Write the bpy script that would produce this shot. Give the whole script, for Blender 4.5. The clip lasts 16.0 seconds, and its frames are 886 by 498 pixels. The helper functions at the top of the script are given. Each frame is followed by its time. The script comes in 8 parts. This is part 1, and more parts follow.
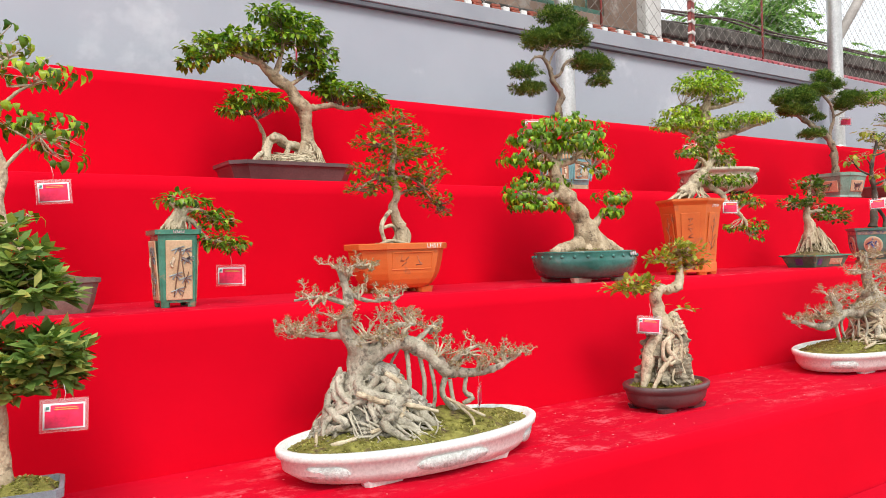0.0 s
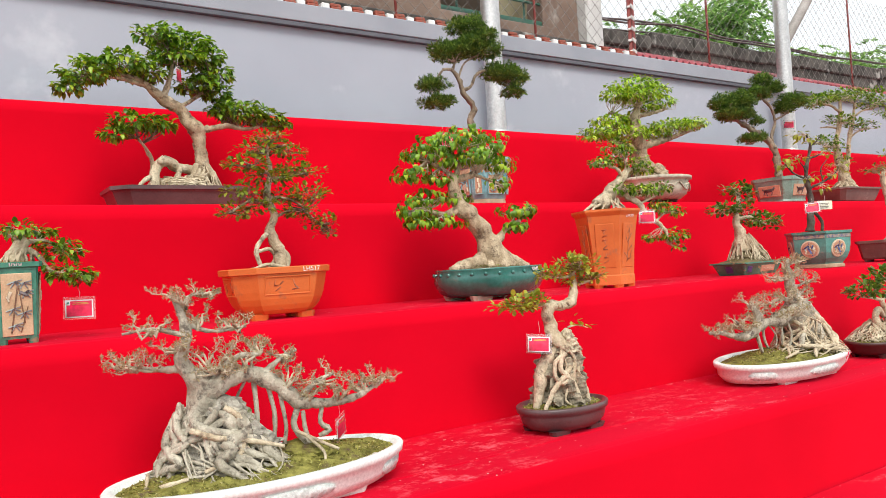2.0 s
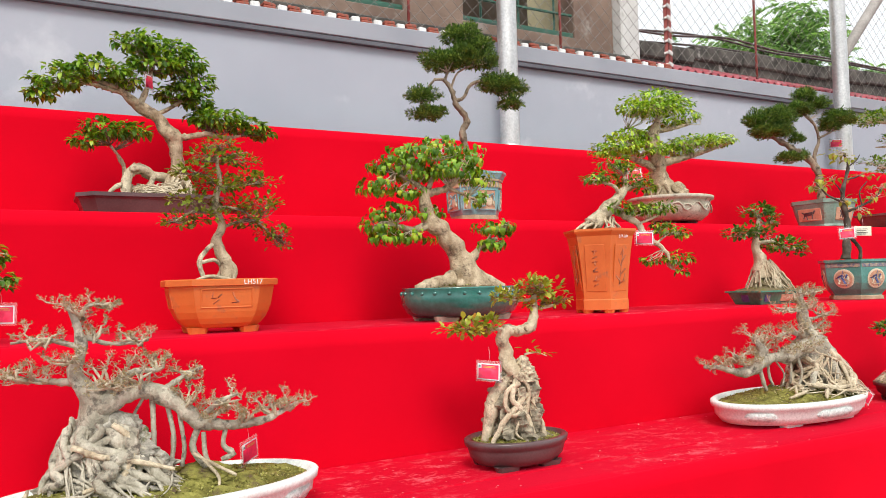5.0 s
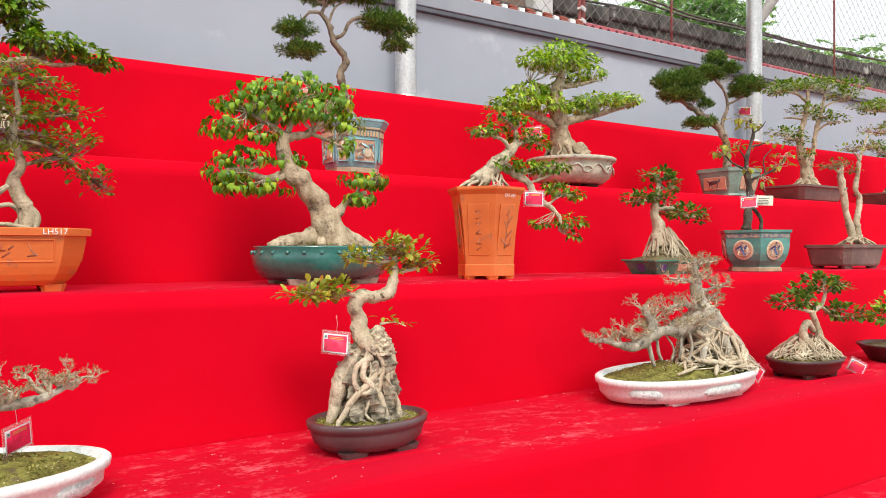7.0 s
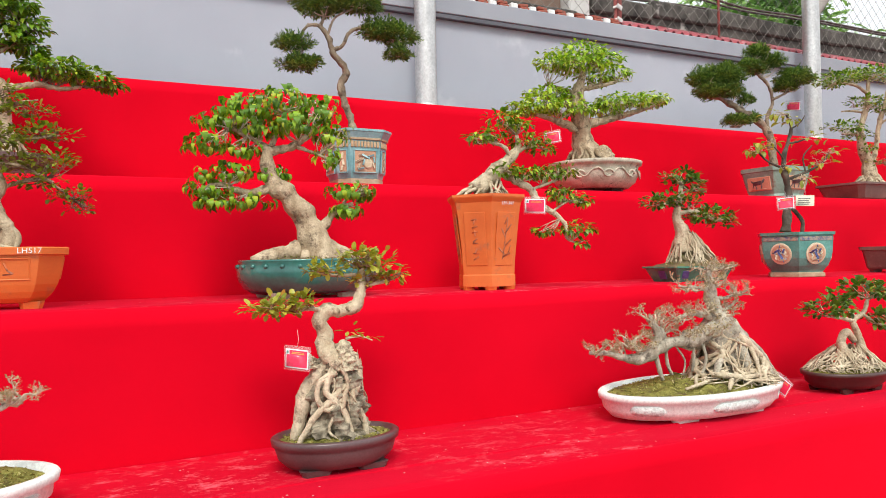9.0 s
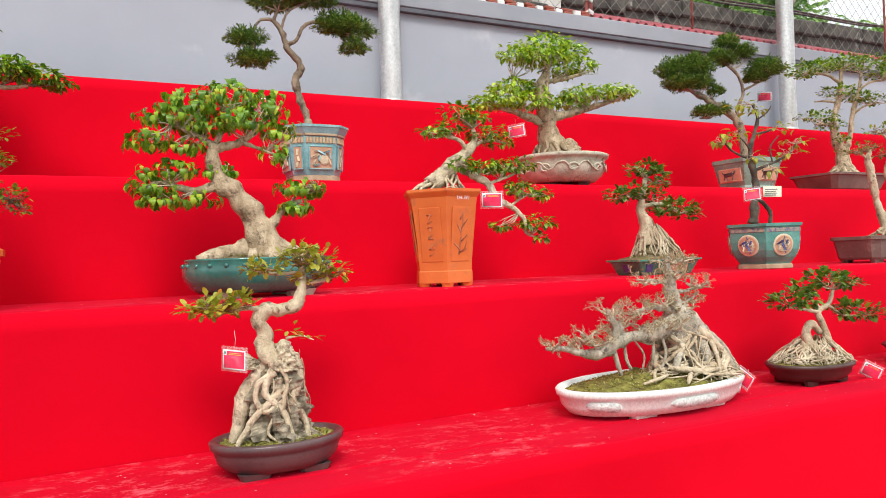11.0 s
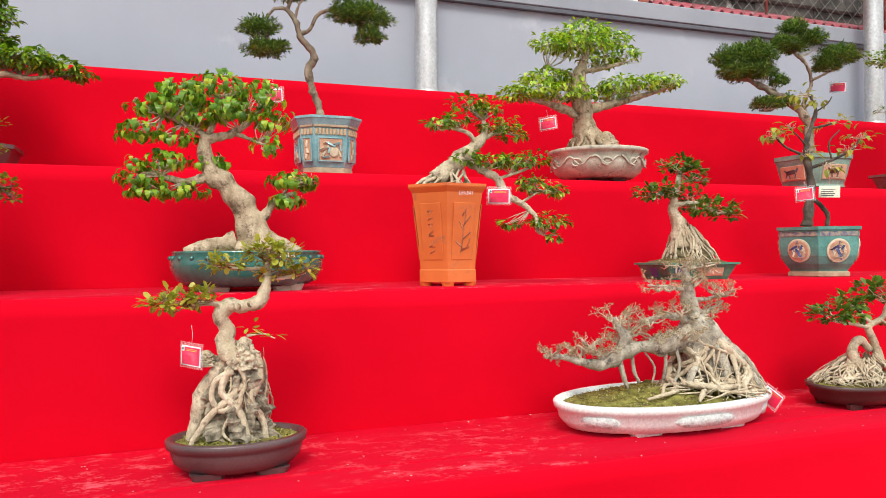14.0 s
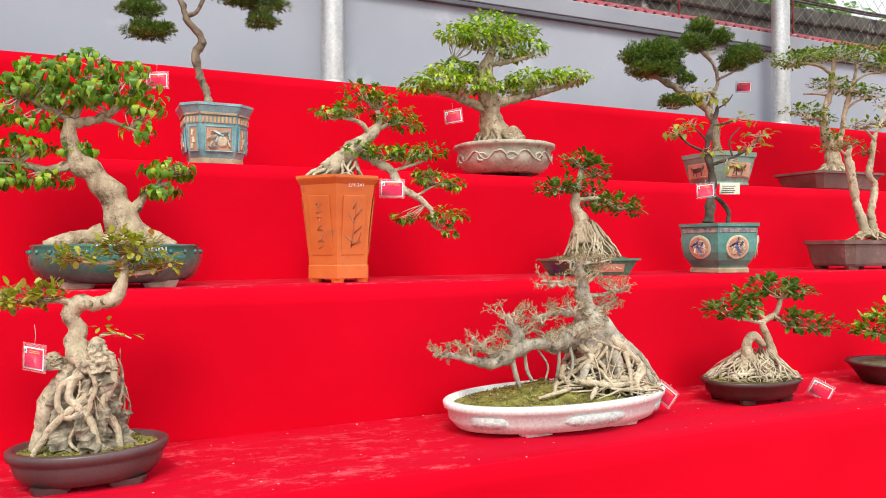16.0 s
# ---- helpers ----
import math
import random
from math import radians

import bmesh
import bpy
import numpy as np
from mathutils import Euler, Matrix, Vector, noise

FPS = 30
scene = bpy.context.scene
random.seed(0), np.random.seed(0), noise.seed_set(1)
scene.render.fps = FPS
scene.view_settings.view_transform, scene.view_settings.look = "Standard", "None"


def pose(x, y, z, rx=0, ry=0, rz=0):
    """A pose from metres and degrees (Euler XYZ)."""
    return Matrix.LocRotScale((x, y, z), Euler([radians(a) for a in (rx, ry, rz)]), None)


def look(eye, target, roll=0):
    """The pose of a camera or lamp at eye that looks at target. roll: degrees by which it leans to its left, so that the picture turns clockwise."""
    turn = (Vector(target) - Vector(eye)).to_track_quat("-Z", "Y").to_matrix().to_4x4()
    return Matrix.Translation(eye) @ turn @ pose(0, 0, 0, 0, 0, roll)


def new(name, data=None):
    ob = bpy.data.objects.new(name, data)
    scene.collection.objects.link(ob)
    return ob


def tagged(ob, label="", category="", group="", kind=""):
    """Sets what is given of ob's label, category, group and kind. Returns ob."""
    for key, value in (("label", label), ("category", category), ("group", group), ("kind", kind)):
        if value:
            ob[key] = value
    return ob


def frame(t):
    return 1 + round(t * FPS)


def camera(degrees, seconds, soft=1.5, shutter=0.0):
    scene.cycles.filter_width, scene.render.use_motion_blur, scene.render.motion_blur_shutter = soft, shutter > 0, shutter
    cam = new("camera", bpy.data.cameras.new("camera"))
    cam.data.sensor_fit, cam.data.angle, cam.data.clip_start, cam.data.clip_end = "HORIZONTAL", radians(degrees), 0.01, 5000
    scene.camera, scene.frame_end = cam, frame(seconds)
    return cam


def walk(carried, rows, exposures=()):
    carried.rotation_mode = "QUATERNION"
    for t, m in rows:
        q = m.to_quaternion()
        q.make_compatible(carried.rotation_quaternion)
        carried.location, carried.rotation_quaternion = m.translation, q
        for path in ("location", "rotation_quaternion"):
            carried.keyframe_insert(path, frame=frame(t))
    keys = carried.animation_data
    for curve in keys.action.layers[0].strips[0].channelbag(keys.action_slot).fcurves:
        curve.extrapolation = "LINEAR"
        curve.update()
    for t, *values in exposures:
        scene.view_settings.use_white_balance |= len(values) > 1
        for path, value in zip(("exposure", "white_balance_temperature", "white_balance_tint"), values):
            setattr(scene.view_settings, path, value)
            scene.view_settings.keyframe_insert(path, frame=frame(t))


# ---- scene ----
cam = camera(61.3, 16.0, soft=0.9)
METRES, EYE, TILT, LEAN, TURN = 3.5, 1.5, 0.0, 0.0, -38.1
PATH = [
    (0, (0.393, 0.022, 1.405), (1.504, 1.685, 1.411), -1.6),
    (0.5, (0.497, 0.007, 1.399), (1.597, 1.677, 1.422), -2.1),
    (1, (0.674, -0.099, 1.404), (1.761, 1.58, 1.454), -2.6),
    (1.5, (0.829, -0.152, 1.412), (1.908, 1.532, 1.459), -2.7),
    (2, (0.923, -0.167, 1.408), (2.039, 1.492, 1.453), -3.5),
    (2.5, (1.029, -0.157, 1.396), (2.14, 1.505, 1.441), -2.1),
    (3, (1.146, -0.078, 1.408), (2.214, 1.612, 1.47), -1.5),
    (5.3, (1.559, -0.292, 1.388), (2.498, 1.471, 1.485), -1.6),
    (5.5, (1.597, -0.275, 1.376), (2.574, 1.468, 1.462), -1.6),
    (6, (1.755, -0.196, 1.352), (2.811, 1.503, 1.398), -0.1),
    (6.5, (1.918, -0.103, 1.363), (3.003, 1.577, 1.384), 1.0),
    (7, (1.979, -0.049, 1.366), (3.087, 1.616, 1.368), -0.1),
    (7.5, (2.068, -0.09, 1.368), (3.144, 1.597, 1.373), -1.1),
    (8, (2.224, -0.121, 1.385), (3.198, 1.626, 1.391), -0.6),
    (8.2, (2.292, -0.145, 1.382), (3.222, 1.625, 1.395), -0.7),
    (10.3, (2.472, -0.22, 1.368), (3.375, 1.564, 1.404), -1.6),
    (10.5, (2.503, -0.228, 1.374), (3.418, 1.551, 1.393), -2.8),
    (11, (2.602, -0.222, 1.359), (3.53, 1.549, 1.38), -2.0),
    (11.5, (2.735, -0.174, 1.373), (3.585, 1.636, 1.37), -1.4),
    (12, (2.85, -0.169, 1.376), (3.69, 1.647, 1.389), -2.2),
    (12.5, (3.004, -0.233, 1.378), (3.772, 1.614, 1.394), -1.5),
    (13, (3.051, -0.241, 1.372), (3.789, 1.618, 1.383), -0.5),
    (13.5, (3.082, -0.251, 1.364), (3.771, 1.626, 1.38), -0.9),
    (14, (3.073, -0.251, 1.372), (3.771, 1.623, 1.38), -0.5),
    (14.5, (3.103, -0.281, 1.363), (3.818, 1.587, 1.387), -1.1),
    (15, (3.142, -0.304, 1.369), (3.889, 1.551, 1.404), -0.7),
    (15.5, (3.193, -0.293, 1.353), (3.954, 1.557, 1.385), -0.7),
    (16, (3.319, -0.206, 1.349), (4.169, 1.605, 1.355), -0.4),
]
walk(cam, [(t, look(eye, target, roll)) for t, eye, target, roll in PATH])

# ---------------------------------------------------------------- world, sun, exposure
world = bpy.data.worlds.new("overcast_sky")
scene.world = world
world.use_nodes = True
wn, wl = world.node_tree.nodes, world.node_tree.links
wn.clear()
w_out = wn.new("ShaderNodeOutputWorld")
w_bg = wn.new("ShaderNodeBackground")
w_sky = wn.new("ShaderNodeTexSky")
w_sky.sky_type = "NISHITA"
w_sky.sun_disc = False
w_sky.sun_elevation = radians(58)
w_sky.sun_rotation = radians(201)
w_sky.air_density, w_sky.dust_density = 1.0, 4.0
w_mix = wn.new("ShaderNodeMix")
w_mix.data_type = "RGBA"
w_mix.inputs[0].default_value = 0.82
w_mix.inputs[7].default_value = (10.2, 10.6, 11.0, 1)
wl.new(w_sky.outputs[0], w_mix.inputs[6])
wl.new(w_mix.outputs[2], w_bg.inputs[0])
w_bg.inputs[1].default_value = 0.092
wl.new(w_bg.outputs[0], w_out.inputs[0])

sun_data = bpy.data.lights.new("sun", "SUN")
sun_data.energy, sun_data.angle, sun_data.color = 1.85, radians(20), (1.0, 0.96, 0.90)
sun = new("sun", sun_data)
sun.matrix_world = look((-1.0, -7.0, 15.0), (3.0, 3.5, 1.0))
scene.view_settings.exposure = 0.5


# ---------------------------------------------------------------- materials
def mat_new(name):
    m = bpy.data.materials.new(name)
    m.use_nodes = True
    nt = m.node_tree
    return m, nt, nt.nodes["Principled BSDF"]


def node(nt, kind, **values):
    n = nt.nodes.new(kind)
    for key, value in values.items():
        n.inputs[key.replace("_", " ")].default_value = value
    return n


def ramp(nt, fac, stops):
    n = nt.nodes.new("ShaderNodeValToRGB")
    while len(n.color_ramp.elements) < len(stops):
        n.color_ramp.elements.new(0.5)
    for e, (p, c) in zip(n.color_ramp.elements, stops):
        e.position, e.color = p, (*c, 1)
    nt.links.new(fac, n.inputs[0])
    return n


def mixc(nt, fac, a, b, blend="MIX"):
    n = nt.nodes.new("ShaderNodeMix")
    n.data_type, n.blend_type = "RGBA", blend
    for value, socket in ((fac, n.inputs[0]), (a, n.inputs[6]), (b, n.inputs[7])):
        if isinstance(value, (int, float)):
            socket.default_value = value
        elif isinstance(value, tuple):
            socket.default_value = (*value, 1)
        else:
            nt.links.new(value, socket)
    return n.outputs[2]


def noise_fac(nt, scale, detail=4.0, rough=0.55, stretch=(1, 1, 1), coord="Object"):
    tc = nt.nodes.new("ShaderNodeTexCoord")
    mp = nt.nodes.new("ShaderNodeMapping")
    mp.inputs["Scale"].default_value = stretch
    n = node(nt, "ShaderNodeTexNoise", Scale=scale, Detail=detail, Roughness=rough)
    nt.links.new(tc.outputs[coord], mp.inputs[0])
    nt.links.new(mp.outputs[0], n.inputs["Vector"])
    return n.outputs["Fac"]


def bump(nt, bsdf, fac, strength, distance, under=None):
    b = node(nt, "ShaderNodeBump", Strength=strength, Distance=distance)
    nt.links.new(fac, b.inputs["Height"])
    if under is not None:
        nt.links.new(under, b.inputs["Normal"])
    nt.links.new(b.outputs[0], bsdf.inputs["Normal"])
    return b.outputs[0]


def mottled(name, dark, light, scale, rough=0.7, metal=0.0, fine=180.0, relief=0.3, depth=0.003, spots=None, spot_scale=14.0,
            spot_cut=(0.58, 0.68), stretch=(1, 1, 1), coat=0.0, spec=0.5):
    """A surface of two tones at a large scale, with fine grain, and patches of a third colour."""
    m, nt, b = mat_new(name)
    big = noise_fac(nt, scale, 5.0, 0.6, stretch)
    col = ramp(nt, big, [(0.32, dark), (0.68, light)]).outputs[0]
    small = noise_fac(nt, fine, 3.0, 0.6)
    grain = ramp(nt, small, [(0.3, (0.82, 0.82, 0.82)), (0.7, (1.1, 1.1, 1.1))]).outputs[0]
    col = mixc(nt, 1.0, col, grain, "MULTIPLY")
    if spots:
        f = ramp(nt, noise_fac(nt, spot_scale, 6.0, 0.65), [(spot_cut[0], (0, 0, 0)), (spot_cut[1], (1, 1, 1))]).outputs[0]
        col = mixc(nt, f, col, spots)
    nt.links.new(col, b.inputs["Base Color"])
    b.inputs["Roughness"].default_value = rough
    b.inputs["Metallic"].default_value = metal
    b.inputs["Coat Weight"].default_value = coat
    b.inputs["Specular IOR Level"].default_value = spec
    first = bump(nt, b, small, relief, depth * 0.4)
    bump(nt, b, big, relief, depth, first)
    return m


def cloth(name, base, shade, dust=None):
    """Thin red display cloth: felt grain, broad waves, and where it is trodden pale scuffs."""
    m, nt, b = mat_new(name)
    broad = noise_fac(nt, 1.1, 3.0, 0.5)
    col = ramp(nt, broad, [(0.3, shade), (0.7, base)]).outputs[0]
    weave = noise_fac(nt, 420.0, 2.0, 0.6)
    col = mixc(nt, 0.22, col, ramp(nt, weave, [(0.3, (0.55, 0.55, 0.55)), (0.7, (1.2, 1.2, 1.2))]).outputs[0], "MULTIPLY")
    specks = ramp(nt, noise_fac(nt, 9.0, 9.0, 0.75, (0.5, 1, 1)), [(0.735, (0, 0, 0)), (0.80, (0.5, 0.5, 0.5))]).outputs[0]
    col = mixc(nt, specks, col, (0.72, 0.40, 0.40))
    if dust:
        streak = noise_fac(nt, 11.0, 10.0, 0.80, (0.75, 1.1, 1))
        zone = noise_fac(nt, 1.3, 2.0, 0.5, (0.7, 1, 1))
        f = nt.nodes.new("ShaderNodeMath")
        f.operation = "MULTIPLY"
        nt.links.new(ramp(nt, streak, [(0.52, (0, 0, 0)), (0.64, (1, 1, 1))]).outputs[0], f.inputs[0])
        nt.links.new(ramp(nt, zone, [(0.45, (0, 0, 0)), (0.66, (1, 1, 1))]).outputs[0], f.inputs[1])
        col = mixc(nt, f.outputs[0], col, dust)
        crumbs = node(nt, "ShaderNodeTexVoronoi", Scale=24.0)
        tc = nt.nodes.new("ShaderNodeTexCoord")
        nt.links.new(tc.outputs["Object"], crumbs.inputs["Vector"])
        few = nt.nodes.new("ShaderNodeMath")
        few.operation = "MULTIPLY"
        nt.links.new(ramp(nt, crumbs.outputs["Distance"], [(0.07, (1, 1, 1)), (0.10, (0, 0, 0))]).outputs[0], few.inputs[0])
        nt.links.new(ramp(nt, crumbs.outputs["Color"], [(0.62, (0, 0, 0)), (0.70, (0.9, 0.9, 0.9))]).outputs[0], few.inputs[1])
        col = mixc(nt, few.outputs[0], col, (0.80, 0.55, 0.50))
    nt.links.new(col, b.inputs["Base Color"])
    b.inputs["Roughness"].default_value = 0.88
    b.inputs["Specular IOR Level"].default_value = 0.03
    b.inputs["Sheen Weight"].default_value = 0.60
    b.inputs["Sheen Roughness"].default_value = 0.45
    b.inputs["Sheen Tint"].default_value = (1.0, 0.03, 0.08, 1)
    first = bump(nt, b, weave, 0.25, 0.0008)
    bump(nt, b, noise_fac(nt, 5.0, 4.0, 0.6, (0.5, 1, 1)), 0.35, 0.012, first)
    return m


def leaf_mat(name, dark, light, tip=None, tip_share=0.2, rough=0.42):
    """Leaves: each one its own tone, a few yellowed or young, light passing through."""
    m, nt, b = mat_new(name)
    geo = nt.nodes.new("ShaderNodeNewGeometry")
    rnd = geo.outputs["Random Per Island"]
    stops = [(0.0, dark), (0.55, tuple((a + c) / 2 for a, c in zip(dark, light))), (0.9 if tip is None else 1 - tip_share, light)]
    if tip:
        stops.append((1.0, tip))
    col = ramp(nt, rnd, stops).outputs[0]
    vein = noise_fac(nt, 160.0, 2.0)
    col = mixc(nt, 0.5, col, ramp(nt, vein, [(0.3, (0.7, 0.7, 0.7)), (0.7, (1.15, 1.15, 1.15))]).outputs[0], "MULTIPLY")
    nt.links.new(col, b.inputs["Base Color"])
    b.inputs["Roughness"].default_value = rough
    b.inputs["Specular IOR Level"].default_value = 0.4
    tr = nt.nodes.new("ShaderNodeBsdfTranslucent")
    nt.links.new(mixc(nt, 1.0, col, (1.2, 1.3, 0.6), "MULTIPLY"), tr.inputs[0])
    mx = nt.nodes.new("ShaderNodeMixShader")
    mx.inputs[0].default_value = 0.28
    nt.links.new(b.outputs[0], mx.inputs[1])
    nt.links.new(tr.outputs[0], mx.inputs[2])
    nt.links.new(mx.outputs[0], nt.nodes["Material Output"].inputs[0])
    return m


RED = cloth("red_cloth", (0.68, 0.0020, 0.017), (0.585, 0.0014, 0.013))
RED_TREAD = cloth("red_cloth_scuffed", (0.58, 0.003, 0.019), (0.46, 0.002, 0.015), dust=(0.74, 0.13, 0.16))
WALL = mottled("grey_wall_paint", (0.375, 0.402, 0.46), (0.432, 0.460, 0.515), 0.9, 0.85, fine=500, relief=0.02, spots=(0.60, 0.63, 0.66), spot_scale=1.5, spot_cut=(0.60, 0.82), spec=0.2)
COPING = mottled("coping_paint", (0.30, 0.32, 0.36), (0.36, 0.38, 0.42), 2.0, 0.85, relief=0.2, spec=0.2)
# dark tone that paints the shadow line below the coping
COPING_SHADOW = mottled("coping_shadow_line", (0.11, 0.115, 0.135), (0.15, 0.155, 0.175), 3.0, 0.9, relief=0.2, spec=0.2)
STEEL = mottled("galvanised_steel", (0.50, 0.50, 0.49), (0.74, 0.74, 0.72), 7.0, 0.42, 0.75, fine=60, relief=0.12, stretch=(1, 1, 0.35), spots=(0.40, 0.37, 0.32), spot_cut=(0.66, 0.74))
STEEL_DULL = mottled("dull_grey_pipe", (0.26, 0.235, 0.21), (0.40, 0.37, 0.34), 7.0, 0.6, 0.1, fine=60, relief=0.15)
WIRE = mottled("fence_wire", (0.20, 0.185, 0.165), (0.34, 0.32, 0.29), 20.0, 0.6, 0.3)
RUST = mottled("red_primer_steel", (0.20, 0.030, 0.025), (0.30, 0.05, 0.04), 18.0, 0.6, fine=90)
WHITE_PAINT = mottled("white_paint_band", (0.62, 0.58, 0.55), (0.78, 0.75, 0.72), 18.0, 0.6)
TILE = mottled("clay_tile", (0.24, 0.055, 0.035), (0.40, 0.10, 0.06), 16.0, 0.8, spots=(0.16, 0.10, 0.08))
MORTAR = mottled("white_mortar", (0.66, 0.64, 0.62), (0.82, 0.81, 0.79), 16.0, 0.9)
ROOF_RED = mottled("red_roof_sheet", (0.24, 0.025, 0.035), (0.42, 0.06, 0.075), 5.0, 0.32, spots=(0.55, 0.40, 0.40), spot_scale=9)
CONCRETE_DARK = mottled("weathered_concrete", (0.025, 0.023, 0.021), (0.15, 0.137, 0.12), 5.0, 0.95, fine=50, relief=0.8, depth=0.02, spots=(0.46, 0.44, 0.40), spot_scale=3.5, spot_cut=(0.60, 0.66))
PLASTER_BROWN = mottled("brown_plaster", (0.17, 0.11, 0.085), (0.30, 0.21, 0.16), 2.0, 0.9, relief=0.5, depth=0.01, spots=(0.36, 0.31, 0.27), spot_scale=3.0)
PLASTER_WHITE = mottled("white_plaster", (0.58, 0.57, 0.55), (0.74, 0.73, 0.70), 3.0, 0.9, relief=0.3, spots=(0.42, 0.40, 0.37), spot_scale=4.0)
PLASTER_YELLOW = mottled("yellow_plaster", (0.52, 0.44, 0.25), (0.66, 0.58, 0.36), 3.0, 0.9, relief=0.3)
DARK_ROOM = mottled("dim_brown_room", (0.15, 0.115, 0.085), (0.25, 0.195, 0.145), 3.0, 0.95)
GREEN_BAR = mottled("green_window_bar", (0.03, 0.10, 0.07), (0.05, 0.15, 0.10), 12.0, 0.5)
GROUND = mottled("concrete_ground", (0.22, 0.21, 0.20), (0.32, 0.31, 0.29), 1.2, 0.95, relief=0.4, spots=(0.16, 0.15, 0.14), spot_scale=2.0)

BARK_GREY = mottled("grey_bark", (0.27, 0.24, 0.175), (0.63, 0.575, 0.455), 16.0, 0.9, fine=110, relief=1.0, depth=0.014, spots=(0.13, 0.11, 0.085), spot_scale=30, spot_cut=(0.52, 0.66), stretch=(1, 1, 0.4))
BARK_PALE = mottled("pale_bark", (0.40, 0.305, 0.19), (0.74, 0.64, 0.46), 14.0, 0.88, fine=100, relief=1.0, depth=0.014, spots=(0.20, 0.15, 0.10), spot_scale=26, spot_cut=(0.53, 0.68), stretch=(1, 1, 0.4))
BARK_BROWN = mottled("brown_bark", (0.13, 0.085, 0.05), (0.30, 0.215, 0.14), 16.0, 0.9, fine=110, relief=1.0, depth=0.014, spots=(0.36, 0.30, 0.22), spot_scale=24, spot_cut=(0.52, 0.66), stretch=(1, 1, 0.4))
BARK_TAN = mottled("tan_bark", (0.30, 0.215, 0.125), (0.64, 0.51, 0.35), 20.0, 0.9, fine=110, relief=1.0, depth=0.014, spots=(0.16, 0.11, 0.07), spot_scale=28, spot_cut=(0.52, 0.66), stretch=(1, 1, 0.4))
BARK_DRY = mottled("dry_brown_bark", (0.17, 0.12, 0.08), (0.42, 0.33, 0.23), 16.0, 0.9, fine=110, relief=1.0, depth=0.014, spots=(0.10, 0.075, 0.05), spot_scale=26, spot_cut=(0.52, 0.66), stretch=(1, 1, 0.4))
BARK_DARK = mottled("dark_bark", (0.045, 0.036, 0.028), (0.13, 0.105, 0.08), 18.0, 0.92, fine=110, relief=1.0, depth=0.007, spots=(0.22, 0.19, 0.15), spot_scale=26, spot_cut=(0.62, 0.74))
TWIG = mottled("twig_bark", (0.36, 0.30, 0.20), (0.68, 0.60, 0.44), 30.0, 0.9, relief=0.4)
TWIG_RED = mottled("reddish_twig", (0.22, 0.12, 0.06), (0.42, 0.27, 0.16), 30.0, 0.9, relief=0.4)
ROCK = mottled("grey_rock", (0.15, 0.135, 0.105), (0.54, 0.50, 0.42), 20.0, 0.95, fine=80, relief=1.0, depth=0.012, spots=(0.13, 0.14, 0.05), spot_scale=18, spot_cut=(0.56, 0.68))
ROCK_WARM = mottled("tan_grey_rock", (0.085, 0.07, 0.045), (0.50, 0.43, 0.31), 22.0, 0.95, fine=80, relief=1.0, depth=0.012, spots=(0.17, 0.15, 0.07), spot_scale=20, spot_cut=(0.58, 0.70))
MOSS = mottled("mossy_soil", (0.11, 0.10, 0.025), (0.34, 0.32, 0.085), 22.0, 0.98, fine=170, relief=1.0, depth=0.01, spots=(0.12, 0.085, 0.05), spot_scale=15, spot_cut=(0.54, 0.66), spec=0.1)
SOIL = mottled("dry_soil", (0.11, 0.085, 0.05), (0.26, 0.21, 0.12), 14.0, 0.98, fine=150, relief=1.0, depth=0.01, spots=(0.15, 0.16, 0.04), spot_scale=12, spec=0.1)

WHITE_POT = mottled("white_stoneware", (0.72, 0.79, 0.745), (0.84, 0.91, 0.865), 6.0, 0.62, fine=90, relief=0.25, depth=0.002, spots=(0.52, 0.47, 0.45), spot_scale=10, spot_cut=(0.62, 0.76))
WHITE_RELIEF = mottled("white_relief", (0.46, 0.49, 0.46), (0.76, 0.82, 0.78), 45.0, 0.7, fine=120, relief=0.9, depth=0.008)
BROWN_POT = mottled("purple_brown_clay", (0.070, 0.040, 0.042), (0.13, 0.078, 0.078), 5.0, 0.32, fine=120, relief=0.15, depth=0.002, spots=(0.25, 0.19, 0.18), spot_scale=12, spot_cut=(0.66, 0.78))
DARK_POT = mottled("dark_brown_clay", (0.045, 0.024, 0.022), (0.085, 0.045, 0.040), 6.0, 0.40, fine=120, relief=0.15, depth=0.002, spots=(0.15, 0.10, 0.09), spot_scale=12, spot_cut=(0.66, 0.78))
TRAY_POT = mottled("weathered_brown_clay", (0.13, 0.085, 0.072), (0.22, 0.155, 0.13), 5.0, 0.6, fine=120, relief=0.25, depth=0.002, spots=(0.33, 0.27, 0.24), spot_scale=8, spot_cut=(0.60, 0.74))
ORANGE_POT = mottled("orange_terracotta", (0.60, 0.125, 0.022), (0.74, 0.19, 0.04), 4.0, 0.50, fine=420, relief=0.1, depth=0.002, spots=(0.34, 0.13, 0.07), spot_scale=9, spot_cut=(0.60, 0.74))
ORANGE_MARK = mottled("worn_terracotta_carving", (0.30, 0.12, 0.07), (0.62, 0.16, 0.05), 26.0, 0.7, fine=140, relief=0.6, depth=0.004)
GREEN_GLAZE = mottled("green_glaze", (0.012, 0.085, 0.070), (0.045, 0.20, 0.165), 5.0, 0.18, fine=60, relief=0.1, depth=0.003, spots=(0.16, 0.20, 0.17), spot_scale=6, spot_cut=(0.62, 0.78), coat=0.6)
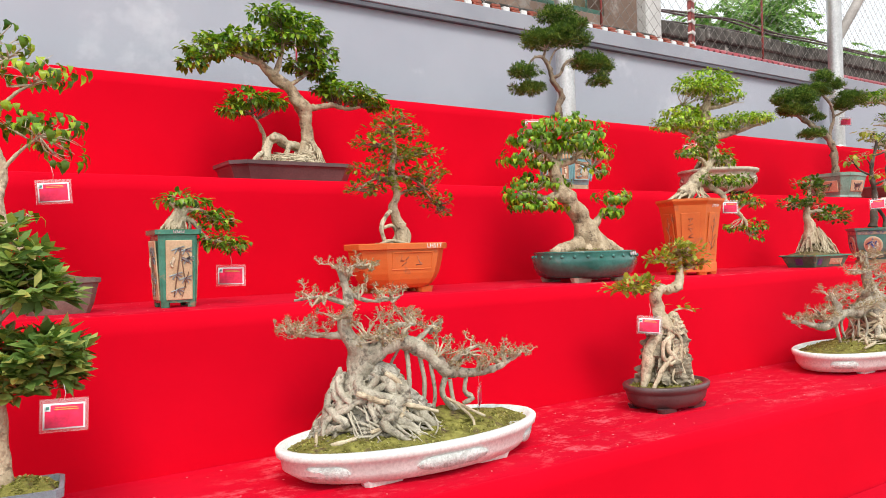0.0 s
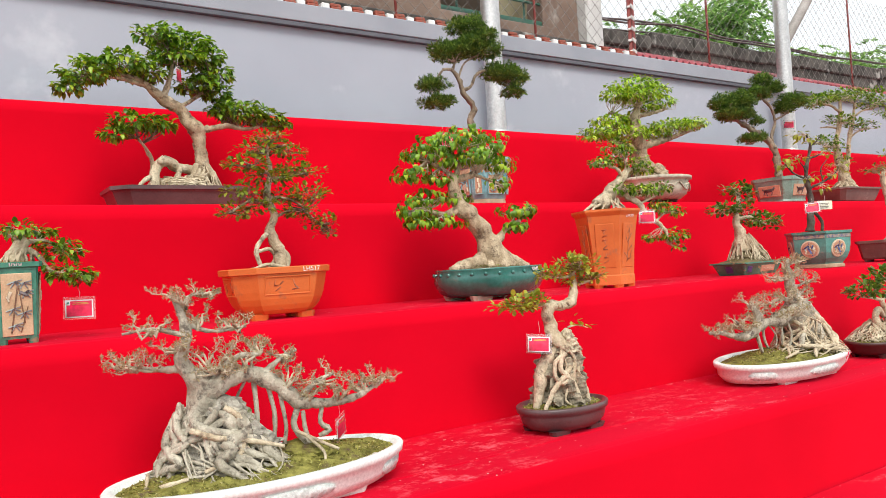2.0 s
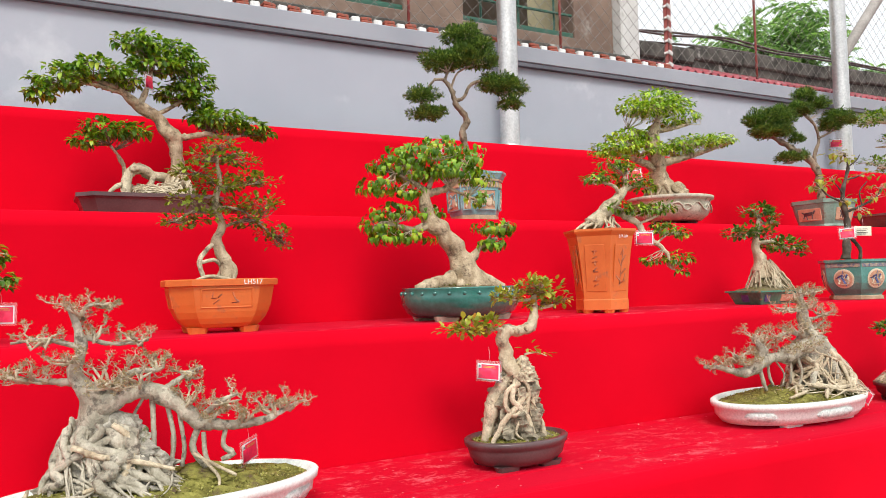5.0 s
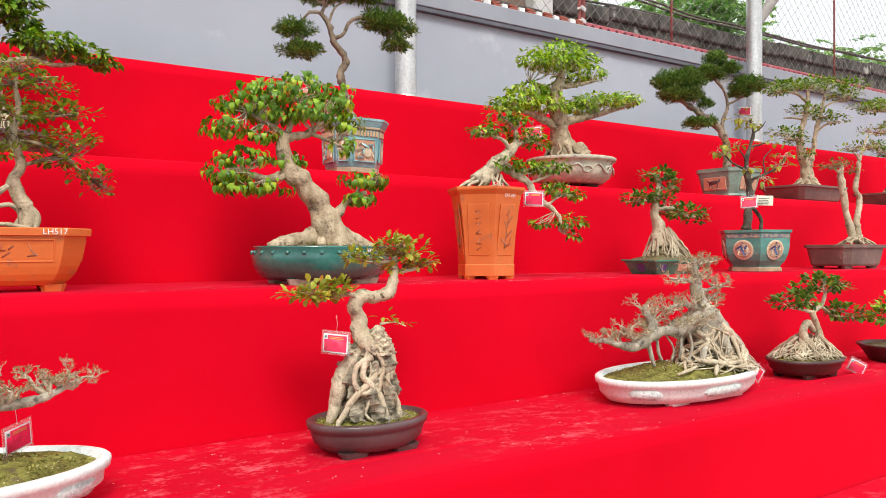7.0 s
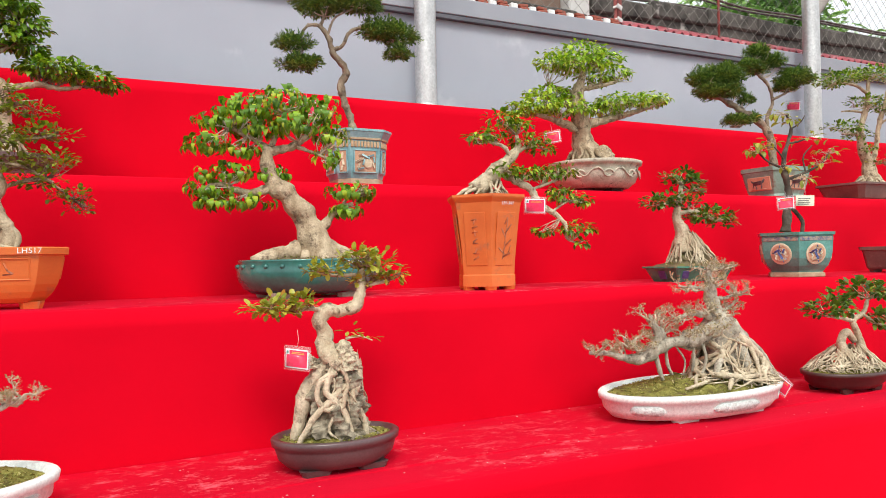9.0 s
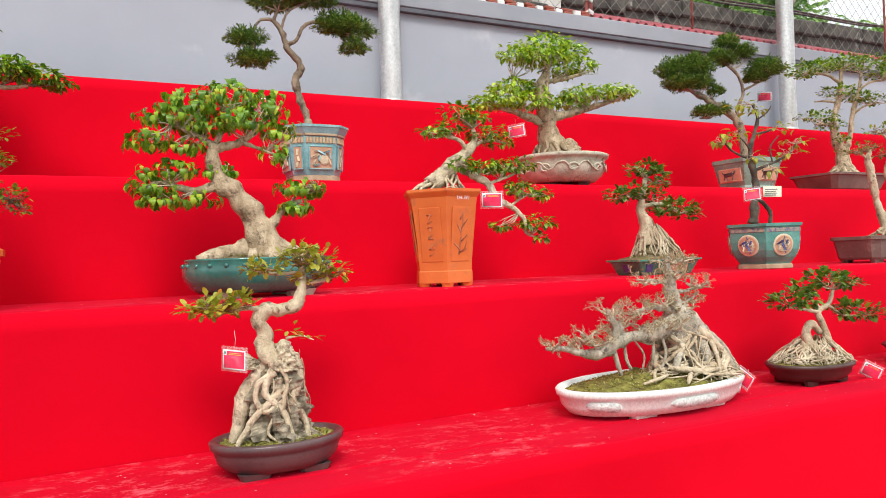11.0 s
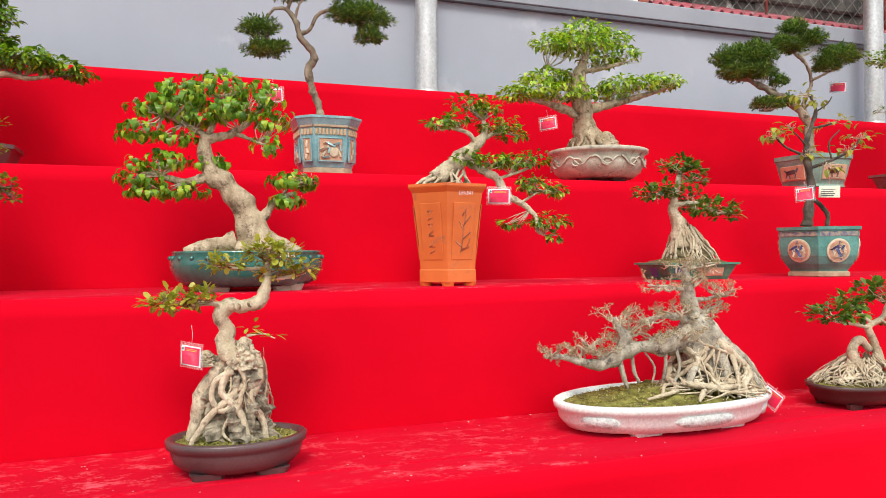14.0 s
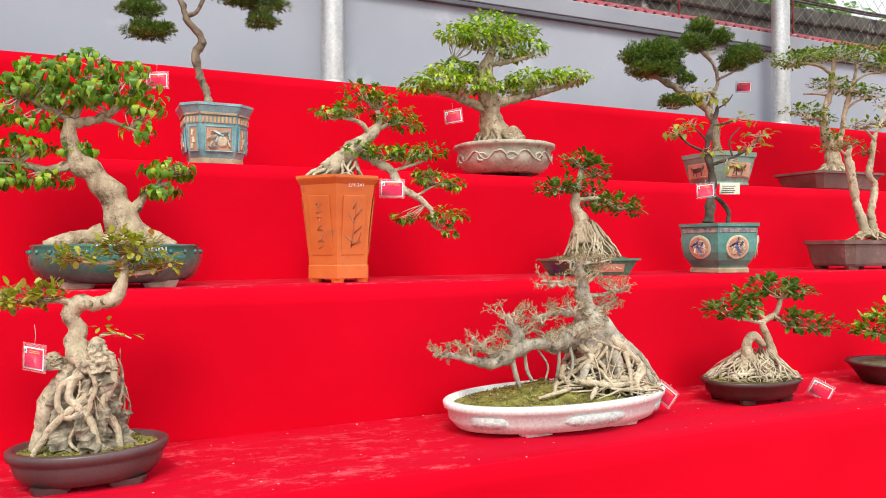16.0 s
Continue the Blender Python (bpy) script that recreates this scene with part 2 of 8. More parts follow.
TEAL_GLAZE = mottled("teal_glaze", (0.055, 0.21, 0.18), (0.15, 0.37, 0.32), 6.0, 0.28, fine=80, relief=0.15, depth=0.003, spots=(0.32, 0.25, 0.17), spot_scale=9, spot_cut=(0.60, 0.76), coat=0.4)
PALE_TEAL = mottled("pale_blue_glaze", (0.13, 0.31, 0.34), (0.33, 0.55, 0.57), 8.0, 0.32, fine=80, relief=0.15, spots=(0.45, 0.32, 0.22), spot_scale=10, spot_cut=(0.60, 0.74), coat=0.3)
GREY_GREEN = mottled("grey_green_glaze", (0.14, 0.27, 0.21), (0.30, 0.43, 0.36), 6.0, 0.4, fine=80, relief=0.25, spots=(0.20, 0.17, 0.12), spot_scale=9)
FRAME_GREEN = mottled("green_glazed_frame", (0.03, 0.17, 0.11), (0.08, 0.29, 0.20), 12.0, 0.25, fine=80, relief=0.15, spots=(0.28, 0.24, 0.15), spot_scale=16, coat=0.4)
CREAM = mottled("cream_panel", (0.50, 0.33, 0.185), (0.66, 0.48, 0.30), 12.0, 0.6, relief=0.3)
PEACH = mottled("peach_panel", (0.52, 0.27, 0.165), (0.66, 0.38, 0.25), 12.0, 0.55, relief=0.4)
BUFF = mottled("buff_foot_band", (0.36, 0.25, 0.15), (0.54, 0.42, 0.28), 12.0, 0.7, relief=0.3, spots=(0.24, 0.20, 0.14))
BLUE_DECOR = mottled("blue_decor", (0.025, 0.035, 0.14), (0.08, 0.10, 0.27), 40.0, 0.35, coat=0.3)
BAND_DECOR = mottled("floral_band", (0.06, 0.09, 0.22), (0.52, 0.40, 0.24), 46.0, 0.4, relief=0.5)
DARK_DECOR = mottled("dark_figure", (0.055, 0.045, 0.05), (0.14, 0.10, 0.10), 40.0, 0.5)
CREAM_DECOR = mottled("cream_figure", (0.58, 0.46, 0.30), (0.72, 0.60, 0.44), 40.0, 0.5)
BAMBOO_DECOR = mottled("bamboo_stem", (0.16, 0.075, 0.04), (0.27, 0.14, 0.08), 30.0, 0.5)
LEAF_DECOR = mottled("grey_blue_bamboo_leaf", (0.22, 0.29, 0.30), (0.40, 0.46, 0.46), 30.0, 0.5)
STONE_POT = mottled("carved_grey_stone", (0.36, 0.325, 0.245), (0.66, 0.61, 0.48), 9.0, 0.8, fine=90, relief=0.6, depth=0.006, spots=(0.20, 0.16, 0.12), spot_scale=16)
BLUEGREY_POT = mottled("blue_grey_glaze", (0.15, 0.19, 0.22), (0.25, 0.29, 0.32), 7.0, 0.4, relief=0.2)
INK = mottled("white_chalk_ink", (0.80, 0.79, 0.77), (0.9, 0.89, 0.88), 40.0, 0.8)
CARD_RED = mottled("red_card", (0.84, 0.012, 0.070), (0.88, 0.018, 0.095), 30.0, 0.5, coat=0.1, fine=60, relief=0.02)
CARD_WHITE = mottled("white_card", (0.76, 0.76, 0.76), (0.84, 0.84, 0.84), 30.0, 0.35, coat=0.5, relief=0.02)
CARD_TEXT = mottled("yellow_print", (0.70, 0.36, 0.06), (0.80, 0.44, 0.10), 30.0, 0.5, relief=0.02)
CARD_LOGO = mottled("green_print", (0.06, 0.20, 0.16), (0.12, 0.30, 0.24), 60.0, 0.5, relief=0.02)
CREAM_PAPER = mottled("cream_paper", (0.66, 0.62, 0.47), (0.76, 0.72, 0.58), 20.0, 0.8, relief=0.05)
STRING = mottled("white_string", (0.55, 0.52, 0.50), (0.70, 0.67, 0.65), 40.0, 0.9)

SLEEVE, s_nt, s_b = mat_new("clear_plastic_sleeve")
s_b.inputs["Base Color"].default_value = (0.95, 0.86, 0.88, 1)
s_b.inputs["Roughness"].default_value = 0.12
s_b.inputs["Alpha"].default_value = 0.16

LEAF_DEEP = leaf_mat("deep_green_leaf", (0.040, 0.120, 0.010), (0.26, 0.45, 0.030), (0.48, 0.60, 0.05), 0.20, 0.36)
LEAF_FICUS = leaf_mat("bright_ficus_leaf", (0.055, 0.165, 0.010), (0.31, 0.52, 0.030), (0.58, 0.56, 0.05), 0.12, 0.34)
LEAF_FRESH = leaf_mat("fresh_green_leaf", (0.10, 0.24, 0.012), (0.46, 0.66, 0.045), (0.64, 0.78, 0.11), 0.28, 0.42)
LEAF_OLIVE = leaf_mat("olive_autumn_leaf", (0.19, 0.23, 0.02), (0.52, 0.54, 0.07), (0.60, 0.30, 0.06), 0.15, 0.40)
LEAF_MIXED = leaf_mat("small_mixed_leaf", (0.095, 0.150, 0.018), (0.36, 0.46, 0.05), (0.50, 0.28, 0.06), 0.10, 0.42)
LEAF_DARK = leaf_mat("dark_glossy_leaf", (0.040, 0.105, 0.015), (0.19, 0.34, 0.040), (0.50, 0.50, 0.06), 0.08, 0.32)
LEAF_AZALEA = leaf_mat("azalea_leaf", (0.070, 0.15, 0.030), (0.30, 0.42, 0.10), (0.54, 0.50, 0.14), 0.25, 0.42)
LEAF_JUNIPER = leaf_mat("juniper_needle", (0.035, 0.085, 0.016), (0.15, 0.26, 0.040), (0.30, 0.40, 0.09), 0.25, 0.55)
LEAF_YELLOW = leaf_mat("yellow_green_leaf", (0.20, 0.26, 0.03), (0.45, 0.50, 0.07), (0.55, 0.26, 0.08), 0.10, 0.45)
LEAF_FAR = leaf_mat("far_tree_leaf", (0.10, 0.23, 0.06), (0.34, 0.55, 0.18), (0.50, 0.70, 0.28), 0.30, 0.5)
LEAF_MOSS = leaf_mat("moss_tuft", (0.13, 0.13, 0.03), (0.42, 0.40, 0.10), (0.52, 0.46, 0.24), 0.25, 0.9)
BUD = leaf_mat("tiny_bud", (0.28, 0.23, 0.12), (0.54, 0.46, 0.28), (0.46, 0.18, 0.11), 0.18, 0.7)


# ---------------------------------------------------------------- building kit
class Geo:
    """Vertices and faces on the way to one mesh."""

    def __init__(self):
        self.v, self.f, self.n = [], [], 0

    def add(self, verts, faces):
        self.v.append(np.asarray(verts, float).reshape(-1, 3))
        self.f.extend([tuple(i + self.n for i in f) for f in faces])
        self.n += len(self.v[-1])
        return self

    def mesh(self, name, smooth=True):
        me = bpy.data.meshes.new(name)
        verts = np.concatenate(self.v) if self.v else np.zeros((0, 3))
        me.from_pydata(verts.tolist(), [], self.f)
        if smooth:
            me.shade_smooth()
        me.update()
        return me


def part(name, geo, material, parent=None, label="", smooth=True):
    """One mesh object from a Geo (or mesh), under a thing or a part."""
    me = geo if isinstance(geo, bpy.types.Mesh) else geo.mesh(name, smooth)
    if not me.materials:
        me.materials.append(material)
    ob = new(name, me)
    if parent is not None:
        ob.parent = parent
    if label:
        ob["label"] = label
    return ob


def thing(name, m, label, category, group="", kind=""):
    ob = new(name)
    ob.empty_display_size = 0.1
    ob.matrix_world = m
    return tagged(ob, label, category, group, kind)


def spline(points, step):
    """Catmull-Rom through rows of numbers, sampled about every step metres."""
    p = np.asarray(points, float)
    if len(p) < 3:
        n = max(2, int(np.linalg.norm(p[-1, :3] - p[0, :3]) / step) + 1)
        return np.array([p[0] + (p[-1] - p[0]) * i / (n - 1) for i in range(n)])
    q = np.vstack([2 * p[0] - p[1], p, 2 * p[-1] - p[-2]])
    out = []
    for i in range(1, len(q) - 2):
        n = max(1, int(np.linalg.norm(q[i + 1, :3] - q[i, :3]) / step))
        for j in range(n):
            t = j / n
            out.append(0.5 * (2 * q[i] + (q[i + 1] - q[i - 1]) * t + (2 * q[i - 1] - 5 * q[i] + 4 * q[i + 1] - q[i + 2]) * t * t
                              + (3 * q[i] - q[i - 1] - 3 * q[i + 1] + q[i + 2]) * t ** 3))
    out.append(p[-1])
    return np.array(out)


def tube(geo, points, sides=8, step=0.02, rough=0.0, rng=None):
    """A limb through rows (x, y, z, radius), with a knobbly skin where rough is above 0."""
    p = spline(points, step)
    n = len(p)
    tang = np.gradient(p[:, :3], axis=0) if n > 2 else np.repeat([p[-1, :3] - p[0, :3]], n, 0)
    tang /= np.maximum(np.linalg.norm(tang, axis=1, keepdims=True), 1e-9)
    side = np.cross(tang, (0.21, 0.93, 0.29))
    side /= np.maximum(np.linalg.norm(side, axis=1, keepdims=True), 1e-9)
    up = np.cross(side, tang)
    ang = np.linspace(0, 2 * math.pi, sides, endpoint=False)
    rad = np.maximum(p[:, 3], 0.0004)[:, None] * np.ones((1, sides))
    if rough and rng is not None:
        base = p[:, None, :3] + rad[..., None] * (np.cos(ang)[None, :, None] * side[:, None] + np.sin(ang)[None, :, None] * up[:, None])
        size = max(float(p[:, 3].max()), 0.004)
        w = np.zeros(rad.shape)
        for wave, amp in ((3.2, 0.8), (1.7, 0.7), (0.9, 0.6), (0.5, 0.35)):
            d = rand_dirs(rng, 3) * 6.28 / (wave * size)
            w += amp * sum(np.sin(base @ d[k] + rng.uniform(0, 6.28)) for k in range(3)) / 2.2
        rad = rad * (1 + rough * w)
    ring = p[:, None, :3] + rad[..., None] * (np.cos(ang)[None, :, None] * side[:, None] + np.sin(ang)[None, :, None] * up[:, None])
    faces = []
    for i in range(n - 1):
        a, b = i * sides, (i + 1) * sides
        faces += [(a + j, a + (j + 1) % sides, b + (j + 1) % sides, b + j) for j in range(sides)]
    faces.append(tuple(range((n - 1) * sides, n * sides)))
    faces.append(tuple(range(sides - 1, -1, -1)))
    geo.add(ring.reshape(-1, 3), faces)


def outline(shape, a, b, n=48, cut=0.25):
    """A pot's plan: 'oval', 'rect' (corner-cut rectangle), or a number of sides."""
    if shape == "oval":
        t = np.linspace(0, 2 * math.pi, n, endpoint=False)
        return np.stack([a * np.cos(t), b * np.sin(t)], 1)
    if shape == "rect":
        c = cut * min(a, b)
        return np.array([(a, -b + c), (a, b - c), (a - c, b), (-a + c, b), (-a, b - c), (-a, -b + c), (-a + c, -b), (a - c, -b)])
    t = np.linspace(0, 2 * math.pi, shape, endpoint=False) - math.pi / 2
    return np.stack([a * np.cos(t), b * np.sin(t)], 1)


def loft(geo, shape, rows, cut=0.25, n=48, close_bottom=True):
    """Rings (half-width a, half-depth b, height z) joined upward, then down the inside."""
    rings = [np.column_stack([outline(shape, a, b, n, cut), np.full(len(outline(shape, a, b, n, cut)), z)]) for a, b, z in rows]
    m = len(rings[0])
    faces = []
    for i in range(len(rings) - 1):
        p, q = i * m, (i + 1) * m
        faces += [(p + j, p + (j + 1) % m, q + (j + 1) % m, q + j) for j in range(m)]
    if close_bottom:
        faces.append(tuple(range(m - 1, -1, -1)))
    faces.append(tuple(range((len(rings) - 1) * m, len(rings) * m)))
    geo.add(np.concatenate(rings), faces)
    return geo


def slab(geo, lo, hi, bevel=0.003, m=None):
    """A box with chamfered edges between two corners, moved by m."""
    lo, hi = np.array(lo, float), np.array(hi, float)
    bevel = min(bevel, 0.45 * float((hi - lo).min()))
    verts, index = [], {}
    for ax in range(3):
        for s in range(8):
            c = [(hi if s >> i & 1 else lo)[i] for i in range(3)]
            for i in range(3):
                if i != ax:
                    c[i] += -bevel if s >> i & 1 else bevel
            index[ax, s] = len(verts)
            verts.append(c)
    faces = []
    for ax in range(3):
        u, v = [i for i in range(3) if i != ax]
        for side in (0, 1):
            base = side << ax
            loop = [base, base | 1 << u, base | 1 << u | 1 << v, base | 1 << v]
            faces.append(tuple(index[ax, s] for s in loop))
    for e in range(3):
        u, v = [i for i in range(3) if i != e]
        for su in (0, 1):
            for sv in (0, 1):
                s0 = su << u | sv << v
                s1 = s0 | 1 << e
                faces.append((index[u, s0], index[u, s1], index[v, s1], index[v, s0]))
    for s in range(8):
        faces.append((index[0, s], index[1, s], index[2, s]))
    verts = np.array(verts)
    if m is not None:
        verts = np.array([m @ Vector(v) for v in verts])
    geo.add(verts, faces)
    return geo


def turn(geo, degrees):
    """Turns all that a Geo holds about the upright axis."""
    c, s = math.cos(radians(degrees)), math.sin(radians(degrees))
    geo.v = [v @ np.array([[c, s, 0], [-s, c, 0], [0, 0, 1]]) for v in geo.v]
    return geo


def rand_dirs(rng, n):
    d = rng.normal(size=(n, 3))
    return d / np.linalg.norm(d, axis=1, keepdims=True)


def unit(v):
    return v / np.maximum(np.linalg.norm(v, axis=-1, keepdims=True), 1e-9)


# leaf outlines: (along, across, lift) with faces
LEAF_POINTED = (np.array([(0, 0, 0), (0.30, 0.29, 0.07), (0.36, 0, -0.03), (0.30, -0.29, 0.07), (0.68, 0.22, -0.05), (0.74, 0, -0.14), (0.68, -0.22, -0.05), (1, 0, -0.32)]),
                [(0, 2, 1), (0, 3, 2), (1, 2, 5, 4), (2, 3, 6, 5), (4, 5, 7), (5, 6, 7)])
LEAF_CURL = (np.array([(0, 0, 0), (0.28, 0.30, 0.13), (0.34, 0, 0.08), (0.28, -0.30, 0.13), (0.58, 0.23, -0.06), (0.65, 0, -0.15), (0.58, -0.23, -0.06), (0.70, 0, -0.55)]),
             [(0, 2, 1), (0, 3, 2), (1, 2, 5, 4), (2, 3, 6, 5), (4, 5, 7), (5, 6, 7)])
LEAF_ROUND = (np.array([(0, 0, 0), (0.45, 0.32, 0.07), (0.5, 0, 0), (0.45, -0.32, 0.07), (0.88, 0.2, 0.02), (1, 0, -0.03), (0.88, -0.2, 0.02)]),
              [(0, 2, 1), (0, 3, 2), (1, 2, 5, 4), (2, 3, 6, 5)])
LEAF_LONG = (np.array([(0, 0, 0), (0.52, 0.21, 0.05), (0.54, 0, -0.02), (0.52, -0.21, 0.05), (1, 0, -0.10)]), [(0, 2, 1), (0, 3, 2), (1, 2, 4), (2, 3, 4)])
LEAF_NEEDLE = (np.array([(0, 0.09, 0), (0, -0.09, 0), (0.6, -0.12, 0.04), (1, 0, 0.0), (0.6, 0.12, 0.04)]), [(0, 1, 2, 4), (4, 2, 3)])


def scatter(geo, leaf, at, along, normal, size, rng):
    """Leaves at points, each pointing along, with its face to normal."""
    shape, faces = leaf
    along = unit(along)
    side = unit(np.cross(normal, along))
    nor = np.cross(along, side)
    s = np.asarray(size)[:, None, None]
    wide = rng.uniform(0.8, 1.2, (len(at), 1, 1))
    v = at[:, None] + s * (shape[None, :, :1] * along[:, None] + wide * shape[None, :, 1:2] * side[:, None] + shape[None, :, 2:] * nor[:, None])
    m, k = len(at), len(shape)
    base = np.arange(m) * k
    fs = []
    for f in faces:
        fs.extend(map(tuple, (base[:, None] + np.array(f)[None]).tolist()))
    geo.add(v.reshape(-1, 3), fs)


def pad_points(rng, pad, n, flat=0.45, inner=0.5):
    """Points through a lumpy pad of foliage (x, y, z, rx, ry, rz), dense at its skin and flat below."""
    x, y, z, rx, ry, rz = pad
    d = rand_dirs(rng, n)
    ph = rng.uniform(0, 6.28, 3)
    az = np.arctan2(d[:, 1], d[:, 0])
    lump = 1 + 0.14 * np.sin(3 * az + ph[0]) + 0.10 * np.sin(5 * az + ph[1]) + 0.08 * np.sin(7 * d[:, 2] + ph[2])
    r = (inner + (1 - inner) * rng.random(n) ** 0.55) * lump
    low = np.where(d[:, 2] < 0, flat, 1.0)
    return np.stack([x + d[:, 0] * r * rx, y + d[:, 1] * r * ry, z + d[:, 2] * r * rz * low], 1), d


def clumped(rng, at, wave, cut=-0.55):
    """Which points stand in clumps about wave metres apart; the rest leave gaps."""
    w = np.zeros(len(at))
    for d in rand_dirs(rng, 4):
        w += np.sin(at @ (d * 6.28 / wave) + rng.uniform(0, 6.28))
    return w > cut


def leaf_pad(thing_ob, rng, pad, kind, size, n, material, name="leaf_pad"):
    """One pad of leaves as one mesh."""
    g = Geo()
    at, d = pad_points(rng, pad, n)
    if kind in ("droop", "pointed", "round"):
        keep = clumped(rng, at, 0.045 + 0.8 * size)
        at, d = at[keep], d[keep]
        n = len(at)
    jit = rand_dirs(rng, n)
    sizes = size * rng.uniform(0.6, 1.25, n)
    if kind == "droop":
        along = d * (1, 1, 0.2) + jit * 0.6 + (0, 0, -0.75)
        scatter(g, LEAF_CURL, at, along, d * 1.0 + (0, 0, 0.7) + jit * 0.5, sizes, rng)
    elif kind == "round":
        along = d * (1, 1, 0.4) + jit * 0.8 + (0, 0, 0.1)
        scatter(g, LEAF_ROUND, at, along, d * 0.5 + (0, 0, 1.0) + jit * 0.5, sizes, rng)
    elif kind == "pointed":
        along = d * (1, 1, 0.3) + jit * 0.7 + (0, 0, -0.2)
        scatter(g, LEAF_POINTED, at, along, d * 0.5 + (0, 0, 1.0) + jit * 0.5, sizes, rng)
    elif kind == "rosette":
        m = max(4, n // 9)
        c, dc = pad_points(rng, pad, m, 0.35, 0.7)
        for _ in range(9):
            j = rand_dirs(rng, m)
            along = unit(dc + (0, 0, 0.6)) * 0.45 + j * (1, 1, 0.35)
            scatter(g, LEAF_LONG, c + j * size * 0.1, along, unit(dc + (0, 0, 1.1)) + j * 0.2, size * rng.uniform(0.7, 1.2, m), rng)
    elif kind == "needle":
        m = max(6, n // 10)
        c, dc = pad_points(rng, pad, m, 0.5, 0.45)
        for _ in range(10):
            j = rand_dirs(rng, m)
            along = unit(dc * (1, 1, 0.5) + (0, 0, 0.5)) * 0.8 + j
            scatter(g, LEAF_NEEDLE, c + j * size * 0.3, along, j + (0, 0, 1.0), size * rng.uniform(0.5, 1.05, m), rng)
    return tagged(part(name, g, material, thing_ob), kind="stuff")


def twigs(geo, rng, start, pad, n, radius, wander=0.25, sub=2, step=0.012):
    """Fine branching from a limb's end through a pad."""
    ends, _ = pad_points(rng, pad, n, 0.5, 0.45)
    start = np.asarray(start, float)
    size = (pad[3] + pad[4]) / 2
    for e in ends:
        mid = (start + e) / 2 + rng.normal(0, wander, 3) * size * (1, 1, 0.5)
        line = np.array([(*start, radius), (*mid, radius * 0.72), (*e, radius * 0.4)])
        tube(geo, line, 4, step * 2)
        for _ in range(sub):
            t = rng.uniform(0.35, 1.0)
            a = start + (mid - start) * min(1, 2 * t) + (e - mid) * max(0, 2 * t - 1)
            b = a + rng.normal(0, 0.11, 3) * size * (1, 1, 0.8) + (0, 0, 0.05 * size)
            c = b + rng.normal(0, 0.085, 3) * size + (0, 0, 0.05 * size)
            tube(geo, [(*a, radius * 0.6), (*b, radius * 0.5), (*c, radius * 0.28)], 3, step * 3)


def ramify(geo, tips, rng, start, way, length, radius, depth):
    """A zigzag twig that forks again at every bend, rather flat, with its tips turned up."""
    p, d, rows = np.asarray(start, float), unit(np.asarray(way, float)), []
    rows.append((*p, radius))
    for k in range(3):
        d = unit(d + rng.normal(0, 0.42, 3) * (1, 1, 0.6) + (0, 0, 0.10))
        p = p + d * length / 3 * rng.uniform(0.8, 1.2)
        rows.append((*p, radius * (0.84 - 0.17 * k)))
        if depth:
            side = unit(np.cross(d, rand_dirs(rng, 1)[0]) * (1, 1, 0.6))
            ramify(geo, tips, rng, p, d * 0.55 + side + (0, 0, 0.22), length * rng.uniform(0.42, 0.66), radius * 0.62, depth - 1)
    tube(geo, rows, 5 if depth > 1 else 3, length)
    if not depth:
        tips.append((*p, *d))


def bare_crown(ob, rng, limb_rows, pads, twig, bud, arms=6, radius=0.0052, depth=3):
    """Leafless pads: crooked arms from the nearest limb, forking into fine twigs with small buds."""
    nodes = np.array([(*swing(r[0], r[3] if len(r) > 3 else 0.0), r[1]) for rows in limb_rows for r in spline([(*q, 0)[:4] for q in rows], 0.03)])
    for pad in pads:
        g, tips = Geo(), []
        c = np.array(pad[:3])
        s = nodes[np.argmin(np.linalg.norm(nodes - c + (0, 0, pad[5] * 0.6), axis=1))]
        size = (pad[3] + pad[4]) / 2
        for k in range(arms):
            a = 6.28 * (k + rng.uniform(-0.3, 0.3)) / arms
            e = c + np.array((pad[3] * 0.42 * math.cos(a), pad[4] * 0.42 * math.sin(a), pad[5] * rng.uniform(-0.5, 0.2)))
            m = (s + e) / 2 + rng.normal(0, 0.14, 3) * size - (0, 0, 0.10 * size)
            tube(g, [(*s, radius * 1.3), (*m, radius), (*e, radius * 0.72)], 6, 0.02, 0.15, rng)
            way = unit((e - c) * (1, 1, 0.3)) + (0, 0, 0.25)
            ramify(g, tips, rng, e, way, size * 0.48, radius * 0.66, depth)
            ramify(g, tips, rng, m, e - m + rng.normal(0, 0.4, 3) * size + (0, 0, 0.4 * size), size * 0.42, radius * 0.56, depth - 2)
        tagged(part("twig_growth", g, twig, ob), kind="stuff")
        t = np.array(tips)
        b = Geo()
        for _ in range(2):
            j = rand_dirs(rng, len(t))
            scatter(b, LEAF_LONG, t[:, :3], t[:, 3:] + j * 0.7, j + (0, 0, 1.0), 0.011 * rng.uniform(0.6, 1.2, len(t)), rng)
        tagged(part("bud_growth", b, bud, ob), kind="stuff")


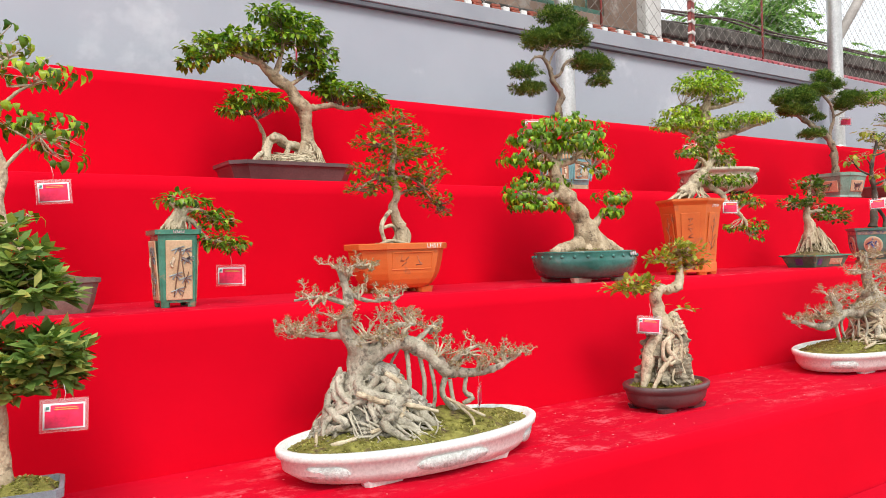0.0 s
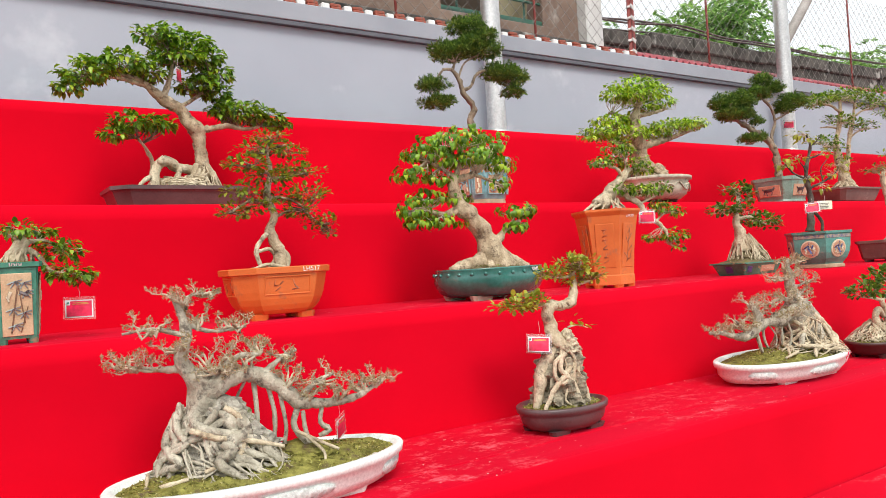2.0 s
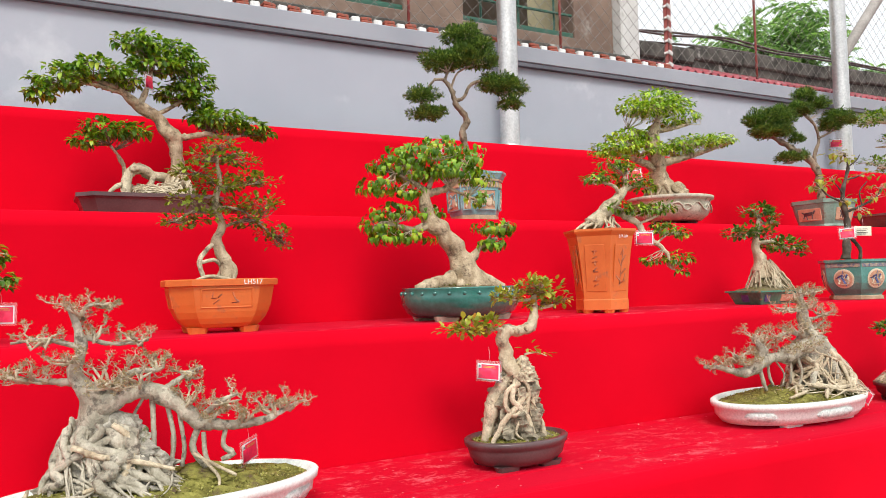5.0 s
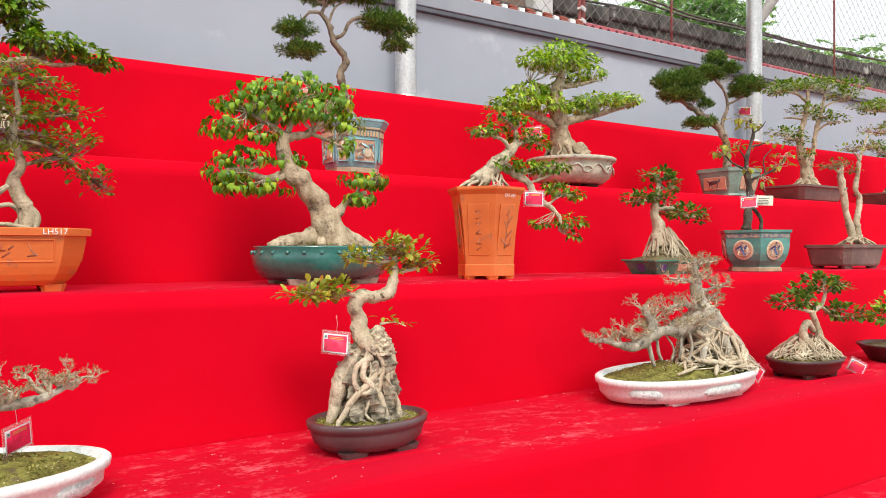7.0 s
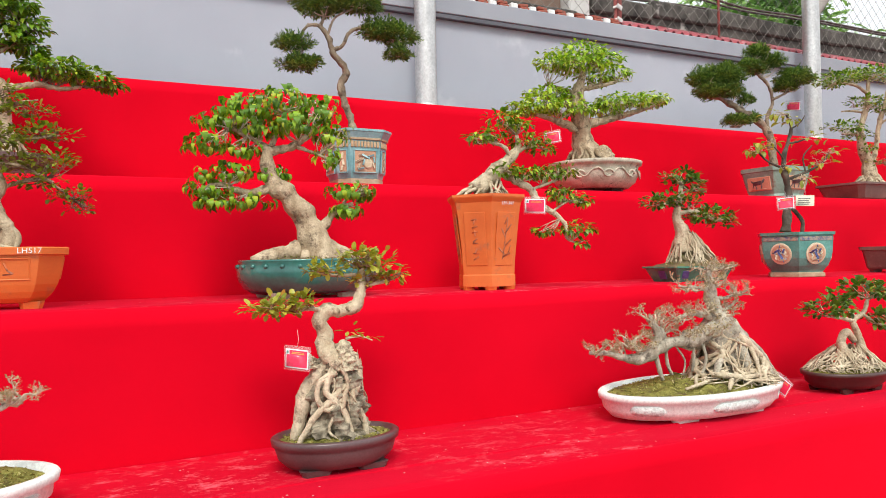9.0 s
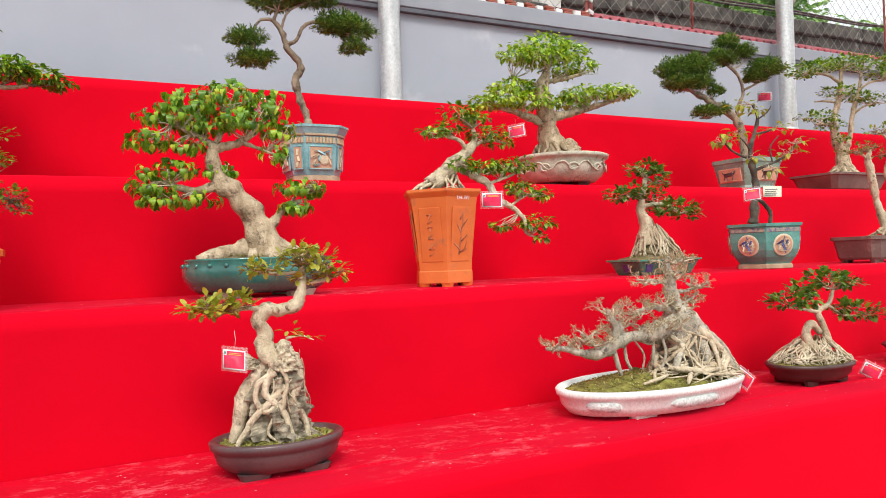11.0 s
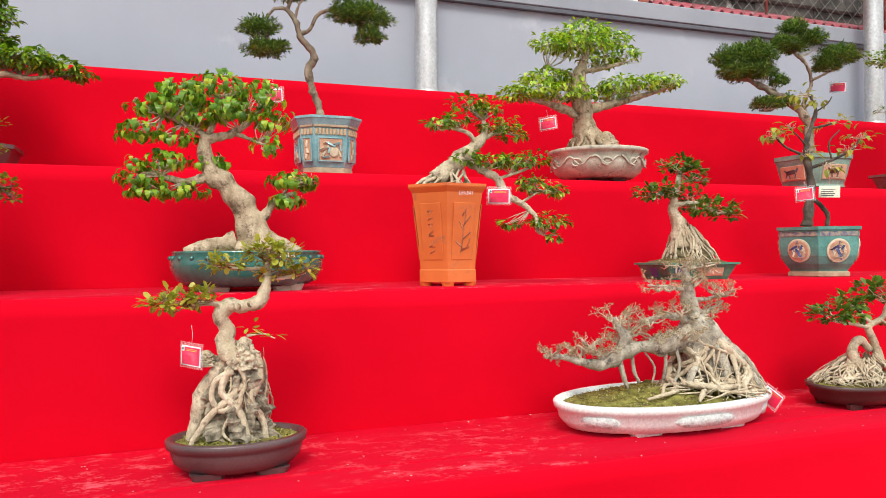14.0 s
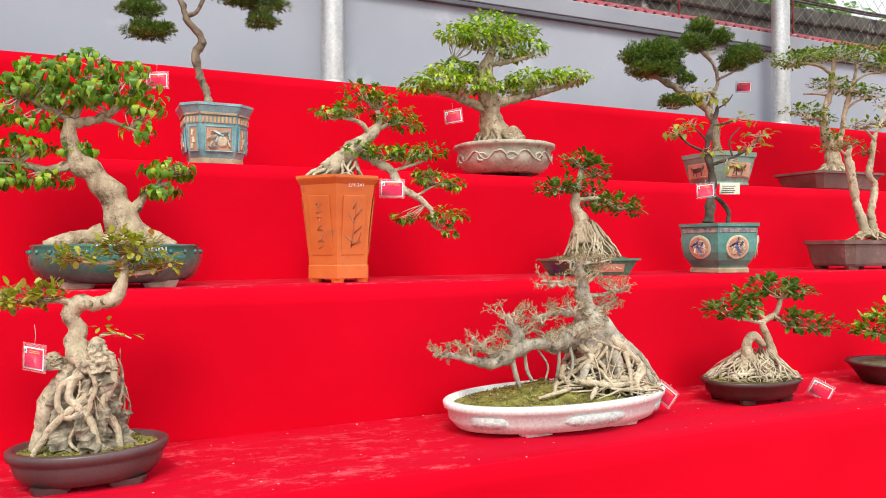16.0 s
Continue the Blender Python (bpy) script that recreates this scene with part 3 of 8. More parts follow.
def mound(geo, shape, a, b, z, height, rng, cut=0.25, rings=9, peak=(0, 0), grain=0.006):
    """Soil heaped in a pot, up to its rim at z, with a rough skin."""
    out = outline(shape, a, b, 40, cut)
    m = len(out)
    verts, faces = [], []
    for i in range(rings):
        s = 1 - i / rings
        ring = out * s + np.array(peak) * (1 - s)
        h = z + height * (1 - s * s) + rng.normal(0, grain, m) * (i > 0)
        verts.append(np.column_stack([ring, np.full(m, 0) + h]))
    verts = np.concatenate(verts + [np.array([[peak[0], peak[1], z + height]])])
    for i in range(rings - 1):
        p, q = i * m, (i + 1) * m
        faces += [(p + j, p + (j + 1) % m, q + (j + 1) % m, q + j) for j in range(m)]
    p = (rings - 1) * m
    faces += [(p + j, p + (j + 1) % m, rings * m) for j in range(m)]
    geo.add(verts, faces)


def boulder(geo, centre, radii, rng, seed=0.0, rings=34, segs=46, taper=0.5, jag=0.20):
    """A craggy rock that narrows upward, standing at centre."""
    centre = (*swing(centre[0], centre[1]), centre[2])
    verts, faces = [], []
    for i in range(rings + 1):
        h = i / rings
        for j in range(segs):
            a = 2 * math.pi * j / segs
            r = (1 - h ** 1.6) ** 0.5 * (1 - taper * h)
            p = Vector((math.cos(a) * r, math.sin(a) * r, h))
            w = 1 + jag * (noise.noise(p * 3.1 + Vector((seed, 0, 0))) * 1.3 + 0.8 * noise.noise(p * 8.0 + Vector((0, seed, 0))) + 0.7 * noise.noise(p * 17.0 + Vector((0, 0, seed))) - 0.5 * abs(noise.noise(p * 6.0 + Vector((seed, seed, 0)))))
            verts.append((centre[0] + p.x * radii[0] * w, centre[1] + p.y * radii[1] * w, centre[2] + h * radii[2] * (0.94 + 0.06 * w)))
    for i in range(rings):
        for j in range(segs):
            p, q = i * segs + j, i * segs + (j + 1) % segs
            faces.append((p, q, q + segs, p + segs))
    geo.add(verts, faces)


def root_fan(geo, rng, top, base, n, r0, r1, spread=(0, 360), bulge=0.35, forks=0.5, wiggle=0.12, sides=6):
    """Roots that run from a trunk's foot (x, y, z, rx, ry) down over what it grips to the soil (x, y, z, rx, ry)."""
    drop = top[2] - base[2]
    top = (*swing(top[0], top[1]), *top[2:])
    base = (*swing(base[0], base[1]), *base[2:])
    for i in range(n):
        a0 = radians(spread[0] + (spread[1] - spread[0]) * (i + rng.uniform(-0.4, 0.4)) / n)
        r = r1 + (r0 - r1) * rng.random() ** 1.8 * 0.85
        reach, start, sway, ph = rng.uniform(0.62, 1.0), rng.uniform(0.0, 0.16), rng.normal(0, wiggle * 5), rng.uniform(0, 6.28)
        rows = []
        for j in range(9):
            t = start + (1 - start) * j / 8
            a = a0 + sway * (t - start) + wiggle * 1.6 * math.sin(ph + 7 * t) + rng.normal(0, wiggle * 0.5)
            q = t ** (1 + bulge) * reach
            x = top[0] + (base[0] - top[0]) * t + (top[3] + (base[3] - top[3]) * q) * math.cos(a)
            y = top[1] + (base[1] - top[1]) * t + (top[4] + (base[4] - top[4]) * q) * math.sin(a)
            z = top[2] - drop * t + rng.normal(0, 0.025) * drop + 0.7 * r
            rows.append((x, y, z, r * (1.2 - 0.6 * t) * rng.uniform(0.85, 1.15)))
        rows[0] = (*rows[0][:3], rows[0][3] * 0.3)
        rows[1] = (*rows[1][:3], rows[1][3] * 0.75)
        rows[-1] = (*rows[-1][:2], base[2] - 0.004, rows[-1][3] * 0.6)
        tube(geo, rows, sides, 0.014, 0.12, rng)
        if rng.random() < forks:
            j = int(rng.integers(2, 6))
            b = a0 + rng.normal(0, 0.5)
            e = (base[0] + base[3] * 0.95 * math.cos(b), base[1] + base[4] * 0.95 * math.sin(b), base[2])
            m = [(rows[j][k] + e[k]) / 2 + rng.normal(0, 0.05 * drop) for k in range(3)]
            tube(geo, [rows[j][:3] + (rows[j][3] * 0.7,), (*m, rows[j][3] * 0.5), (*e, rows[j][3] * 0.3)], 5, 0.014, 0.1, rng)


TREE = {"back": 0.0, "wide": 1.0}


def face_front(yaw, aside, share=0.6):
    """Sets how a tree's layout swings back to lie along the steps, its broad side to the front."""
    TREE["back"] = share * math.tan(radians(-yaw))
    TREE["wide"] = 1 + TREE["back"] * math.tan(radians(aside))


def swing(x, y):
    return x * TREE["wide"], y + TREE["back"] * x


def deep(rows, rng=None, sway=0.0, girth=0.66):
    """Sketch rows (x, z, r[, depth]) as (x, y, z, r)."""
    out = []
    for row in rows:
        y = row[3] if len(row) > 3 else (rng.normal(0, sway) if sway else 0.0)
        x, y = swing(row[0], y)
        out.append((x, y, row[1], row[2] * girth))
    return out


def pads_of(rows, depth=0.8):
    """Sketch rows (x, z, rx, rz[, depth]) as pads (x, y, z, rx, ry, rz)."""
    return [(*swing(r[0], r[4] if len(r) > 4 else 0.0), r[1], r[2], max(r[2] * depth, 0.04), r[3]) for r in rows]


def limbs(ob, rng, rows_list, material, name="branch", rough=0.10, sides=10, step=0.012):
    for i, rows in enumerate(rows_list):
        g = Geo()
        tube(g, deep(rows, girth=0.76 if i == 0 else 0.64), sides, step, rough, rng)
        part("trunk" if i == 0 and name == "branch" else name, g, material, ob)


def crown(ob, rng, limb_rows, pads, kind, size, density, leaf, twig=TWIG, twig_n=9, twig_r=0.003, sub=2):
    """Pads of leaves on twigs that start from the nearest limb end."""
    nodes = np.array([(*swing(r[0], r[3] if len(r) > 3 else 0.0), r[1]) for rows in limb_rows for r in spline([(*q, 0)[:4] for q in rows], 0.03)])
    g = Geo()
    for p in pads:
        c = np.array(p[:3])
        s = nodes[np.argmin(np.linalg.norm(nodes - c + (0, 0, p[5] * 0.5), axis=1))]
        twigs(g, rng, s, p, twig_n, twig_r, sub=sub)
        area = p[3] * p[4] + p[3] * p[5] + p[4] * p[5]
        if density > 0:
            q = (p[0], p[1], p[2] + 0.1 * p[5], p[3] * 1.06, p[4] * 1.06, p[5] * 1.12)
            leaf_pad(ob, rng, q, kind, size, max(14, int(area * density * FULL[kind])), leaf)
    tagged(part("twig_growth", g, twig, ob), kind="stuff")


FULL = {"droop": 2.3, "pointed": 3.0, "round": 2.5, "rosette": 2.2, "needle": 7.5}


def writing(text, size, m, parent, material=INK):
    """Raised letters in the built-in font."""
    c = bpy.data.curves.new("lettering", "FONT")
    c.body, c.size, c.extrude, c.align_x, c.align_y = text, size, 0.0008, "CENTER", "CENTER"
    tmp = bpy.data.objects.new("lettering", c)
    scene.collection.objects.link(tmp)
    me = bpy.data.meshes.new_from_object(tmp.evaluated_get(bpy.context.evaluated_depsgraph_get()))
    bpy.data.objects.remove(tmp)
    bpy.data.curves.remove(c)
    me.transform(m)
    return part("lettering", me, material, parent)


def face_frame(x, y, z, yaw):
    """A frame on an upright face: x along it, y up, z out of it; yaw 0 faces -y."""
    return pose(x, y, z, 90, 0, yaw)


def name_tag(x, y, z, yaw, lean=0.0, string=0.06, width=0.100, faded=False, swing=0.0):
    """A laminated card in a clear sleeve that hangs from a twig by a string."""
    h = width * 0.68
    ob = thing("name_tag", pose(x, y, z, 0, lean, yaw) @ pose(0, 0, 0, swing, 0, 0),
               "pink name card with white border in a clear sleeve", "name tag", "name tags")
    part("sleeve", slab(Geo(), (-width / 2 - 0.008, -0.0006, -h - 0.008), (width / 2 + 0.008, 0.0022, 0.012), 0.0006), SLEEVE, ob, "clear plastic sleeve")
    part("card", slab(Geo(), (-width / 2, -0.0016, -h), (width / 2, -0.0008, 0), 0.0003), CARD_WHITE, ob, "white bordered card")
    inset = 0.0045
    part("print_field", slab(Geo(), (-width / 2 + inset, -0.0026, -h + inset), (width / 2 - inset, -0.0018, -inset), 0.0003), CARD_RED, ob, "pink-red printed field")
    part("corner_mark", slab(Geo(), (-width / 2 + 0.004, -0.0036, -0.020), (-width / 2 + 0.018, -0.0028, -0.003), 0.0003), CARD_WHITE, ob, "white square corner mark")
    part("emblem", slab(Geo(), (-width / 2 + 0.007, -0.0044, -0.015), (-width / 2 + 0.015, -0.0038, -0.007), 0.0003), CARD_LOGO, ob, "small green emblem")
    for i, wd in enumerate((0.052, 0.058)):
        part("text_bar", slab(Geo(), (0.005 - wd / 2, -0.0034, -0.0125 - i * 0.005), (0.005 + wd / 2, -0.0028, -0.0102 - i * 0.005), 0.0002), CARD_TEXT, ob)
    g = Geo()
    tube(g, [(0, 0, 0.008, 0.0009), (0.003, 0.002, string * 0.5, 0.0009), (-0.002, 0, string, 0.0009)], 4, 0.02)
    part("string", g, STRING, ob, "thin white string")
    return ob


def bonsai(x, y, z, yaw, aside, label, share=0.6, group="bonsai on the steps"):
    face_front(yaw, aside, share)
    return thing("bonsai", pose(x, y, z, 0, 0, yaw), label, "bonsai", group)


def feet(pot, material, spots, size, height, yaw=0.0):
    for fx, fy in spots:
        g = Geo()
        loft(g, "rect", [(size[0] * 0.8, size[1] * 0.8, 0), (size[0], size[1], height)], 0.5)
        g.v = [v + np.array([fx, fy, 0]) for v in g.v]
        part("foot", turn(g, yaw), material, pot, smooth=False)


def pot_body(ob, shape, rows, material, label, yaw, cut=0.25, smooth=True, name="pot"):
    g = loft(Geo(), shape, rows, cut)
    return part(name, turn(g, yaw), material, ob, label, smooth)


def soil_in(ob, shape, a, b, z, height, rng, material, yaw, cut=0.25, peak=(0, 0), grain=0.004):
    g = Geo()
    mound(g, shape, a, b, z, height, rng, cut, peak=peak, grain=grain)
    return part("soil", turn(g, yaw), material, ob)


def moss_cover(ob, rng, a, b, z, height, yaw, n, peak=(0, 0), size=0.009):
    """Tufts of moss and litter over a mound of soil."""
    t, r = rng.uniform(0, 2 * math.pi, n), np.sqrt(rng.random(n)) * 0.98
    x = a * r * np.cos(t) + peak[0] * (1 - r)
    y = b * r * np.sin(t) + peak[1] * (1 - r)
    zz = z + height * (1 - r * r) + 0.001
    c, sn = math.cos(radians(yaw)), math.sin(radians(yaw))
    at = np.stack([x * c - y * sn, x * sn + y * c, zz], 1)
    j = rand_dirs(rng, n)
    g = Geo()
    scatter(g, LEAF_ROUND, at, j * (1, 1, 0.5) + (0, 0, 0.5), j * 0.6 + (0, 0, 1.0), size * rng.uniform(0.5, 1.5, n), rng)
    return tagged(part("moss", g, LEAF_MOSS, ob), kind="stuff")


def plate(pot, name, m, w, h, t, material, label="", oval=False, bevel=0.002):
    """A thin raised panel on a pot's face, in the frame m."""
    g = Geo()
    if oval:
        loft(g, "oval", [(w / 2, h / 2, -0.002), (w / 2, h / 2, t * 0.6), (w / 2 - t, h / 2 - t, t)], n=28)
        g.v = [np.array([m @ Vector(v) for v in vs]) for vs in g.v]
    else:
        slab(g, (-w / 2, -h / 2, -0.002), (w / 2, h / 2, t), bevel, m)
    return part(name, g, material, pot, label, smooth=False)


def blades(pot, name, m, items, material, t=0.003):
    """Small raised strokes (x, y, length, width, angle) on a panel, one mesh."""
    g = Geo()
    for bx, by, ln, wd, an in items:
        slab(g, (-ln / 2, -wd / 2, 0), (ln / 2, wd / 2, t), min(wd, t) * 0.3, m @ pose(bx, by, 0.001, 0, 0, an))
    ob = part(name, g, material, pot)
    return tagged(ob, kind="stuff") if len(items) > 1 else ob


# ---------------------------------------------------------------- the place: ground, stepped stand, wall
X0, X1 = -5.0, 17.0
STEP_0, STEP_1, STEP_2, BACK_TOP = 0.615, 1.212, 1.787, 2.475
FRONT_0, FRONT_1, FRONT_2, BACK = 2.06, 2.83, 3.58, 4.55
GROUND_Z = 0.10


def sheet(name, profile, material, label, wave=0.004, dx=0.05, kind="structure", seed=0.0):
    """Cloth drawn tight along x over a profile of (y, z), with slight waves."""
    prof = np.array(profile, float)
    fine = []
    for p, q in zip(prof[:-1], prof[1:]):
        n = max(1, int(np.linalg.norm(q - p) / 0.06))
        fine += [p + (q - p) * i / n for i in range(n)]
    fine.append(prof[-1])
    fine = np.array(fine)
    xs = np.arange(X0, X1 + dx, dx)
    verts = []
    for x in xs:
        for y, z in fine:
            w = noise.noise(Vector((x * 0.8 + seed, y * 2.3, z * 2.1))) + 0.5 * noise.noise(Vector((x * 2.7, y * 5 + seed, z * 5)))
            verts.append((x, y + wave * w, z + 0.5 * wave * w))
    m = len(fine)
    faces = [(i * m + j, (i + 1) * m + j, (i + 1) * m + j + 1, i * m + j + 1) for i in range(len(xs) - 1) for j in range(m - 1)]
    return tagged(part(name, Geo().add(verts, faces), material), label, "stepped stand", kind=kind)


def edge(y, z, r=0.012):
    """The rounded nose of a step."""
    return [(y + r - r * math.cos(radians(a)), z - r + r * math.sin(radians(a))) for a in (0, 30, 60, 90)] + [(y + 0.06, z - 0.006)]


ground = part("ground", Geo().add([(-400, -400, GROUND_Z - 0.01), (400, -400, GROUND_Z - 0.01), (400, 400, GROUND_Z - 0.01), (-400, 400, GROUND_Z - 0.01)], [(0, 1, 2, 3)]), GROUND)
tagged(ground, "grey concrete ground in front of the stand", "ground", kind="structure")
sheet("carpet", [(0.9, GROUND_Z), (FRONT_0 - 0.01, GROUND_Z + 0.004)], RED_TREAD, "scuffed red cloth laid on the ground before the stand", 0.003, seed=3)
sheet("riser_front", [(FRONT_0, GROUND_Z - 0.01), (FRONT_0, STEP_0 - 0.012)] + edge(FRONT_0, STEP_0), RED, "red cloth over the lowest step's front", 0.006, seed=11)
sheet("tread_low", [(FRONT_0 + 0.010, STEP_0 - 0.012), (FRONT_0 + 0.016, STEP_0 + 0.0025), (FRONT_1 - 0.012, STEP_0 + 0.003), (FRONT_1 - 0.002, STEP_0 + 0.010)], RED_TREAD, "red cloth tread with pale dusty scuffs", 0.003, seed=5)
sheet("tread_seam", [(FRONT_0 + 0.238, STEP_0 + 0.001), (FRONT_0 + 0.243, STEP_0 + 0.0085), (FRONT_0 + 0.252, STEP_0 + 0.0085), (FRONT_0 + 0.262, STEP_0 + 0.001)], RED_TREAD, "raised cloth seam along the low tread", 0.007, seed=41)
sheet("riser_middle", [(FRONT_1, STEP_0 + 0.002), (FRONT_1, STEP_1 - 0.012)] + edge(FRONT_1, STEP_1), RED, "red cloth over the middle step's front", 0.006, seed=17)
sheet("tread_middle", [(FRONT_1 + 0.010, STEP_1 - 0.012), (FRONT_1 + 0.016, STEP_1 + 0.0025), (FRONT_2 - 0.002, STEP_1 + 0.002)], RED_TREAD, "red cloth on the middle step", 0.003, seed=8)
sheet("riser_upper", [(FRONT_2, STEP_1), (FRONT_2, STEP_2 - 0.012)] + edge(FRONT_2, STEP_2), RED, "red cloth over the upper step's front", 0.006, seed=23)
sheet("tread_upper", [(FRONT_2 + 0.010, STEP_2 - 0.012), (FRONT_2 + 0.016, STEP_2 + 0.0025), (BACK - 0.002, STEP_2 + 0.002)], RED, "red cloth on the upper step", 0.003, seed=9)
sheet("back_cloth", [(BACK, STEP_2), (BACK, BACK_TOP - 0.006)] + edge(BACK, BACK_TOP, 0.006) + [(BACK + 0.03, BACK_TOP - 0.004)], RED, "red backing cloth behind the top row", 0.006, seed=31)
part("stand_core", slab(Geo(), (X0, FRONT_0 + 0.03, GROUND_Z - 0.02), (X1, BACK - 0.03, STEP_0 - 0.03)), CONCRETE_DARK)
tagged(bpy.data.objects["stand_core"], "dark inner support under the cloth steps", "stepped stand", kind="structure")

# garden wall with coping
WALL_Y, COPE_LOW, COPE_TOP = 4.90, 3.25, 3.385
wall_north = part("wall_north", slab(Geo(), (X0 - 5, WALL_Y, GROUND_Z - 0.02), (X1 + 15, WALL_Y + 0.2, COPE_LOW), 0.004), WALL, smooth=False)
tagged(wall_north, "pale blue-grey painted garden wall with faint stains", "wall", kind="structure")
trim = part("trim", slab(Geo(), (X0 - 5, WALL_Y - 0.055, COPE_LOW + 0.003), (X1 + 15, WALL_Y + 0.24, COPE_TOP), 0.006), COPING, smooth=False)
tagged(trim, "grey painted coping along the wall's top", "coping", kind="structure")
# strip added below the coping, its shadow put in as dark colour
under = part("trim", slab(Geo(), (X0 - 5, WALL_Y - 0.048, COPE_LOW - 0.035), (X1 + 15, WALL_Y - 0.003, COPE_LOW), 0.004), COPING_SHADOW, smooth=False)
tagged(under, "dark strip painted as the shadow line under the coping", "coping", kind="structure")


# ---------------------------------------------------------------- poles, fence
def steel_pole(x, y, height, arm=None):
    ob = thing("steel_pole", pose(x, y, GROUND_Z), "tall galvanised steel pole standing between cloth and wall", "pole", "steel poles")
    g = Geo()
    tube(g, [(0, 0, 0, 0.079), (0, 0, height / 2, 0.079), (0, 0, height, 0.079)], 24, 0.25)
    part("shaft", g, STEEL, ob)
    g = Geo()
    tube(g, [(0, 0, 2.36, 0.085), (0, 0, 2.40, 0.085)], 24, 0.05)
    part("collar", g, STEEL, ob)
    if arm:
        g = Geo()
        tube(g, arm, 16, 0.1)
        part("brace", g, STEEL_DULL, ob, "dull slanting pipe brace")
    return ob


steel_pole(4.80, 4.68, 7.0)
steel_pole(9.03, 4.66, 7.0, [(0.02, 0, 3.60, 0.055), (0.45, 0.0, 4.06, 0.055), (1.5, 0.0, 5.18, 0.055)])

FENCE_Y = 4.98
fence = thing("fence", pose(0, FENCE_Y, COPE_TOP), "chain-link fence with rusty red posts on the wall", "fence")
g = Geo()
CELL, FENCE_H = 0.068, 1.35
for i in range(int((13.5 - 1.5) / CELL)):
    x = 1.5 + i * CELL
    flip = 1 if i % 2 else -1
    pts = []
    for j in range(int(FENCE_H / CELL) + 1):
        s = flip * (1 if j % 2 else -1)
        pts.append((x + s * CELL * 0.52, s * 0.003, 0.02 + j * CELL))
    for p, q in zip(pts[:-1], pts[1:]):
        p, q = np.array(p), np.array(q)
        d = unit(q - p)
        a = np.cross(d, (0, 1, 0)) * 0.0024
        b = np.array((0, 0.0024, 0))
        v = [p + a, p - a * 0.5 + b, p - a * 0.5 - b, q + a, q - a * 0.5 + b, q - a * 0.5 - b]
        g.add(v, [(0, 1, 4, 3), (1, 2, 5, 4), (2, 0, 3, 5)])
tagged(part("wire_mesh", g, WIRE, fence, "grey diamond wire mesh"), kind="stuff")
for i, x in enumerate((2.6, 4.08, 5.58, 8.14, 9.60, 11.2, 12.8)):
    g = Geo()
    tube(g, [(x, 0.02, 0, 0.012), (x, 0.02, 0.7, 0.012), (x, 0.02, 1.5, 0.012)], 8, 0.3)
    part("post", g, RUST, fence, "thin rusty red post")
striped = part("post", slab(Geo(), (6.86 - 0.028, -0.03, 0), (6.86 + 0.028, 0.02, 1.9), 0.004), RUST, fence, "post wrapped in red and white bands")
for i in range(16):
    m = pose(6.86, -0.005, 0.08 + i * 0.115, 0, 24, 0)
    part("band", slab(Geo(), (-0.032, -0.029, -0.022), (0.032, 0.029, 0.022), 0.003, m), WHITE_PAINT, striped)

# ---------------------------------------------------------------- clay tile ends along the coping
tiles = thing("tile_course", pose(0, 0, COPE_TOP), "row of clay tile ends bedded in white mortar on the coping", "roof tiles")
rng = np.random.default_rng(4)
tile_me = slab(Geo(), (-0.045, -0.05, 0), (0.045, 0.12, 0.026), 0.006).mesh("roof_tile", False)
tile_me.materials.append(TILE)
mort_me = slab(Geo(), (-0.034, -0.035, 0), (0.034, 0.10, 0.045), 0.008).mesh("mortar_lump", False)
mort_me.materials.append(MORTAR)
x, i = 1.5, 0
while x < 6.75:
    if i % 2:
        o = part("roof_tile", tile_me, TILE, tiles)
        o.matrix_basis = pose(x, WALL_Y + 0.02, 0.001, 0, rng.uniform(-6, 6), rng.uniform(-6, 6))
        o = part("roof_tile", tile_me, TILE, tiles)
        o.matrix_basis = pose(x, WALL_Y + 0.035, 0.030, 0, rng.uniform(-6, 6), rng.uniform(-6, 6))
    else:
        o = part("mortar_lump", mort_me, MORTAR, tiles)
        o.matrix_basis = pose(x, WALL_Y + 0.01 + rng.uniform(-0.01, 0.01), 0.0, 0, rng.uniform(-6, 6), 0)
    x += 0.095 + rng.uniform(-0.006, 0.006)
    i += 1

# ---------------------------------------------------------------- behind the wall: house, shed roof, parapet, trees
house = thing("house", pose(0, 0, 0), "unplastered brown house behind the wall with barred windows", "house")
g = Geo()
HY = 5.45
slab(g, (-4, HY, 3.0), (6.595, HY + 0.25, 3.78), 0.01)
slab(g, (-4, HY, 5.0), (6.595, HY + 0.25, 6.5), 0.01)
for a, b in ((-4, 1.2), (2.5, 3.0), (4.25, 4.85), (6.1, 6.595)):
    slab(g, (a, HY + 0.003, 3.75), (b, HY + 0.247, 5.05), 0.008)
part("wall", g, PLASTER_BROWN, house, "rough brown plaster wall", smooth=False)
part("plinth", slab(Geo(), (-4, HY - 0.22, 3.0), (6.62, HY - 0.004, 3.60), 0.012), CONCRETE_DARK, house, "weathered concrete ledge", smooth=False)
part("column", slab(Geo(), (6.60, HY - 0.12, 3.0), (6.84, HY + 0.2, 7.2), 0.015), PLASTER_WHITE, house, "whitewashed corner column", smooth=False)
part("side_wall", slab(Geo(), (6.66, HY + 0.7, 3.0), (7.02, HY + 4.0, 6.2), 0.015), PLASTER_YELLOW, house, "pale yellow side wall", smooth=False)
part("inner_wall", slab(Geo(), (-4, HY + 1.2, 3.0), (6.4, HY + 1.3, 6.5), 0.01), DARK_ROOM, house, "dim room behind the windows", smooth=False)
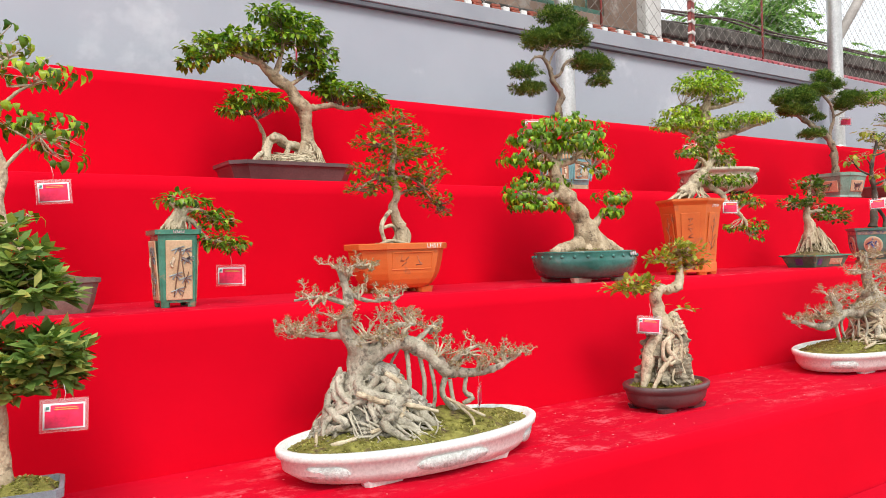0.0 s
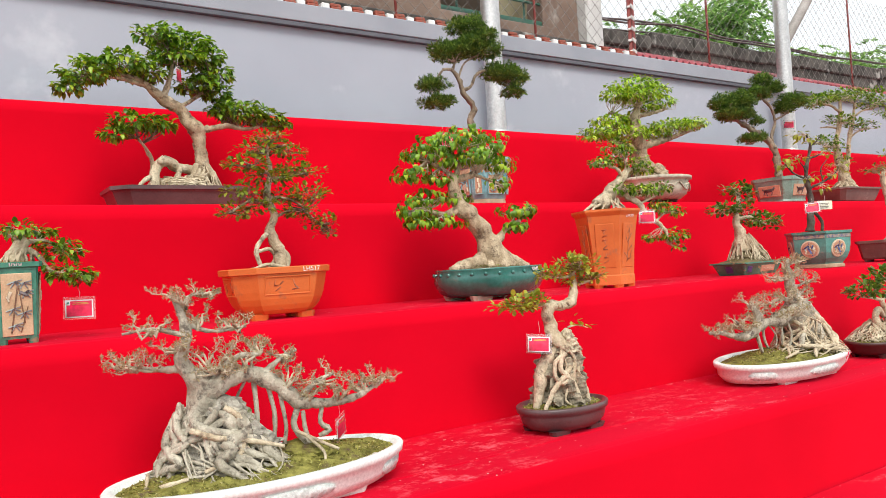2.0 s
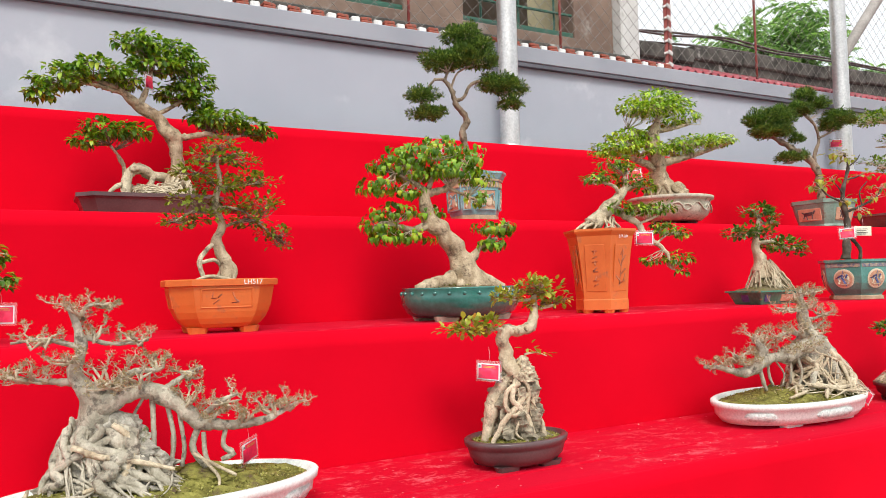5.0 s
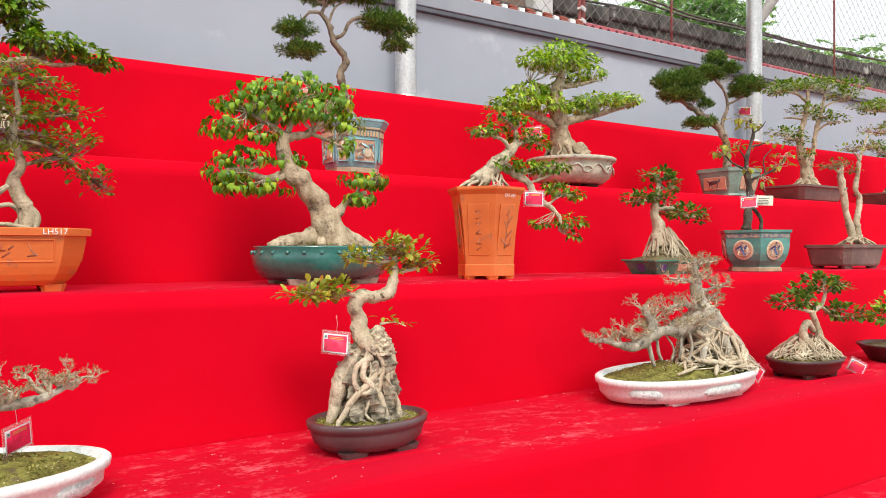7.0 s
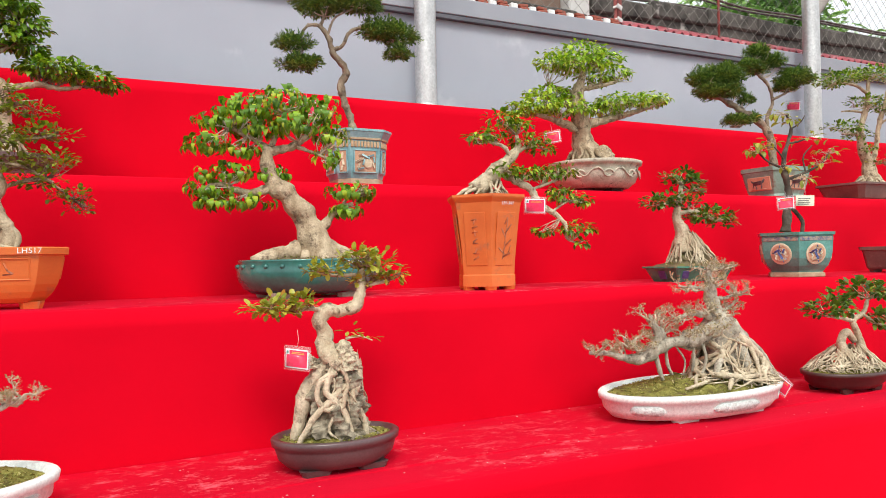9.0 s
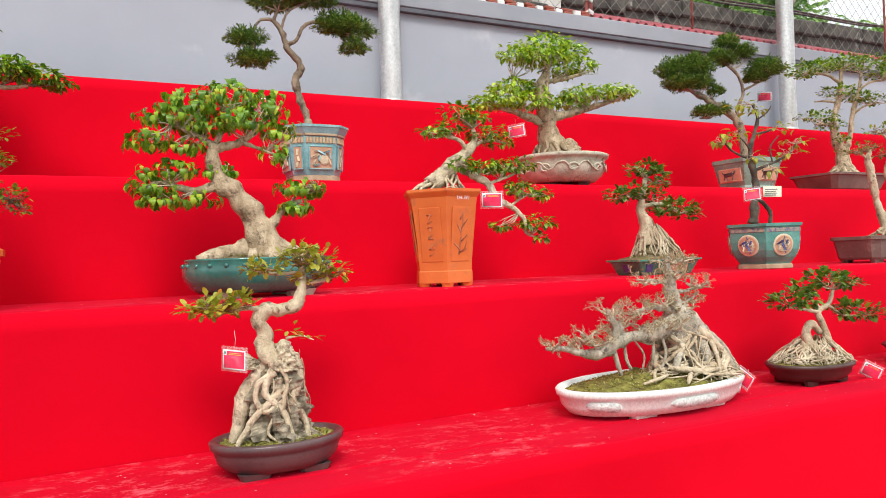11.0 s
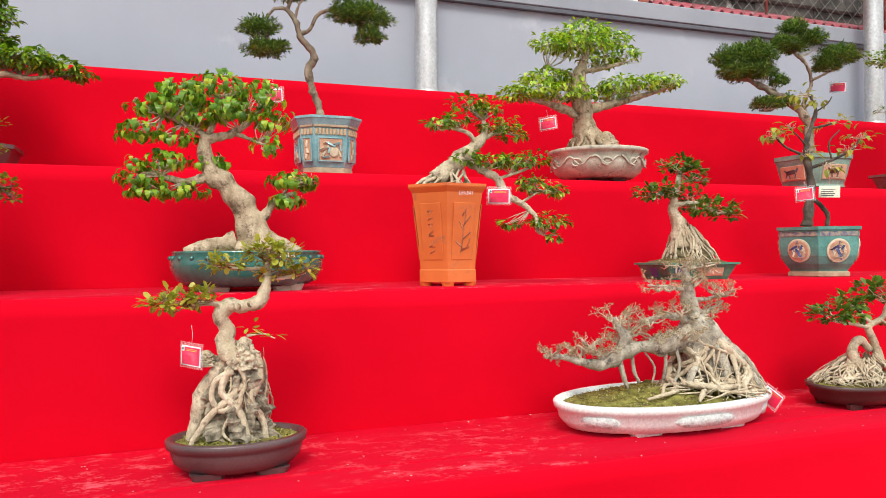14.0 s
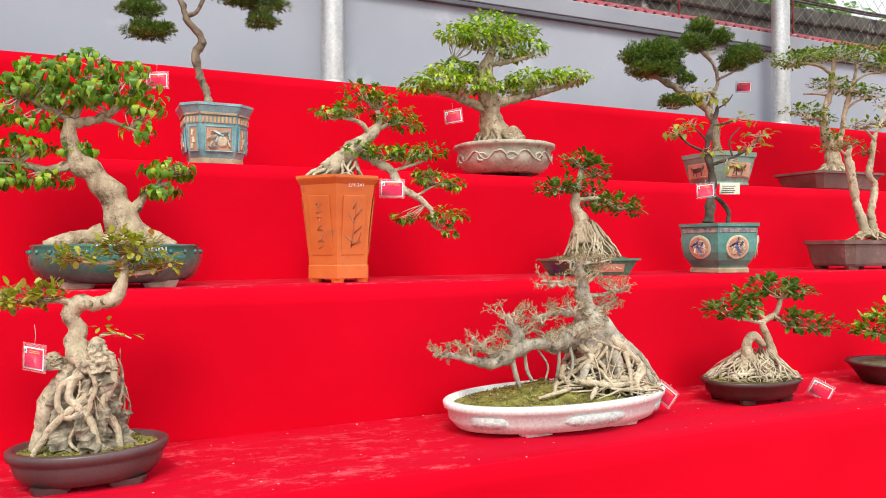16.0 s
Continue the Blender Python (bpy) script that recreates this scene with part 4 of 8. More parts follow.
for a, b in ((1.2, 2.5), (3.0, 4.25), (4.85, 6.1)):
    win = part("window", slab(Geo(), (a, HY + 0.02, 3.78), (b, HY + 0.07, 3.83), 0.004), GREEN_BAR, house, "window opening with green iron bars")
    for k in range(5):
        z = 4.0 + k * 0.22
        part("bar", slab(Geo(), (a, HY + 0.03, z), (b, HY + 0.05, z + 0.022), 0.003), GREEN_BAR, win)
    for k in range(3):
        x = a + (b - a) * (k + 0.5) / 3
        part("bar", slab(Geo(), (x, HY + 0.054, 3.83), (x + 0.02, HY + 0.07, 5.0), 0.003), GREEN_BAR, win)
part("curtain", slab(Geo(), (4.95, HY + 0.3, 4.15), (5.5, HY + 0.33, 5.0), 0.004), RED, house, "red cloth hanging in the window")

roof = thing("shed_roof", pose(0, 0, 0), "red corrugated sheet roof sloping down to the wall", "roof")
g = Geo()
xs = np.arange(6.75, 17.0, 0.019)
vs, fs = [], []
for x in xs:
    w = 0.024 * math.sin(2 * math.pi * x / 0.105)
    vs += [(x, WALL_Y + 0.03, COPE_TOP + 0.035 + w), (x, WALL_Y + 0.54, COPE_TOP + 0.26 + w), (x, WALL_Y + 0.54, COPE_TOP + 0.252 + w), (x, WALL_Y + 0.03, COPE_TOP + 0.027 + w)]
for i in range(len(xs) - 1):
    a, b = i * 4, i * 4 + 4
    fs += [(a, a + 1, b + 1, b), (a + 3, b + 3, b + 2, a + 2), (a, b, b + 3, a + 3)]
part("roof_sheet", g.add(vs, fs), ROOF_RED, roof)

parapet = thing("parapet", pose(0, 0, 0), "weathered black-stained concrete parapet behind the red roof", "parapet")
for i in range(14):
    a = 6.95 + i * 0.75
    rise = 0.10 * max(0.0, 1 - abs(a - 8.3) / 1.5)
    top = 3.86 + 0.4 * rise + 0.035 * (a - 6.95) * 0.75 + 0.012 * math.sin(i * 1.7)
    part("block", slab(Geo(), (a, 5.42, top - 0.16), (a + 0.748, 5.70, top), 0.014), CONCRETE_DARK, parapet, smooth=False)
    part("footing", slab(Geo(), (a, 5.47, 3.35), (a + 0.748, 5.66, top - 0.164), 0.006), CONCRETE_DARK, parapet, smooth=False)
for k, (dy, dz) in enumerate(((5.40, 0.03), (5.50, 0.05), (5.62, 0.02))):
    g = Geo()
    rng = np.random.default_rng(20 + k)
    rows = [(6.6 + i * 0.8, dy + rng.normal(0, 0.02), 3.88 + dz + 0.10 * max(0.0, 1 - abs(6.6 + i * 0.8 - 8.2) / 1.2) + 0.026 * i * 0.8 + rng.normal(0, 0.02), 0.012) for i in range(12)]
    tube(g, rows, 8, 0.1)
    part("cable", g, DARK_POT, parapet, "black cable lying on the parapet")


def far_tree(x, y, z0, height, spread, seed, leaves=21000):
    rng = np.random.default_rng(seed)
    ob = thing("tree", pose(x, y, GROUND_Z), "leafy green tree with feathery foliage behind the wall", "tree", "trees behind the wall")
    g = Geo()
    base = z0 - GROUND_Z
    tube(g, [(0, 0, 0, 0.16), (0.1, 0.05, base * 0.6, 0.13), (0, 0, base, 0.10), (0.1, 0, base + height * 0.6, 0.04)], 10, 0.3, 0.06, rng)
    part("trunk", g, BARK_BROWN, ob)
    gl, gc = Geo(), Geo()
    for i in range(40):
        a, r = rng.uniform(0, 6.28), spread * rng.uniform(0.2, 1.0) ** 0.7
        c = np.array((r * math.cos(a), r * math.sin(a), base + height * rng.uniform(-0.05, 1.0) * (1.05 - 0.5 * r / spread)))
        tube(gl, [(0, 0, base - 0.2 + 0.3 * (c[2] - base), 0.05), (c[0] * 0.5, c[1] * 0.5, base + 0.6 * (c[2] - base), 0.03), (*c, 0.012)], 5, 0.3)
        m = leaves // 40 // 12
        for k in range(m):
            f0 = c + rng.normal(0, 0.30, 3) * (1, 1, 0.7)
            d = unit(rand_dirs(rng, 1)[0] * (1, 1, 0.4) + (0, 0, -0.1))
            n = 12
            t = np.linspace(0.1, 1, n)[:, None]
            at = f0 + d * t * 0.42 + np.array((0, 0, -0.14)) * t * t
            s = unit(np.cross(d, (0, 0, 1)))
            for sg in (1, -1):
                along = np.repeat([s * sg + d * 0.5 + (0, 0, -0.25)], n, 0) + rng.normal(0, 0.12, (n, 3))
                scatter(gc, LEAF_LONG, at, along, np.repeat([(0.0, 0.0, 1.0)], n, 0) + rng.normal(0, 0.2, (n, 3)), 0.13 * rng.uniform(0.7, 1.2, n), rng)
    part("limbs", gl, BARK_BROWN, ob)
    tagged(part("crown", gc, LEAF_FAR, ob), kind="stuff")


far_tree(13.4, 9.1, 4.1, 2.2, 1.9, 51)
far_tree(15.7, 9.5, 4.0, 2.4, 2.1, 52)
far_tree(20.2, 10.0, 3.9, 2.9, 2.4, 53)

# ---------------------------------------------------------------- bonsai on the lowest step
# Each tree is laid out in its own upright plane: (across, height, radius[, depth]) in metres from the pot's foot.

def rock_fig_in_white_tray():
    rng = np.random.default_rng(101)
    yaw = -33.8
    ob = bonsai(1.858, 2.435, STEP_0, yaw, -3.5, "bare grey fig bonsai on a rock in a white oval tray")
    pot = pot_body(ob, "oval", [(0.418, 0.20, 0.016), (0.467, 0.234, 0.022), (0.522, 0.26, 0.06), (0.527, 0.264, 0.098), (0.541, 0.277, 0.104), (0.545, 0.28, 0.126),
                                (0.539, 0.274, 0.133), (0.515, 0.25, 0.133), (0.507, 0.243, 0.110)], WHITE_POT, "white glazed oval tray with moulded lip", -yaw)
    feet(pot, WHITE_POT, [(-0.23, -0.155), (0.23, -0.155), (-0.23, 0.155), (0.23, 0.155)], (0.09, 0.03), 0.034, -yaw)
    tray_reliefs(pot, yaw, 0.527, 0.264)
    soil_in(ob, "oval", 0.508, 0.245, 0.112, 0.055, rng, MOSS, -yaw, peak=(-0.08, 0.0), grain=0.007)
    moss_cover(ob, rng, 0.503, 0.242, 0.112, 0.055, -yaw, 3200, (-0.08, 0.0))
    g = Geo()
    boulder(g, (-0.14, 0.0, 0.10), (0.22, 0.15, 0.30), rng, 1.3, taper=0.45, jag=0.30)
    part("rock", g, ROCK, ob, "craggy grey rock gripped by roots", smooth=False)
    L = [[(-0.184, 0.105, 0.114, 0.000), (-0.197, 0.237, 0.098, 0.000), (-0.188, 0.346, 0.080, 0.000), (-0.200, 0.435, 0.064, 0.000), (-0.250, 0.520, 0.040, 0.000), (-0.232, 0.590, 0.030, 0.000), (-0.236, 0.640, 0.024, 0.000), (-0.250, 0.696, 0.020, 0.000), (-0.272, 0.745, 0.011, 0.000)],
         [(-0.191, 0.401, 0.061, 0.000), (-0.048, 0.456, 0.044, -0.013), (0.050, 0.412, 0.039, -0.022), (0.127, 0.335, 0.035, -0.022), (0.219, 0.320, 0.028, -0.011), (0.324, 0.324, 0.020, 0.000), (0.423, 0.374, 0.009, 0.011)],
         [(-0.232, 0.510, 0.028, 0.000), (-0.300, 0.495, 0.020, 0.018), (-0.399, 0.506, 0.011, 0.026)], [(-0.241, 0.609, 0.018, 0.000), (-0.329, 0.639, 0.011, -0.018), (-0.416, 0.631, 0.007, -0.026)],
         [(-0.239, 0.648, 0.015, 0.000), (-0.158, 0.613, 0.011, 0.022), (-0.048, 0.620, 0.007, 0.031)], [(-0.158, 0.456, 0.024, 0.000), (-0.070, 0.517, 0.018, -0.031), (0.007, 0.521, 0.011, -0.044)],
         [(0.127, 0.346, 0.022, -0.022), (0.193, 0.401, 0.015, -0.044), (0.258, 0.429, 0.009, -0.053)], [(0.009, 0.451, 0.020, 0.000), (0.072, 0.499, 0.013, 0.031), (0.116, 0.517, 0.007, 0.039)],
         [(-0.256, 0.675, 0.011, 0.000), (-0.223, 0.740, 0.009, 0.013), (-0.158, 0.749, 0.004, 0.022)]]
    limbs(ob, rng, L, BARK_GREY, rough=0.21)
    g = Geo()
    for rows in ([(-0.026, 0.429, 0.015, 0.000), (-0.018, 0.324, 0.013, -0.009), (-0.020, 0.204, 0.013, 0.000)], [(0.022, 0.407, 0.013, -0.009), (0.039, 0.302, 0.013, -0.004), (0.033, 0.204, 0.013, 0.000)], [(0.064, 0.368, 0.013, -0.018), (0.079, 0.258, 0.011, -0.022), (0.070, 0.193, 0.013, -0.018)],
                 [(0.123, 0.324, 0.018, -0.022), (0.110, 0.247, 0.018, -0.031), (0.182, 0.160, 0.018, -0.044), (0.254, 0.110, 0.013, -0.057)], [(0.138, 0.302, 0.013, -0.022), (0.153, 0.215, 0.013, -0.039), (0.204, 0.138, 0.013, -0.053), (0.237, 0.079, 0.009, -0.066)],
                 [(0.204, 0.307, 0.013, -0.011), (0.195, 0.250, 0.013, -0.011), (0.226, 0.219, 0.020, -0.009), (0.188, 0.201, 0.011, -0.009)], [(-0.048, 0.445, 0.009, 0.011), (-0.096, 0.346, 0.007, 0.018), (-0.088, 0.237, 0.007, 0.018)]):
        tube(g, deep(rows), 7, 0.015, 0.1, rng)
    tagged(part("aerial_root", g, BARK_GREY, ob), kind="stuff")
    g = Geo()
    root_fan(g, rng, (-0.185, 0, 0.36, 0.085, 0.07), (-0.14, 0, 0.125, 0.27, 0.19), 40, 0.027, 0.005, wiggle=0.24, forks=0.8, bulge=0.1)
    root_fan(g, rng, (-0.15, 0, 0.25, 0.10, 0.08), (-0.11, -0.02, 0.125, 0.26, 0.19), 30, 0.010, 0.004, wiggle=0.24, forks=0.8)
    tagged(part("root", g, BARK_GREY, ob), kind="stuff")
    P = pads_of([(-0.250, 0.745, 0.096, 0.055, 0.000), (-0.342, 0.644, 0.092, 0.044, -0.022), (-0.388, 0.517, 0.108, 0.049, 0.026), (-0.420, 0.543, 0.075, 0.044, -0.031), (-0.088, 0.635, 0.079, 0.038, 0.026), (-0.158, 0.539, 0.129, 0.055, 0.013), (-0.048, 0.510, 0.100, 0.049, -0.039), (0.072, 0.495, 0.071, 0.060, 0.031), (0.219, 0.425, 0.092, 0.066, -0.048), (0.329, 0.385, 0.075, 0.049, 0.013), (0.401, 0.385, 0.087, 0.041, 0.018), (-0.026, 0.561, 0.062, 0.033, 0.035), (-0.166, 0.740, 0.046, 0.038, 0.022), (0.171, 0.368, 0.062, 0.038, -0.031), (-0.267, 0.576, 0.083, 0.044, -0.035), (-0.125, 0.477, 0.092, 0.038, -0.048), (-0.212, 0.675, 0.062, 0.038, 0.031), (0.105, 0.434, 0.062, 0.038, -0.048), (0.280, 0.357, 0.058, 0.033, -0.031)], 0.8)
    bare_crown(ob, rng, L, P, TWIG, BUD)
    g = Geo()
    boulder(g, (0.13, 0.0, 0.10), (0.17, 0.13, 0.10), rng, 4.1, taper=0.25, jag=0.22)
    part("moss_mound", g, MOSS, ob, "mossy mound beside the rock")
    g = Geo()
    for rows in ([(-0.15, 0.165, 0.016, -0.16), (-0.09, 0.185, 0.018, -0.155), (-0.02, 0.222, 0.015, -0.13)], [(-0.345, 0.17, 0.012, -0.07), (-0.335, 0.125, 0.014, -0.11), (-0.26, 0.14, 0.018, -0.15), (-0.20, 0.15, 0.014, -0.15)],
                 [(-0.20, 0.30, 0.022, -0.12), (-0.10, 0.262, 0.024, -0.135), (0.0, 0.238, 0.020, -0.13), (0.09, 0.205, 0.012, -0.12)], [(-0.10, 0.36, 0.022, -0.09), (-0.04, 0.31, 0.022, -0.11), (-0.03, 0.25, 0.020, -0.13), (-0.06, 0.17, 0.014, -0.15)],
                 [(0.12, 0.24, 0.014, -0.06), (0.20, 0.20, 0.014, -0.09), (0.27, 0.165, 0.011, -0.11)], [(0.16, 0.22, 0.012, -0.08), (0.22, 0.165, 0.012, -0.12), (0.225, 0.125, 0.008, -0.15)]):
        g = Geo()
        tube(g, deep(rows, girth=0.46), 8, 0.012, 0.14, rng)
        part("root", g, BARK_PALE, ob, "pale surface root")


def tray_reliefs(pot, yaw, a, b):
    """Carved cartouches round an oval tray."""
    for deg in (-90, -148, -32, 90):
        g = Geo()
        n = 22
        half = 17 if abs(deg) == 90 else 13
        top, low, out = [], [], []
        for i in range(n + 1):
            t = radians(deg + half * (2 * i / n - 1))
            end = 1 - abs(2 * i / n - 1) ** 6
            for z, dst in ((0.068 + 0.022 * end, top), (0.066 - 0.022 * end, low)):
                k = 0.985 - (0.098 - z) * 0.55
                dst.append(((a * k + 0.009) * math.cos(t), (b * k + 0.009) * math.sin(t), z))
        v = low + top
        g.add(v, [(i, i + 1, n + 2 + i, n + 1 + i) for i in range(n)])
        g2 = [np.array(x) for x in g.v]
        inner = [np.column_stack([x[:, :2] * 0.975, x[:, 2]]) for x in g2]
        m = 2 * (n + 1)
        g.add(inner[0], [])
        g.f += [(i, m + i, m + i + 1, i + 1) for i in range(n)] + [(n + 1 + i, n + 2 + i, m + n + 2 + i, m + n + 1 + i) for i in range(n)]
        part("cartouche", turn(g, -yaw), WHITE_RELIEF, pot, "carved relief panel")


rock_fig_in_white_tray()


def rock_tree_in_brown_oval():
    rng = np.random.default_rng(102)
    yaw = -33.7
    ob = bonsai(3.309, 2.46, STEP_0, yaw, 5.8, "twisted olive leaved bonsai on a rock in a brown oval pot")
    pot = pot_body(ob, "oval", [(0.165, 0.115, 0.018), (0.185, 0.132, 0.022), (0.215, 0.155, 0.05), (0.226, 0.163, 0.085), (0.224, 0.162, 0.094), (0.238, 0.174, 0.100), (0.241, 0.177, 0.122),
                                (0.234, 0.170, 0.127), (0.216, 0.152, 0.126), (0.211, 0.148, 0.108)], BROWN_POT, "purple-brown unglazed oval pot with thick lip", -yaw)
    feet(pot, BROWN_POT, [(-0.105, -0.088), (0.105, -0.088), (-0.105, 0.088), (0.105, 0.088)], (0.06, 0.026), 0.024, -yaw)
    soil_in(ob, "oval", 0.213, 0.150, 0.110, 0.022, rng, MOSS, -yaw)
    moss_cover(ob, rng, 0.21, 0.147, 0.110, 0.022, -yaw, 900)
    g = Geo()
    boulder(g, (-0.002, 0.0, 0.11), (0.132, 0.108, 0.345), rng, 7.7, taper=0.22, jag=0.40)
    part("rock", g, ROCK_WARM, ob, "rugged tan-grey rock", smooth=False)
    L = [[(0.020, 0.370, 0.046, -0.045), (-0.026, 0.437, 0.044, -0.020), (-0.036, 0.496, 0.041, 0.000), (-0.052, 0.540, 0.039, 0.000), (-0.025, 0.576, 0.036, 0.000), (0.028, 0.574, 0.034, -0.009), (0.072, 0.588, 0.031, -0.005), (0.091, 0.632, 0.026, 0.000), (0.090, 0.675, 0.022, 0.009), (0.092, 0.724, 0.014, 0.013)],
         [(-0.009, 0.564, 0.019, 0.000), (-0.068, 0.586, 0.015, -0.021), (-0.136, 0.581, 0.011, -0.034)], [(0.081, 0.667, 0.013, 0.004), (0.145, 0.671, 0.011, 0.021), (0.204, 0.688, 0.006, 0.030)], [(0.077, 0.705, 0.011, 0.009), (0.006, 0.705, 0.009, -0.017), (-0.047, 0.718, 0.006, -0.026)],
         [(0.081, 0.709, 0.011, 0.009), (0.113, 0.739, 0.009, -0.009), (0.134, 0.773, 0.006, -0.017)], [(0.043, 0.471, 0.009, -0.030), (0.092, 0.479, 0.005, -0.038), (0.136, 0.462, 0.003, -0.047)]]
    limbs(ob, rng, L, BARK_PALE, rough=0.20)
    g = Geo()
    boulder(g, (0.035, -0.03, 0.36), (0.058, 0.055, 0.11), rng, 2.2, taper=0.3, jag=0.35)
    boulder(g, (-0.085, -0.02, 0.37), (0.040, 0.038, 0.055), rng, 8.4, taper=0.2, jag=0.45)
    part("burl", g, BARK_PALE, ob, "knobbly burl where the trunk grips the rock")
    g = Geo()
    for px in ([(0.012, 0.572, 0.020, -0.026), (0.018, 0.574, 0.020, -0.036)], [(0.052, 0.580, 0.018, -0.026), (0.058, 0.582, 0.018, -0.034)]):
        tube(g, deep(px), 10, 0.004)
    part("knot", g, BARK_TAN, ob, "round pruning scar")
    g = Geo()
    for rows in ([(-0.013, 0.403, 0.030, -0.013), (-0.064, 0.330, 0.038, -0.021), (-0.094, 0.262, 0.040, -0.026), (-0.111, 0.185, 0.034, -0.030), (-0.132, 0.106, 0.017, -0.034)], [(0.034, 0.403, 0.023, -0.047), (0.000, 0.347, 0.017, -0.072), (-0.009, 0.288, 0.017, -0.085), (0.043, 0.224, 0.017, -0.089), (0.081, 0.106, 0.011, -0.098)],
                 [(0.068, 0.407, 0.023, -0.026), (0.089, 0.330, 0.019, -0.051), (0.072, 0.253, 0.019, -0.072), (0.106, 0.177, 0.017, -0.064), (0.115, 0.100, 0.013, -0.072)], [(0.051, 0.309, 0.015, -0.077), (0.000, 0.253, 0.015, -0.089), (-0.047, 0.202, 0.015, -0.094), (-0.098, 0.109, 0.013, -0.098)],
                 [(0.021, 0.356, 0.015, -0.072), (-0.030, 0.326, 0.013, -0.081), (-0.038, 0.262, 0.013, -0.085), (0.000, 0.224, 0.013, -0.094), (0.051, 0.271, 0.011, -0.085)]):
        tube(g, deep(rows, girth=0.76), 10, 0.012, 0.16, rng)
    root_fan(g, rng, (0.03, 0, 0.41, 0.055, 0.055), (-0.01, 0, 0.125, 0.118, 0.108), 10, 0.010, 0.003, wiggle=0.18, forks=0.7, bulge=-0.35)
    tagged(part("root", g, BARK_PALE, ob), kind="stuff")
    P = pads_of([(-0.175, 0.586, 0.102, 0.034, -0.030), (-0.100, 0.603, 0.055, 0.030, -0.017), (-0.026, 0.720, 0.072, 0.028, -0.021), (0.081, 0.765, 0.064, 0.038, 0.000), (0.134, 0.743, 0.072, 0.043, -0.013), (0.177, 0.697, 0.068, 0.032, 0.026), (0.102, 0.684, 0.051, 0.021, 0.017)], 0.8)
    crown(ob, rng, L, P, "round", 0.031, 7600, LEAF_OLIVE, TWIG_RED, 14, 0.0032, 3)
    for p in pads_of([(0.068, 0.501, 0.038, 0.019, -0.034), (0.119, 0.475, 0.034, 0.015, -0.043)]):
        leaf_pad(ob, rng, p, "round", 0.036, 8, LEAF_OLIVE)


rock_tree_in_brown_oval()


